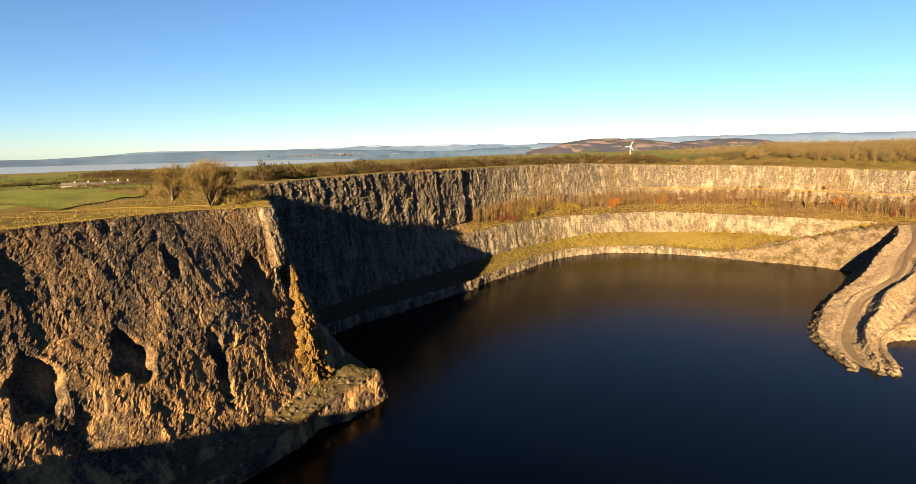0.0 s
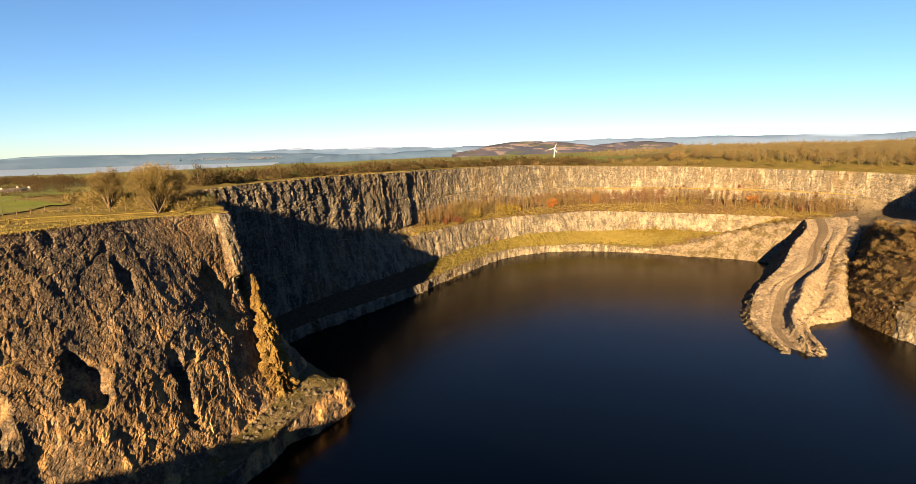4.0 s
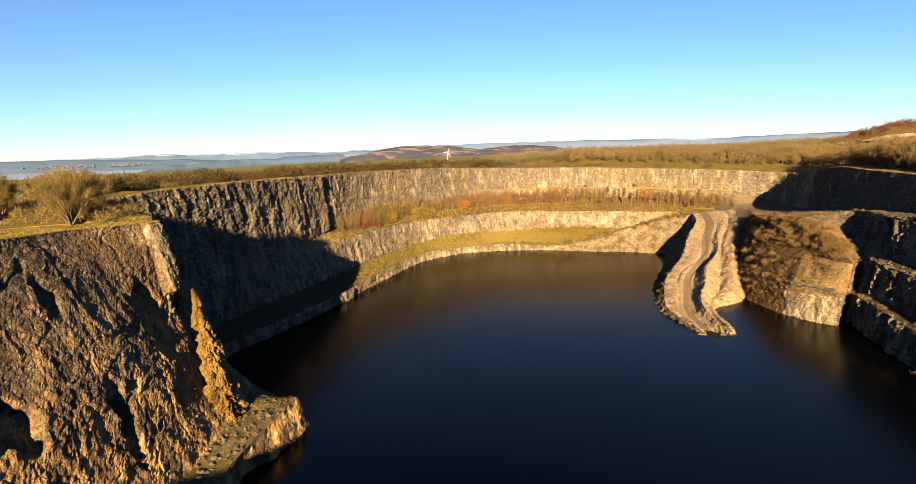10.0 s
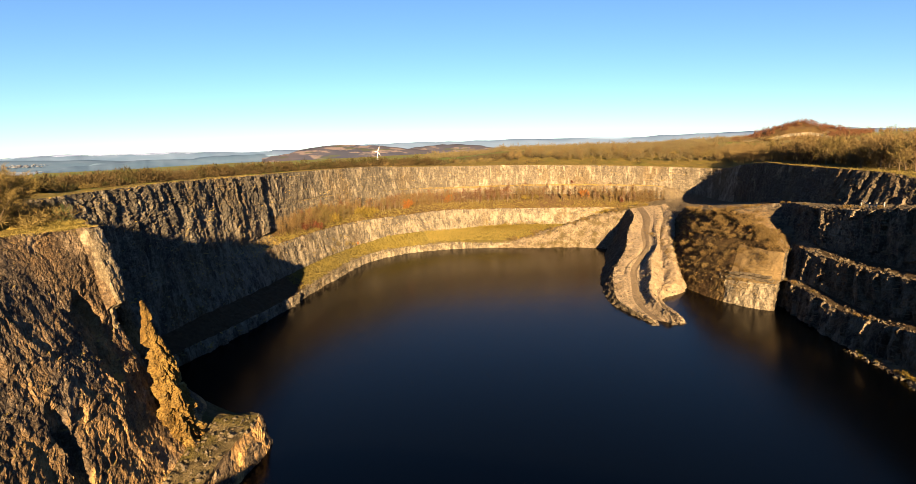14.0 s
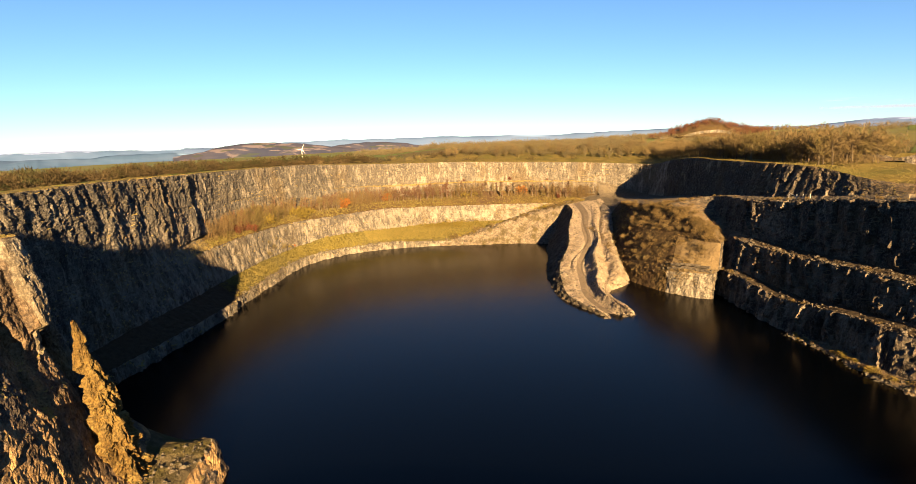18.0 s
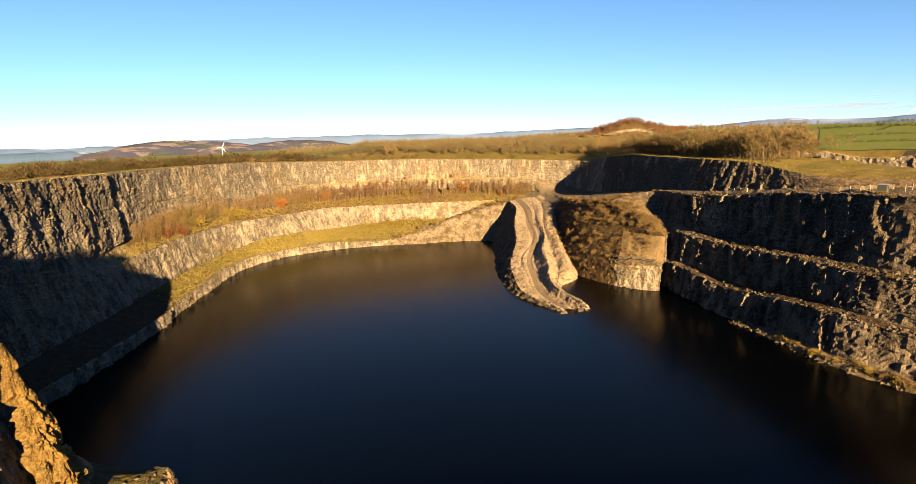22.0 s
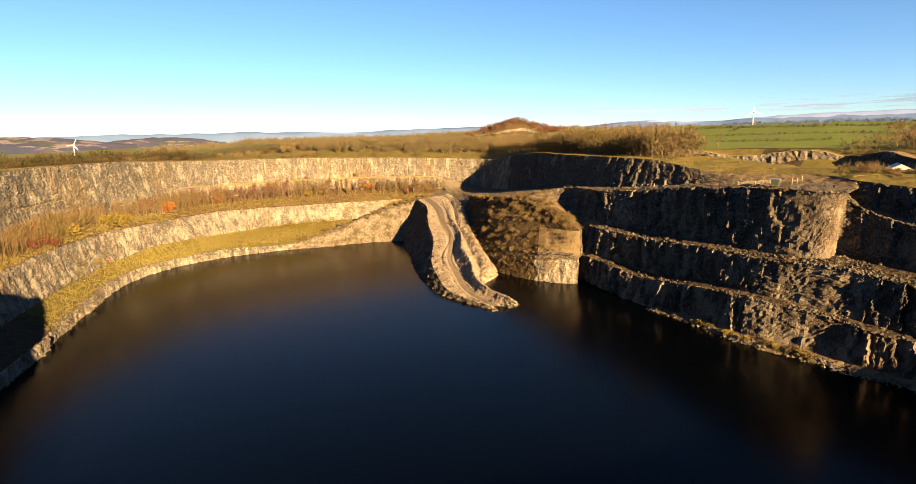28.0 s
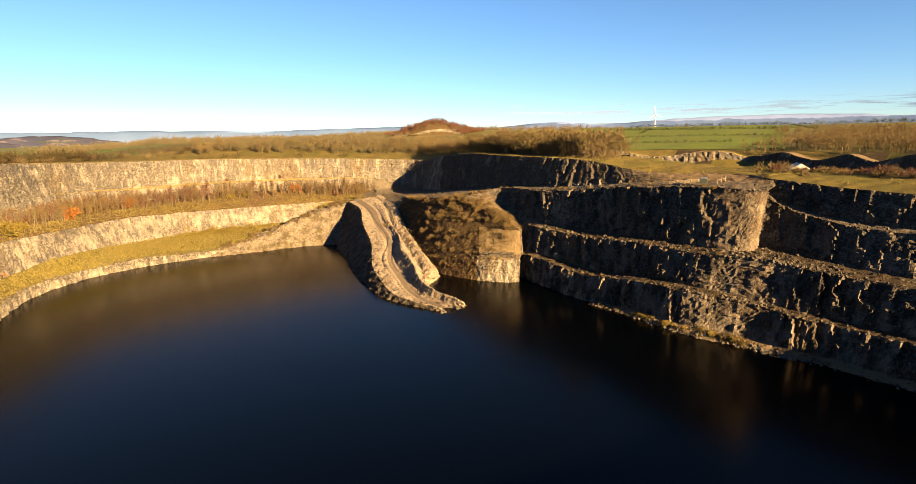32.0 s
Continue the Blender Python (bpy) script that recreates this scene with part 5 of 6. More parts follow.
# squared blocks laid along the top of the lit rock face
def stone_block(seed):
    rng = np.random.default_rng(seed)
    bm = bmesh.new()
    bmesh.ops.create_cube(bm, size=1.0)
    bmesh.ops.bevel(bm, geom=bm.edges[:], offset=0.07, segments=1, affect="EDGES")
    for v in bm.verts:
        v.co = [c * k + rng.normal() * 0.035 for c, k in zip(v.co, (2.1, 1.3, 1.0))]
    me = bpy.data.meshes.new("stone_block")
    bm.to_mesh(me)
    bm.free()
    me.materials.append(STONE)
    return tagged(new("stone_block", me), "squared pale limestone block laid in a row", "block", "row of squared blocks")


SQUARED = [stone_block(340 + k) for k in range(4)]
for k in range(17):
    s = (k % 9) / 8.5 + (0.06 if k > 8 else 0)
    x, y = 50.2 + 11.0 * s + (0.5 if k > 8 else 0), 206.2 - 12.0 * s + (0.5 if k > 8 else 0)
    put(SQUARED[k % 4], x, y, rest(x, y, 20) + (0.35 if k < 9 else 1.25), -47 + rnd.uniform(-7, 7), rnd.uniform(0.75, 1.05), rnd.uniform(0.8, 1.1))

# ---- trees on the top, one by one where they stand near ----
OAKS = [tree_thing("bare_tree", 400 + k, BARK, (TWIG_TAN, TWIG_OLIVE, TWIG_TAN)[k], "leafless spreading tree with tan twigs", height=11.0, spread=0.44, limbs=11, boughs=7, twigs=12) for k in range(3)]
for b in OAKS:
    tagged(b, group="bare trees on the quarry top")


def plant(ob, x, y, size, squash=1.0):
    put(ob, x, y, rest(x, y) - 0.25, rnd.uniform(0, 360), size, squash)


def dome_tree(seed, height, radius, stems, twigs):
    """Many stems from one base, forking up to a wide even dome of fine twigs."""
    rng = np.random.default_rng(seed)
    wood, at, way = [], [], []
    for k in range(stems):
        ang, out = k * 2.4, math.sqrt((k + 0.5) / stems)
        top = np.array([math.cos(ang) * out * radius * 0.8, math.sin(ang) * out * radius * 0.8, height * (0.5 + 0.38 * math.sqrt(1 - 0.8 * out * out))])
        knee = top * (0.35, 0.35, 0.42) + rng.normal(size=3) * 0.3
        wood.append(tube(np.zeros(3) + rng.normal(size=3) * (0.2, 0.2, 0), knee, 0.22, 0.15, 5))
        wood.append(tube(knee, top, 0.15, 0.05, 4))
        for j in range(7):
            q = knee + (top - knee) * rng.uniform(-0.1, 1.0)
            d = rng.normal(size=3) * 0.6 + top / np.linalg.norm(top) + (0, 0, 0.15)
            e = q + d / np.linalg.norm(d) * height * rng.uniform(0.14, 0.28)
            wood.append(tube(q, e, 0.06, 0.02, 3))
            n = twigs
            at.append(q + (e - q) * rng.uniform(0.2, 1.0, (n, 1)) + rng.normal(size=(n, 3)) * 0.35)
            w = d / np.linalg.norm(d) + rng.normal(size=(n, 3)) * 0.6
            way.append(w / np.linalg.norm(w, axis=1, keepdims=True))
    at, way = np.concatenate(at), np.concatenate(way)
    return joined(wood), sprigs(at, way, rng.uniform(0.45, 1.15, len(at)), np.full(len(at), 0.028), rng)


def dome_thing(seed, label, *size):
    ob = new("bare_tree")
    wood, tw = dome_tree(seed, *size)
    for part_name, shape, mat in (("trunk", wood, BARK), ("crown", tw, TWIG_OLIVE)):
        new(part_name, tri_mesh(part_name, shape, mat)).parent = ob
    return tagged(ob, label, "tree", "bare trees on the quarry top")


plant(dome_thing(431, "wide domed leafless tree with many stems", 10.6, 7.4, 40, 95), -120.5, 76.5, 1.0)
plant(dome_thing(433, "smaller domed leafless tree with pale stems", 8.8, 4.6, 22, 80), -143, 80, 1.0)
plant(OAKS[1], -166, 92, 0.7)
TOP_BUSH = [bush_thing("hedge_bush", 230 + k, (TWIG_OLIVE, TWIG_TAN, LEAF_DARK)[k], "dense leafless hawthorn bush on the quarry top", height=3.6, width=3.4, n=420, thick=0.014) for k in range(3)]
for b in TOP_BUSH:
    tagged(b, group="hawthorn bushes")
for k in range(72):
    s = rnd.random()
    plant(TOP_BUSH[(0, 1, 0, 1, 2)[k % 5]], -117 - 44 * s + rnd.uniform(-2, 3), 82 + 10 * s + rnd.uniform(-3, 4 + 12 * s), rnd.uniform(0.5, 1.0))
for k in range(110):
    c = rnd.uniform(2.6, 10.8)
    p = on_pit(c, 7.0)
    o = away[(STARTS[int(c)] + int((STARTS[int(c) + 1] - STARTS[int(c)]) * (c - int(c)))) % len(away)]
    d = rnd.uniform(29, 48) if c < 8 else rnd.uniform(18, 50)
    plant(TOP_BUSH[(0, 1, 0, 2)[k % 4]], p[0] + o[0] * d, p[1] + o[1] * d, rnd.uniform(0.5, 1.05))
for k in range(95):
    c = rnd.uniform(10.8, C_SPOIL + 1.0)
    p = on_pit(c, 7.0)
    o = away[(STARTS[int(c)] + int((STARTS[int(c) + 1] - STARTS[int(c)]) * (c - int(c)))) % len(away)]
    d = rnd.uniform(24, 55)
    plant(OAKS[k % 3], p[0] + o[0] * d, p[1] + o[1] * d, rnd.uniform(0.42, 0.75))
for k in range(130):
    x, y = rnd.uniform(100, 150), rnd.uniform(178, 300)
    if x > 92 + 0.1 * abs(y - 230) + (12 if y < 195 else 4) and y > 79 + 0.92 * x:
        plant(OAKS[k % 3], x, y, rnd.uniform(0.75, 1.2))
for k in range(55):
    x, y = rnd.uniform(118, 150), rnd.uniform(40, 135)
    plant(GORSE[k % 3] if k % 4 else TOP_BUSH[1], x, y, rnd.uniform(0.6, 1.2))
RUSTY = bush_thing("rusty_bush", 240, TWIG_RED, "rust-red leafless bush beside the old pit", height=3.0, width=3.0, n=340, thick=0.016)
tagged(RUSTY, group="rusty bushes")
for k in range(80):
    x, y = rnd.uniform(126, 172), rnd.uniform(50, 135)
    plant(RUSTY, x, y, rnd.uniform(0.6, 1.2))


# ---- far woods and hedges: uncounted ----
def scattered(name, shapes, spots, mat, label, category="wood"):
    """Many small trees joined into one object."""
    verts, faces, n = [], [], 0
    for x, y, size, tall, turn, k in spots:
        v, f = shapes[k % len(shapes)]
        c, s = math.cos(turn) * size, math.sin(turn) * size
        z = rest(x, y) - 0.3
        verts.append(np.stack([v[:, 0] * c - v[:, 1] * s + x, v[:, 0] * s + v[:, 1] * c + y, v[:, 2] * size * tall + z], -1))
        faces.append(f + n)
        n += len(v)
    return tagged(new(name, tri_mesh(name, (np.concatenate(verts), np.concatenate(faces)), mat)), label, category, kind="stuff")


def far_tree(seed):
    wood, tw = bare_tree(seed, height=10.0, spread=0.36, limbs=9, boughs=4, twigs=5)
    stem = tube(np.zeros(3), np.array([0, 0, 6.0]), 0.22, 0.08, 4)
    v = tw[0].reshape(-1, 3, 3)
    mid_pt = (v[:, 0] + v[:, 1]) / 2
    v[:, 0] = mid_pt + (v[:, 0] - mid_pt) * 1.9
    v[:, 1] = mid_pt + (v[:, 1] - mid_pt) * 1.9
    return joined([stem, (v.reshape(-1, 3), tw[1])])


FAR = [far_tree(500 + k) for k in range(5)]
poles = []
rng = np.random.default_rng(77)
for p, size in thicket:
    tip = p + np.array([rng.normal() * 0.3, rng.normal() * 0.3, 8.0 * size])
    poles.append(tube(p - (0, 0, 0.2), tip, 0.07, 0.03, 3))
    m = 14
    at = p + (tip - p) * rng.uniform(0.25, 0.95, (m, 1))
    w = rng.normal(size=(m, 3)) * (0.5, 0.5, 0.2) + (0, 0, 0.8)
    poles.append(sprigs(at, w, rng.uniform(0.8, 1.8, m) * size, np.full(m, 0.06), rng))
tagged(new("birch_thicket", tri_mesh("birch_thicket", joined(poles), plain("sapling_twigs", (0.11, 0.075, 0.032), (0.20, 0.14, 0.06)))), "dense thicket of bare saplings under the far rock face", "thicket", kind="stuff")
LOW = [bush_shape(520 + k, 3.4, 3.0, 105, 0.028) for k in range(4)]
TWIG_GREY = plain("grey_brown_twigs", (0.082, 0.068, 0.036), (0.14, 0.118, 0.062))
TWIG_BROWN = plain("dark_brown_twigs", (0.03, 0.022, 0.010), (0.075, 0.052, 0.022))


def spots(n, box, size, keep=None):
    out = []
    while len(out) < n:
        x, y = rnd.uniform(box[0], box[1]), rnd.uniform(box[2], box[3])
        if keep is None or keep(x, y):
            out.append((x, y, rnd.uniform(*size), rnd.uniform(0.85, 1.15), rnd.uniform(0, 6.28), rnd.randrange(9)))
    return out


scattered("woodland", FAR, spots(950, (-60, 420, 410, 760), (0.5, 0.82), lambda x, y: y > 415 + max(0, -x) * 0.5 and y > 560 - x and x + 40 < 0.9 * y), TWIG_GREY, "leafless brown woodland beyond the quarry")
scattered("woodland", FAR, spots(420, (98, 250, 290, 430), (0.65, 1.05), lambda x, y: x > 112 and y > 300 - (x - 98) * 0.1), TWIG_TAN, "leafless brown woodland beyond the quarry")
scattered("woodland", FAR, spots(1150, (266, 470, 10, 300), (0.75, 1.1), lambda x, y: not (y > 225 and x < 430)), TWIG_TAN, "brown leafless woodland behind the old pit")
scattered("woodland", FAR, spots(520, (-20, 130, 378, 450), (0.4, 0.68), lambda x, y: y > 372 + max(0, 70 - x) * 0.22 + (14 if x < 75 else 0)), TWIG_GREY, "pale brown leafless wood along the far rim")
scattered("woodland", FAR, spots(420, (102, 185, 215, 345), (0.65, 1.0), lambda x, y: inside(x, y, OLD_PIT) < -6), TWIG_TAN, "dense bare wood above the haul road")
scattered("undergrowth", LOW, spots(420, (98, 190, 180, 330), (0.5, 1.1), lambda x, y: x > 104 + 0.1 * abs(y - 230) and y > 85 + 0.92 * x and inside(x, y, OLD_PIT) < -3), TWIG_TAN, "brown undergrowth of the bare wood above the road", "scrub")
scattered("undergrowth", LOW, spots(420, (-30, 130, 378, 450), (0.3, 0.75), lambda x, y: y > 398 + max(0, 70 - x) * 0.22), TWIG_OLIVE, "olive scrub and undergrowth along the far rim", "scrub")
low_scrub = []
for k in range(680):
    c, lv = rnd.uniform(C_SPOIL + 0.05, C_EDGE), rnd.uniform(0.6, 5.1)
    if lv > 3.0 or c < C_EDGE - 0.6 + 0.3 * math.sin(3 * lv):
        p = on_pit(c, lv)
        low_scrub.append((p[0], p[1], rnd.uniform(0.16, 0.5), rnd.uniform(0.7, 1.1), rnd.uniform(0, 6), k))
for k in range(170):
    c, lv = rnd.uniform(C_EDGE - 0.6, C_EDGE + 0.5), rnd.uniform(3.1, 5.5)
    p = on_pit(c, lv)
    low_scrub.append((p[0], p[1], rnd.uniform(0.2, 0.5), rnd.uniform(0.7, 1.1), rnd.uniform(0, 6), k))
scattered("slope_scrub", LOW, low_scrub, SCRUB, "low brown scrub and dead bracken on the spoil slope", "scrub")
ramp_scrub = []
for k in range(260):
    i, j = rnd.randrange(20, 118), rnd.randrange(10, 34)
    if fractal(rg[i : i + 1, j] * 0.09, 2, 83)[0] > 0.02:
        ramp_scrub.append((rg[i, j, 0], rg[i, j, 1], rnd.uniform(0.14, 0.4), rnd.uniform(0.5, 0.9), rnd.uniform(0, 6), k))
scattered("ramp_scrub", LOW, ramp_scrub, SCRUB, "thin brown scrub on the rubble ramp", "scrub")
tall_grass = []
for k in range(900):
    p = on_pit(rnd.uniform(C_FAR - 1.0, C_CORNER), rnd.uniform(1.72, 2.02))
    if -52 < p[0] < -4 and rnd.random() < 1 - abs(p[0] + 30) / 30:
        tall_grass.append((p[0], p[1], rnd.uniform(0.3, 0.75), rnd.uniform(1.0, 1.5), rnd.uniform(0, 6), k))
scattered("tall_grass", LOW, tall_grass, LEAF_YELLOW, "tall golden grass and scrub at the wall's foot", "grass")
for px_, py_, rx_, ry_, n_ in ((-925, 425, 55, 60, 120), (-640, 352, 38, 42, 90), (-1150, 300, 60, 60, 80)):
    scattered("woodland", FAR, [(px_ + rx_ * r_ * math.cos(a_), py_ + ry_ * r_ * math.sin(a_), 1.15 * (1.2 - 0.5 * r_), 1.0, a_, k_) for k_, (r_, a_) in enumerate((math.sqrt(rnd.random()), rnd.uniform(0, 6.28)) for _ in range(n_))], TWIG_BROWN, "dark clump of trees on a low knoll")
COARSE = [bush_shape(540 + k, 8.0, 5.5, 64, 0.03) for k in range(4)]
scattered("woodland", COARSE, spots(1500, (-160, 760, 700, 1300), (0.8, 1.35), lambda x, y: noise3(np.array([x * 0.006, y * 0.006, 2.0])) > -0.35 and x + 40 < 0.9 * y), TWIG_GREY, "distant brown leafless woods")
scattered("woodland", FAR, spots(220, (-900, -560, 160, 520), (0.9, 1.4), lambda x, y: noise3(np.array([x * 0.008, y * 0.008, 0.0])) > 0.25), TWIG_BROWN, "dark clumps of trees among the fields")
scattered("woodland", FAR, spots(260, (420, 1300, 500, 1500), (0.8, 1.3), lambda x, y: noise3(np.array([x * 0.004, y * 0.004, 3.0])) > 0.3 and (x + 40 < 0.9 * y or y > 900)), TWIG_TAN, "belts of bare trees among far fields")
band = []
for k in range(420):
    c = rnd.uniform(2.4, 9.0) if k % 5 else rnd.uniform(9.0, 12.5)
    i = STARTS[int(c)] + int((STARTS[int(c) + 1] - STARTS[int(c)]) * (c - int(c)))
    d = rnd.uniform(8, 12) if rnd.random() < 0.1 else rnd.uniform(30, 75)
    x, y = rim[i % len(rim)][:2] + away[i % len(rim)][:2] * d
    band.append((x, y, rnd.uniform(0.55, 1.35), 1.0, rnd.uniform(0, 6), k))
scattered("hedge", LOW, band, TWIG_BROWN, "dark brown scrub hedge behind the quarry rim", "hedge")
ROUND = [bush_shape(560 + k, 5.4, 5.0, 300, 0.017, True) for k in range(5)]
tall_band = []
for k in range(330):
    c = 2.2 + 6.6 * rnd.random() if k % 6 else rnd.uniform(8.8, 9.6)
    i = STARTS[int(c)] + int((STARTS[int(c) + 1] - STARTS[int(c)]) * (c - int(c)))
    d = 30 + 26 * rnd.random() ** 1.5 + 6 * math.sin(c * 5)
    x, y = rim[i % len(rim)][:2] + away[i % len(rim)][:2] * d
    tall_band.append((x, y, rnd.uniform(0.55, 1.25), rnd.uniform(0.8, 1.15), rnd.uniform(0, 6), k))
HAW = plain("hawthorn_twigs", (0.022, 0.017, 0.008), (0.062, 0.045, 0.018))
scattered("hedge", ROUND, tall_band[:200], HAW, "tall rounded brown hawthorn hedge behind the rim", "hedge")
scattered("hedge", ROUND, tall_band[200:], plain("olive_hedge", (0.022, 0.022, 0.008), (0.06, 0.052, 0.016)), "tall rounded olive hedge behind the rim", "hedge")
scattered("scrub", LOW, spots(380, (-166, -115, 77, 120), (0.35, 0.95), lambda x, y: 79 + 0.08 * (-115 - x) < y < 83 + 0.5 * (-115 - x)), TWIG_OLIVE, "dense brown scrub round the bare trees", "scrub")
scattered("hedge", LOW, spots(150, (-520, -150, 250, 700), (0.7, 1.3), lambda x, y: noise3(np.array([x * 0.012, y * 0.03, 5.0])) > 0.2), TWIG_OLIVE, "olive-brown hedges and scrub on the plateau", "hedge")


# ---- things on the top: turbines, farm, fences, plant ----
def flat(name, colour, rough=0.6, metal=0.0, spread=0.12):
    m, t, b = material(name)
    colour = tuple(0.8 * c for c in colour)
    dark = tuple(c * (1 - spread * 2) for c in colour)
    t.links.new(mix(t, ramp(t, noise_node(t, 1.7, 6), [(0.35, 0.0), (0.65, 1.0)]), dark, colour), b.inputs["Base Color"])
    b.inputs["Roughness"].default_value, b.inputs["Metallic"].default_value = rough, metal
    return m


WHITE = flat("white_paint", (0.55, 0.55, 0.54), 0.5, 0, 0.05)
RENDERED = flat("white_render", (0.5, 0.48, 0.44), 0.9)
SLATE = flat("slate_roof", (0.09, 0.085, 0.085), 0.8)
TIMBER = flat("grey_timber", (0.09, 0.07, 0.048), 0.9)
PALE_TIMBER = flat("pale_timber", (0.22, 0.18, 0.12), 0.9)
STEEL = flat("galvanised_steel", (0.35, 0.35, 0.34), 0.45, 0.6)
GREEN_STEEL = flat("dark_green_steel", (0.02, 0.03, 0.024), 0.6)
GLASS = flat("dark_window", (0.015, 0.017, 0.02), 0.1)
SHEET = flat("pale_roof_sheet", (0.45, 0.43, 0.40), 0.6)


def part(name, bm, mat, parent, label=""):
    me = bpy.data.meshes.new(name)
    bm.to_mesh(me)
    bm.free()
    me.materials.append(mat)
    ob = new(name, me)
    ob.parent = parent
    return tagged(ob, label)


def box(lo, hi, bevel=0.0):
    bm = bmesh.new()
    bmesh.ops.create_cube(bm, size=1.0)
    for v in bm.verts:
        v.co = [a + (b - a) * (c + 0.5) for a, b, c in zip(lo, hi, v.co)]
    if bevel:
        bmesh.ops.bevel(bm, geom=bm.edges[:], offset=bevel, segments=1, affect="EDGES")
    return bm


def lathe(rings_, n=14):
    """A turned solid along z, from pairs of radius and height."""
    bm = bmesh.new()
    rows = [[bm.verts.new((r * math.cos(2 * math.pi * k / n), r * math.sin(2 * math.pi * k / n), z)) for k in range(n)] for r, z in rings_]
    for a, b in zip(rows, rows[1:]):
        for k in range(n):
            bm.faces.new((a[k], a[(k + 1) % n], b[(k + 1) % n], b[k]))
    bm.faces.new(rows[0][::-1])
    bm.faces.new(rows[-1])
    return bm


def turbine(x, y, hub_z, blade, turn, spin):
    z = rest(x, y) - 0.5
    h = hub_z - z
    ob = new("wind_turbine")
    ob.matrix_basis = pose(x, y, z, 0, 0, turn)
    part("tower", lathe([(0.045 * h, 0), (0.036 * h, 0.4 * h), (0.024 * h, h - 0.02 * h)]), WHITE, ob)
    part("nacelle", box((-0.03 * h, -0.05 * h, h - 0.03 * h), (0.03 * h, 0.09 * h, h + 0.035 * h), 0.01 * h), WHITE, ob)
    bm = lathe([(0.035 * h, 0), (0.033 * h, 0.03 * h), (0.015 * h, 0.055 * h)], 12)
    bm.transform(Matrix.Translation((0, -0.05 * h, h)) @ Matrix.Rotation(radians(90), 4, "X"))
    hub = part("hub", bm, WHITE, ob)
    for k in range(3):
        bm = bmesh.new()
        rows = []
        for s, wide, thick in ((0, 0.03, 0.03), (0.12, 0.075, 0.026), (0.35, 0.06, 0.016), (0.7, 0.04, 0.009), (1.0, 0.012, 0.003)):
            w_, t_ = wide * blade, thick * blade
            rows.append([bm.verts.new(v) for v in ((-w_ * 0.4, -t_, s * blade), (w_, 0, s * blade), (-w_ * 0.4, t_, s * blade), (-w_ * 0.8, 0, s * blade))])
        for a, b in zip(rows, rows[1:]):
            for q in range(4):
                bm.faces.new((a[q], a[(q + 1) % 4], b[(q + 1) % 4], b[q]))
        bm.transform(Matrix.Translation((0, -0.09 * h, h)) @ Matrix.Rotation(radians(spin + 120 * k), 4, "Y"))
        part("blade", bm, WHITE, hub)
    return tagged(ob, "white three-bladed wind turbine standing in far fields", "wind turbine", "wind turbines")


turbine(-334, 1232, 56, 12, 20, 25)
turbine(1100, 960, 103, 20, -48, -8)


def house(x, y, turn, long=11.0, deep=6.5, wall=3.2, roof=2.4, walls=RENDERED, cover=SLATE, label="white rendered farmhouse with a slate roof", name="farmhouse"):
    ob = new(name)
    ob.matrix_basis = pose(x, y, rest(x, y) - 0.1, 0, 0, turn)
    part("wall", box((-long / 2, -deep / 2, 0), (long / 2, deep / 2, wall)), walls, ob)
    bm = bmesh.new()
    e = 0.35
    v = [bm.verts.new(c) for c in ((-long / 2 - e, -deep / 2 - e, wall), (long / 2 + e, -deep / 2 - e, wall), (long / 2 + e, deep / 2 + e, wall), (-long / 2 - e, deep / 2 + e, wall), (-long / 2 - e, 0, wall + roof), (long / 2 + e, 0, wall + roof))]
    for f in ((0, 1, 5, 4), (2, 3, 4, 5), (0, 4, 3), (1, 2, 5), (3, 2, 1, 0)):
        bm.faces.new([v[k] for k in f])
    part("roof", bm, cover, ob)
    if name == "farmhouse":
        part("chimney", box((long / 2 - 1.2, -0.4, wall + roof - 0.6), (long / 2 - 0.3, 0.4, wall + roof + 0.9)), walls, ob)
        for sx in (-0.3, 0.05, 0.32):
            win = part("window", box((sx * long - 0.5, -deep / 2 - 0.04, 1.0), (sx * long + 0.5, -deep / 2 + 0.06, 2.1)), WHITE, ob)
            for px in (-0.44, 0.03):
                part("pane", box((sx * long + px, -deep / 2 - 0.06, 1.07), (sx * long + px + 0.41, -deep / 2 - 0.03, 2.03)), GLASS, win)
            part("sill", box((sx * long - 0.56, -deep / 2 - 0.14, 0.92), (sx * long + 0.56, -deep / 2 + 0.02, 1.0)), SLATE, win)
        part("door", box((-0.14 * long - 0.45, -deep / 2 - 0.05, 0), (-0.14 * long + 0.45, -deep / 2 + 0.06, 2.0)), TIMBER, ob)
    return tagged(ob, label, name, name + "s")


for bearing, dist, turn, long in ((-66.6, 490, 62, 12), (-65.5, 500, 80, 11), (-67.6, 480, 70, 8), (-68.6, 500, 60, 9), (-64.6, 505, 75, 8)):
    house(dist * math.sin(radians(bearing)), dist * math.cos(radians(bearing)), turn, long)
house(184, 148, 35, 12, 7, 3.6, 2.2, TIMBER, SHEET, "low shed with a pale sheeted roof beside the old pit", "shed")


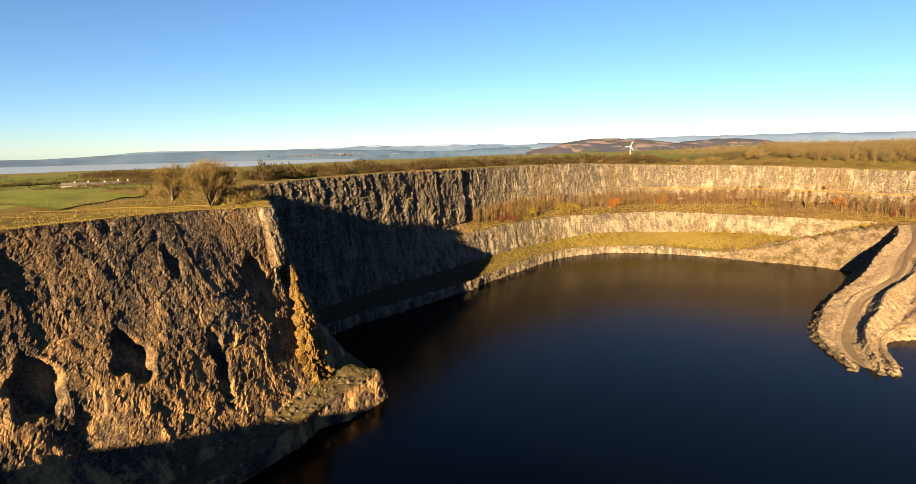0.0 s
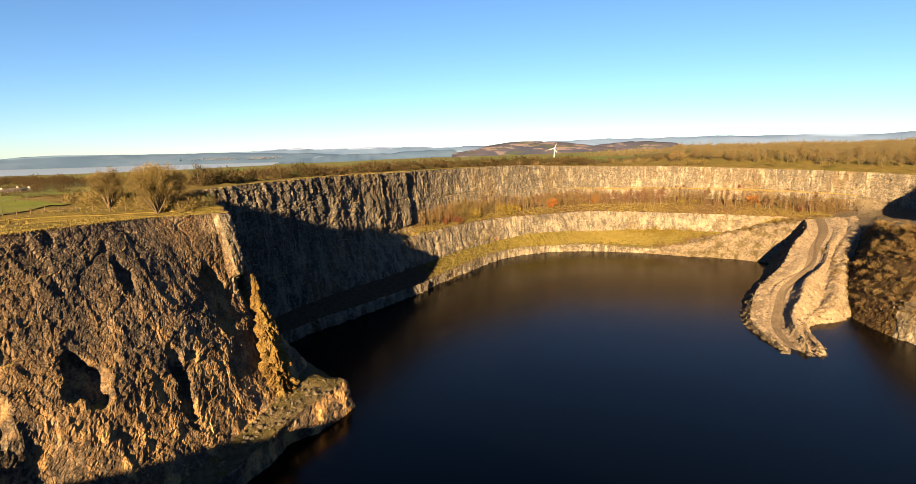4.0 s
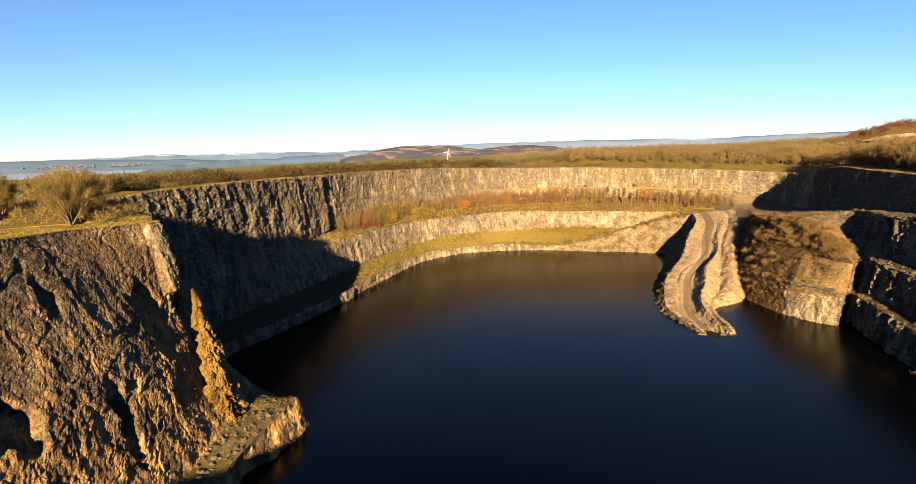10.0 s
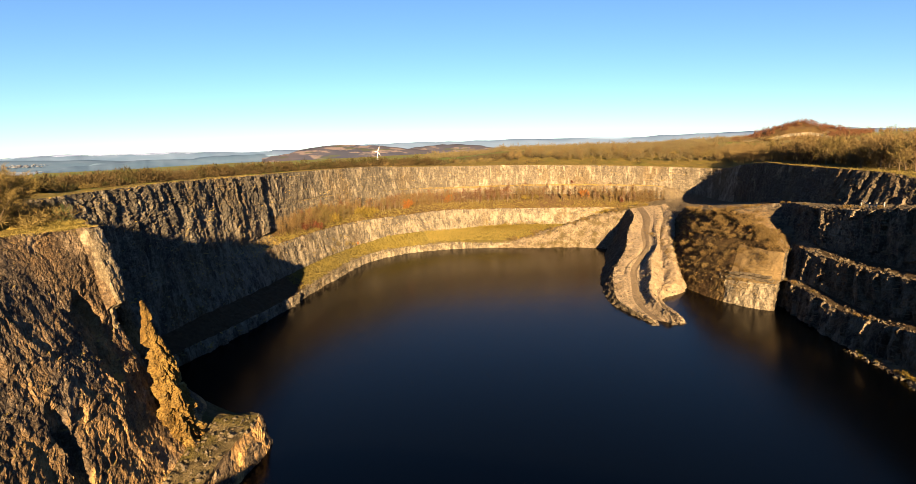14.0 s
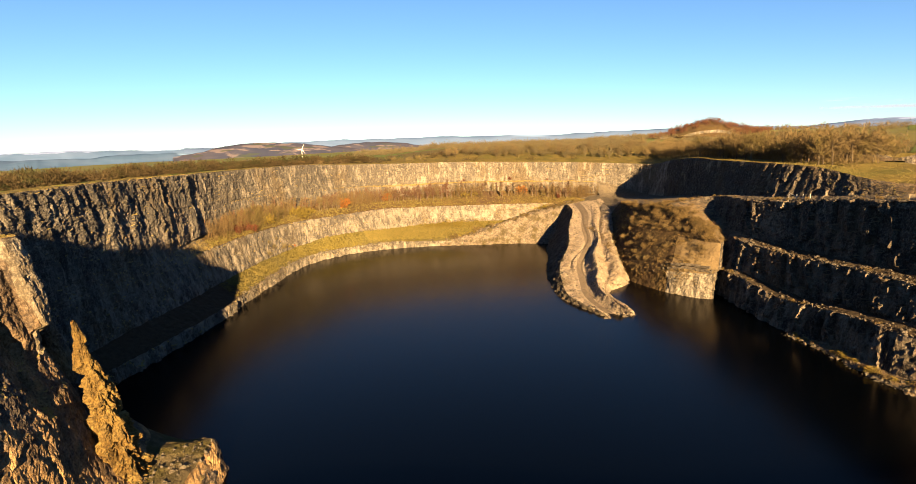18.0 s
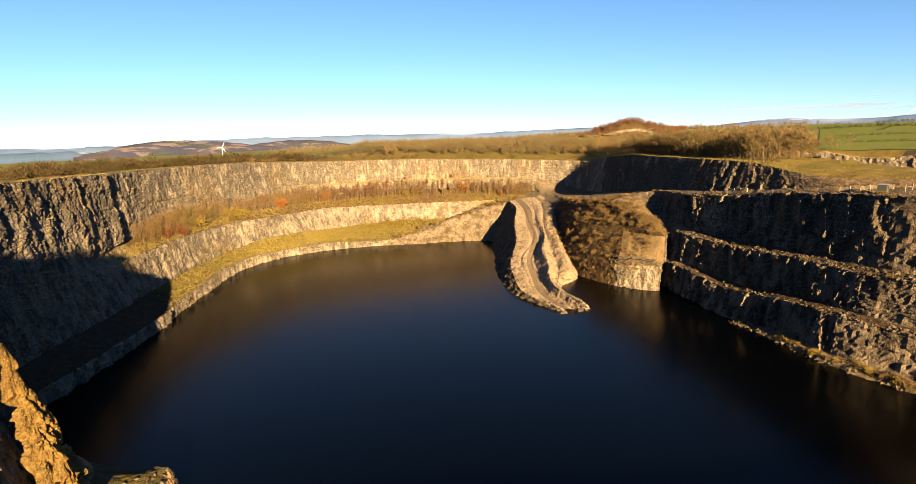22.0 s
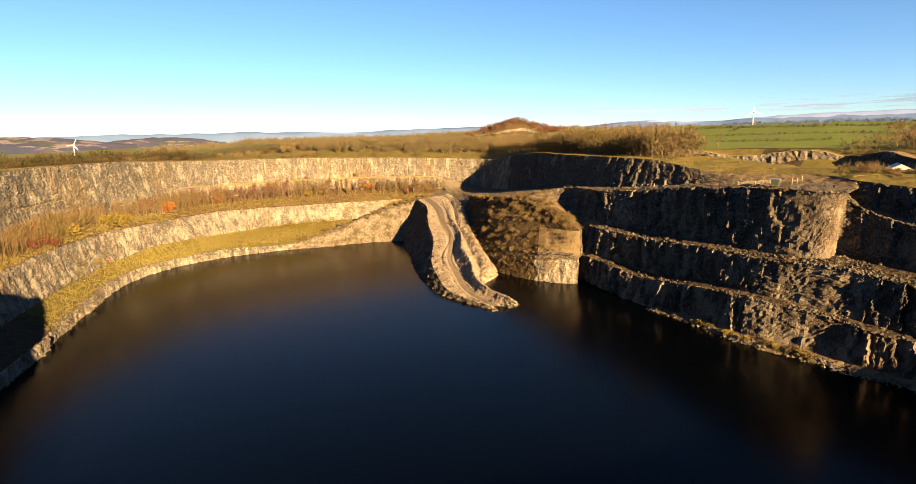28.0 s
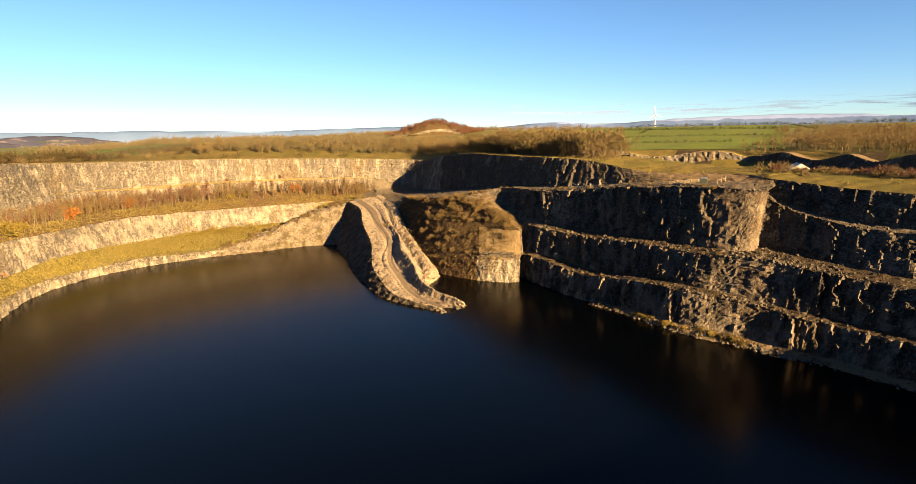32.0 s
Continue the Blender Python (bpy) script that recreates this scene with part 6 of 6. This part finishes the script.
def fence(points, gap, tall, mat, rails, label, name="fence", surface=None, thick=0.07):
    """Posts along a line on the ground, with rails or wires between them; every post and rail is a part."""
    ob = new(name)
    where = []
    for (x0, y0), (x1, y1) in zip(points, points[1:]):
        n = max(1, int(math.hypot(x1 - x0, y1 - y0) / gap))
        where += [(x0 + (x1 - x0) * k / n, y0 + (y1 - y0) * k / n) for k in range(n)]
    where.append(points[-1])
    where = [(x, y, rest(x, y)) for x, y in where]
    ob.location = where[0]
    first = Vector(where[0])
    for k, p in enumerate(where):
        q = Vector(p) - first
        part("post", box((q.x - thick, q.y - thick, q.z - 0.3), (q.x + thick, q.y + thick, q.z + tall * (1 + 0.06 * (k % 3)))), mat, ob)
    for a, b in zip(where, where[1:]):
        for h_ in rails:
            p0, p1 = np.array(Vector(a) - first) + (0, 0, h_), np.array(Vector(b) - first) + (0, 0, h_)
            w_ = thick * 0.55 if mat is PALE_TIMBER else 0.015
            v, f = tube(p0, p1, w_, w_, 4)
            o = new("rail", mesh_from("rail", v, f, mat, False))
            o.parent = ob
    return tagged(ob, label, name)


fence([(-178, 52), (-160, 60), (-142, 68), (-128, 78), (-117, 87)], 3.2, 1.3, TIMBER, (0.5, 0.9), "wire stock fence with grey timber posts along the cliff top", thick=0.06)
fence([(-230, 74), (-190, 80), (-162, 86), (-146, 90)], 4.0, 1.3, TIMBER, (0.6, 1.0), "grey post and wire fence round a pasture", thick=0.06)
fence([(88.5, 143), (92, 139.5), (96.5, 137.5), (100, 136.5)], 2.4, 1.4, PALE_TIMBER, (0.35, 0.65, 0.95, 1.25), "pale boarded safety fence round the viewing platform", thick=0.11)
fence([(97, 130.5), (100, 131), (103, 131.5)], 2.2, 1.9, PALE_TIMBER, (1.2,), "tall pale timber posts beside the platform", thick=0.1)
# steel barrier on the haul road
gate = new("road_barrier")
gx, gy = 84.0, 187.0
gate.location = (gx, gy, rest(gx, gy, 42))
for k, (dx_, dy_) in enumerate(((0, 0), (0.6, -3.2), (1.0, -6.0), (1.4, -9.0))):
    zz = rest(gx + dx_, gy + dy_, 43) - gate.location.z
    part("post", box((dx_ - 0.14, dy_ - 0.14, zz - 0.2), (dx_ + 0.14, dy_ + 0.14, zz + 1.7), 0.02), STEEL, gate)
for (a, b, h0, h1) in (((0, 0), (0.6, -3.2), 2.4, 1.2), ((0.6, -3.2), (1.0, -6.0), 1.2, 1.2), ((1.0, -6.0), (1.4, -9.0), 1.3, 1.3)):
    v, f = tube(np.array([a[0], a[1], h0]), np.array([b[0], b[1], h1]), 0.11, 0.11, 5)
    o = new("bar", mesh_from("bar", v, f, STEEL, False))
    o.parent = gate
tagged(gate, "pale steel barrier across the quarry haul road", "barrier")
# steel cabin on the platform
bx, by = 90.8, 131.5
cabin = new("steel_cabin")
cabin.matrix_basis = pose(bx, by, rest(bx, by, 60) - 0.05, 0, 0, 32)
part("body", box((-1.5, -1.1, 0.15), (1.5, 1.1, 2.4), 0.04), GREEN_STEEL, cabin)
part("roof", box((-1.6, -1.2, 2.4), (1.6, 1.2, 2.52), 0.03), STEEL, cabin)
cabin_door = part("door", box((-1.2, -1.15, 0.2), (-0.3, -1.09, 2.2)), flat("grey_steel_door", (0.06, 0.07, 0.07), 0.5), cabin)
part("handle", box((-0.45, -1.2, 1.05), (-0.38, -1.14, 1.2), 0.01), STEEL, cabin_door)
part("window", box((0.2, -1.14, 1.2), (1.1, -1.09, 1.9)), GLASS, cabin)
for sx in (-1.3, 1.3):
    part("skid", box((sx - 0.12, -1.1, -0.05), (sx + 0.12, 1.1, 0.15)), STEEL, cabin)
tagged(cabin, "small dark green steel cabin on the platform", "cabin")


# ---- rock cuts of the second pit, wooded hill with its quarry ----
def cut(name, line, low, mat, label, seed):
    """A rough rock face along a line on the ground, leaning back a little, up to the ground behind it."""
    pts = np.array(line, float)
    n = int(sum(np.hypot(*(b - a)) for a, b in zip(pts, pts[1:])) / 1.1)
    s = np.linspace(0, len(pts) - 1, n)
    x, y = np.interp(s, np.arange(len(pts)), pts[:, 0]), np.interp(s, np.arange(len(pts)), pts[:, 1])
    back = np.stack([np.gradient(y), -np.gradient(x)], -1)
    back /= np.linalg.norm(back, axis=1, keepdims=True)
    top = np.array([rest(a + 3 * b[0], c + 3 * b[1]) for a, c, b in zip(x, y, back)]) + 0.6 * noise3(np.stack([s * 3, 0 * s, 0 * s], -1), seed)
    rows = []
    for u in np.linspace(0, 1.25, 16):
        v = min(u, 1.0)
        d = 3.0 * v - 9.0 + (9 * (u - 1) / 0.25 if u > 1 else 0)
        rows.append(np.stack([x + back[:, 0] * d, y + back[:, 1] * d, low - 1 + (top - low + 1) * v - (0.8 if u > 1.2 else 0)], -1))
    g = np.array(rows)
    a1, g1 = worley(g * (0.3, 0.3, 0.09), seed)
    a2, g2 = worley(g * (0.8, 0.8, 0.6), seed + 9)
    shift = 0.55 * a1 + 0.3 * a2 - 0.2 * np.exp(-g1 / 0.08)
    g[:, :, 0] -= back[None, :, 0] * shift
    g[:, :, 1] -= back[None, :, 1] * shift
    return tagged(new(name, mesh_from(name, g.reshape(-1, 3), sheet_faces(*g.shape[:2]), mat, False)), label, "rock face", kind="structure")


# one pit rock: pale tone on the sunny side, grey on the shaded
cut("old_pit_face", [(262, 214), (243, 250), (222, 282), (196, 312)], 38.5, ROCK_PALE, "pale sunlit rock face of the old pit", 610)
cut("old_pit_face", [(232, 70), (246, 120), (254, 170), (262, 214)], 38.5, ROCK_SHADED, "grey shaded rock face of the old pit", 640)
cut("old_pit_face", [(196, 312), (168, 270), (146, 218)], 38.5, ROCK_SHADED, "grey rock face of the old pit", 655)
cut("old_pit_bank", [(176, 96), (190, 118), (206, 128), (226, 150)], 40.0, ROCK_SHADED, "broken grassy rock bank inside the old pit", 670)

hill_x, hill_y = 452, 955
bm = bmesh.new()
rows = []
for k in range(14):
    u = k / 13
    rows.append([bm.verts.new((hill_x + (105 * u) * math.cos(a) * 1.1, hill_y + (105 * u) * math.sin(a) * 0.8, 87 - 37 * u**1.2 + 3.0 * float(noise.noise((u * 3, a * 2.0, 1.0))))) for a in [2 * math.pi * q / 48 for q in range(48)]])
for a, b in zip(rows, rows[1:]):
    for q in range(48):
        bm.faces.new((a[q], a[(q + 1) % 48], b[(q + 1) % 48], b[q]))
me = bpy.data.meshes.new("wooded_hill")
bm.to_mesh(me)
bm.free()
me.materials.append(BENCH)
tagged(new("wooded_hill", me), "low hill covered with leafless wood", "hill", kind="structure")
TREES_ON.append(BVHTree.FromPolygons([tuple(v.co) for v in me.vertices], [tuple(p.vertices) for p in me.polygons]))
scattered("woodland", FAR, spots(520, (hill_x - 110, hill_x + 110, hill_y - 90, hill_y + 90), (0.6, 1.0), lambda x, y: ((x - hill_x) / 112) ** 2 + ((y - hill_y) / 84) ** 2 < 0.9 and not (x < hill_x + 8 and y < hill_y - 22)), TWIG_RED, "reddish leafless wood on the hill")
scattered("woodland", COARSE, spots(420, (hill_x - 100, hill_x + 100, hill_y - 80, hill_y + 80), (0.55, 0.8), lambda x, y: ((x - hill_x) / 100) ** 2 + ((y - hill_y) / 76) ** 2 < 0.8 and not (x < hill_x + 8 and y < hill_y - 22)), TWIG_RED, "reddish leafless wood on the hill")
cut("hill_quarry_face", [(hill_x + 16, hill_y - 62), (hill_x - 8, hill_y - 46), (hill_x - 40, hill_y - 40), (hill_x - 105, hill_y - 30)], 62, ROCK_PALE, "pale scarred quarry face on the hill", 690)

# the hollow's shade is put in with the darker rock colour
cut("hill_quarry_face", [(hill_x + 34, hill_y - 70), (hill_x + 36, hill_y - 52), (hill_x + 18, hill_y - 40), (hill_x + 4, hill_y - 52), (hill_x + 2, hill_y - 66)], 64, ROCK_SHADED, "dark horseshoe quarry face on the hill", 695)

# ---- little white town on the far shore ----
verts, faces = [], []
rng = np.random.default_rng(91)
corner = np.array([(-1, -1, 0), (1, -1, 0), (1, 1, 0), (-1, 1, 0), (-1, -1, 1), (1, -1, 1), (1, 1, 1), (-1, 1, 1)], float)
for k in range(120):
    z = 1 + 15 * rng.random() ** 1.4
    a_ = radians(rng.choice((rng.uniform(-52, -42.5), rng.normal(-44.2, 0.8), rng.normal(-48.5, 1.0))))
    r_ = 4350 + 95 + z * 4.0
    verts.append(corner * (rng.uniform(2.5, 6), rng.uniform(3, 5), rng.uniform(3, 6)) + (-40 + math.sin(a_) * r_, math.cos(a_) * r_, z))
    faces.append(np.array([(0, 1, 5, 4), (1, 2, 6, 5), (2, 3, 7, 6), (3, 0, 4, 7), (4, 5, 6, 7)]) + 8 * k)
# wall colour already carries the blue of distance haze
tagged(new("far_town", mesh_from("far_town", np.concatenate(verts), np.concatenate(faces), flat("haze_tinted_walls", (0.095, 0.115, 0.17), 0.9), False)), "scattered white houses of a town across the bay", "town", kind="stuff")

# ---- green fields and their hedges ----
def field(name, corners, mat, label, lift=0.3):
    """A field lying on the land, edged by its four corners."""
    c = np.array(corners, float)
    n = 26
    u, v = np.meshgrid(np.linspace(0, 1, n), np.linspace(0, 1, n), indexing="ij")
    xy = (1 - u)[..., None] * ((1 - v)[..., None] * c[0] + v[..., None] * c[1]) + u[..., None] * ((1 - v)[..., None] * c[3] + v[..., None] * c[2])
    z = np.array([[rest(*xy[i, j]) for j in range(n)] for i in range(n)]) + lift
    g = np.concatenate([xy, z[..., None]], -1)
    return tagged(new(name, mesh_from(name, g.reshape(-1, 3), sheet_faces(n, n), mat)), label, "field", kind="structure")


DULL = ground_material("dull_pasture", (0.11, 0.13, 0.022), (0.18, 0.18, 0.04), (0.11, 0.095, 0.038), 0.09, 0.2)


def polar(bearing, dist, cx=-40.0, cy=0.0):
    return cx + dist * math.sin(radians(bearing)), cy + dist * math.cos(radians(bearing))


field("field_1", [(-290, 44), (-152, 56), (-162, 82), (-290, 92)], PASTURE, "bright green pasture behind the cliff top")
field("field_2", [polar(-84, 640), polar(-63, 660), polar(-64, 1650), polar(-86, 1500)], PASTURE, "green pasture sloping toward the bay", 0.8)
field("field_3", [polar(-62, 560), polar(-52, 600), polar(-53, 900), polar(-62, 900)], DULL, "dull green pasture between hedges")
field("field_4", [polar(-44, 420), polar(-32, 470), polar(-31, 640), polar(-44, 560)], PASTURE, "green strip of pasture behind the quarry rim")
field("field_5", [polar(42, 402), polar(58, 388), polar(60, 760), polar(43, 800)], PASTURE, "bright green pasture on the rise")
field("field_6", [polar(42, 830), polar(62, 790), polar(61, 1030), polar(42, 1060)], PASTURE, "bright green pasture on the rise")
field("field_7", [polar(63, 760), polar(74, 760), polar(74, 1000), polar(62, 1020)], DULL, "dull green pasture on the far rise")


def hedge_line(a, b, n, size=(0.6, 1.0)):
    (x0, y0), (x1, y1) = a, b
    return [(x0 + (x1 - x0) * k / n + rnd.uniform(-1, 1), y0 + (y1 - y0) * k / n + rnd.uniform(-1, 1), rnd.uniform(*size), 1.0, rnd.uniform(0, 6), k) for k in range(n)]


lines = hedge_line(polar(-84, 640), polar(-63, 660), 130, (0.9, 1.6)) + hedge_line((-290, 98), (-165, 92), 60, (0.3, 0.6)) + hedge_line((-330, 120), (-170, 108), 60, (0.3, 0.8)) + hedge_line(polar(-62, 560), polar(-52, 600), 50) + hedge_line(polar(-62, 900), polar(-62, 560), 80)
lines += hedge_line(polar(-86, 1000), polar(-50, 1000), 150, (0.8, 1.5)) + hedge_line(polar(-60, 700), polar(-75, 520), 60) + hedge_line(polar(-44, 420), polar(-30, 470), 60)
scattered("hedge", LOW, lines, TWIG_BROWN, "olive hedges between the left-hand fields", "hedge")
lines = hedge_line(polar(43, 815), polar(61, 775), 70, (0.9, 1.6)) + hedge_line(polar(44, 620), polar(61, 590), 60, (0.5, 0.9)) + hedge_line(polar(45, 500), polar(54, 488), 30, (0.45, 0.95)) + hedge_line(polar(47, 700), polar(48.5, 820), 12, (0.6, 1.1)) + hedge_line(polar(62, 760), polar(61, 1030), 60) + hedge_line(polar(47, 1065), polar(74, 1040), 110, (1.0, 2.4))
scattered("hedge", LOW, lines, LEAF_DARK, "dark hedges between the far green fields", "hedge")

# ---- grasses ----
def tufts(name, places, tall, width, mat, label):
    rng = np.random.default_rng(len(places))
    at = np.repeat(np.array(places, float), 5, 0)
    at[:, :2] += rng.normal(size=(len(at), 2)) * 0.35
    w = rng.normal(size=(len(at), 3)) * (0.35, 0.35, 0.1) + (0, 0, 1)
    w /= np.linalg.norm(w, axis=1, keepdims=True)
    shape = sprigs(at - (0, 0, 0.1), w, rng.uniform(0.5, 1.2, len(at)) * tall, np.full(len(at), width), rng)
    return tagged(new(name, tri_mesh(name, shape, mat)), label, "grass", kind="stuff")


spots_ = [on_pit(rnd.uniform(8.6, 12.0), 1.15 + 0.85 * rnd.random() ** 0.7) for k in range(5200)]
tufts("reeds", spots_, 1.5, 0.10, STRAW, "tall golden grass on the shore shelf")
spots_ = [on_pit(rnd.uniform(4.8, 9.0), 1.1 + 0.9 * rnd.random()) for k in range(2500)] + [on_pit(rnd.uniform(5.0, 13.0), 3.05 + 0.6 * rnd.random()) for k in range(3800)]
tufts("bench_grass", spots_, 0.8, 0.09, STRAW, "dry golden grass on the benches")
spots_ = []
for k in range(9000):
    i = rnd.choice((rnd.randrange(STARTS[2], STARTS[C_NOSE + 1]), rnd.randrange(STARTS[C_PROM], STARTS[-1] - 1)))
    d = 0.2 + 9 * rnd.random() ** 1.5
    x, y = rim[i % len(rim)][:2] + away[i % len(rim)][:2] * d
    spots_.append((x, y, rest(x, y)))
plateau = []
for k in range(11000):
    x, y = (rnd.uniform(92, 205), rnd.uniform(50, 300)) if k % 8 else (rnd.uniform(-150, -110), rnd.uniform(10, 90))
    if k % 8 == 0 or (x > 112 or y > 135) and inside(x, y, OLD_PIT) < -1:
        plateau.append((x, y, rest(x, y)))
tufts("rough_grass", plateau, 0.5, 0.085, STRAW, "rough golden tussock grass on the plateau")
tufts("rim_grass", spots_, 0.36, 0.045, STRAW, "long straw-coloured grass along the quarry rim")

# ---- thin clouds low over the fells: a far band of sky ----
m, t, b = material("thin_cloud")
b.inputs["Base Color"].default_value = (0.105, 0.16, 0.33, 1)
b.inputs["Roughness"].default_value = 1.0
clear = t.nodes.new("ShaderNodeBsdfTransparent")
blend = t.nodes.new("ShaderNodeMixShader")
geo = t.nodes.new("ShaderNodeNewGeometry")
sep = t.nodes.new("ShaderNodeSeparateXYZ")
t.links.new(geo.outputs["Position"], sep.inputs[0])
height_ = t.nodes.new("ShaderNodeMapRange")
height_.inputs["From Min"].default_value, height_.inputs["From Max"].default_value = 150.0, 330.0
t.links.new(sep.outputs["Z"], height_.inputs["Value"])
window = ramp(t, height_.outputs[0], [(0.2, 0.0), (0.4, 1.0), (0.55, 0.8), (0.9, 0.0)])
wisps = ramp(t, noise_node(t, (0.0024, 0.0024, 0.045), 6, 0.6), [(0.5, 0.0), (0.6, 0.9)])
both = mix(t, 1.0, wisps, window, "MULTIPLY")
t.links.new(both, blend.inputs[0])
t.links.new(clear.outputs[0], blend.inputs[1])
t.links.new(b.outputs[0], blend.inputs[2])
t.links.new(blend.outputs[0], t.nodes["Material Output"].inputs["Surface"])
band_ = [[(*polar(a, 4880), z) for a in range(36, 95, 2)] for z in (150, 240, 330)]
tagged(new("cloud_bank", mesh_from("cloud_bank", np.array(band_).reshape(-1, 3), sheet_faces(3, 30), m)), "thin grey streaks of cloud over far fells", "clouds", kind="structure")
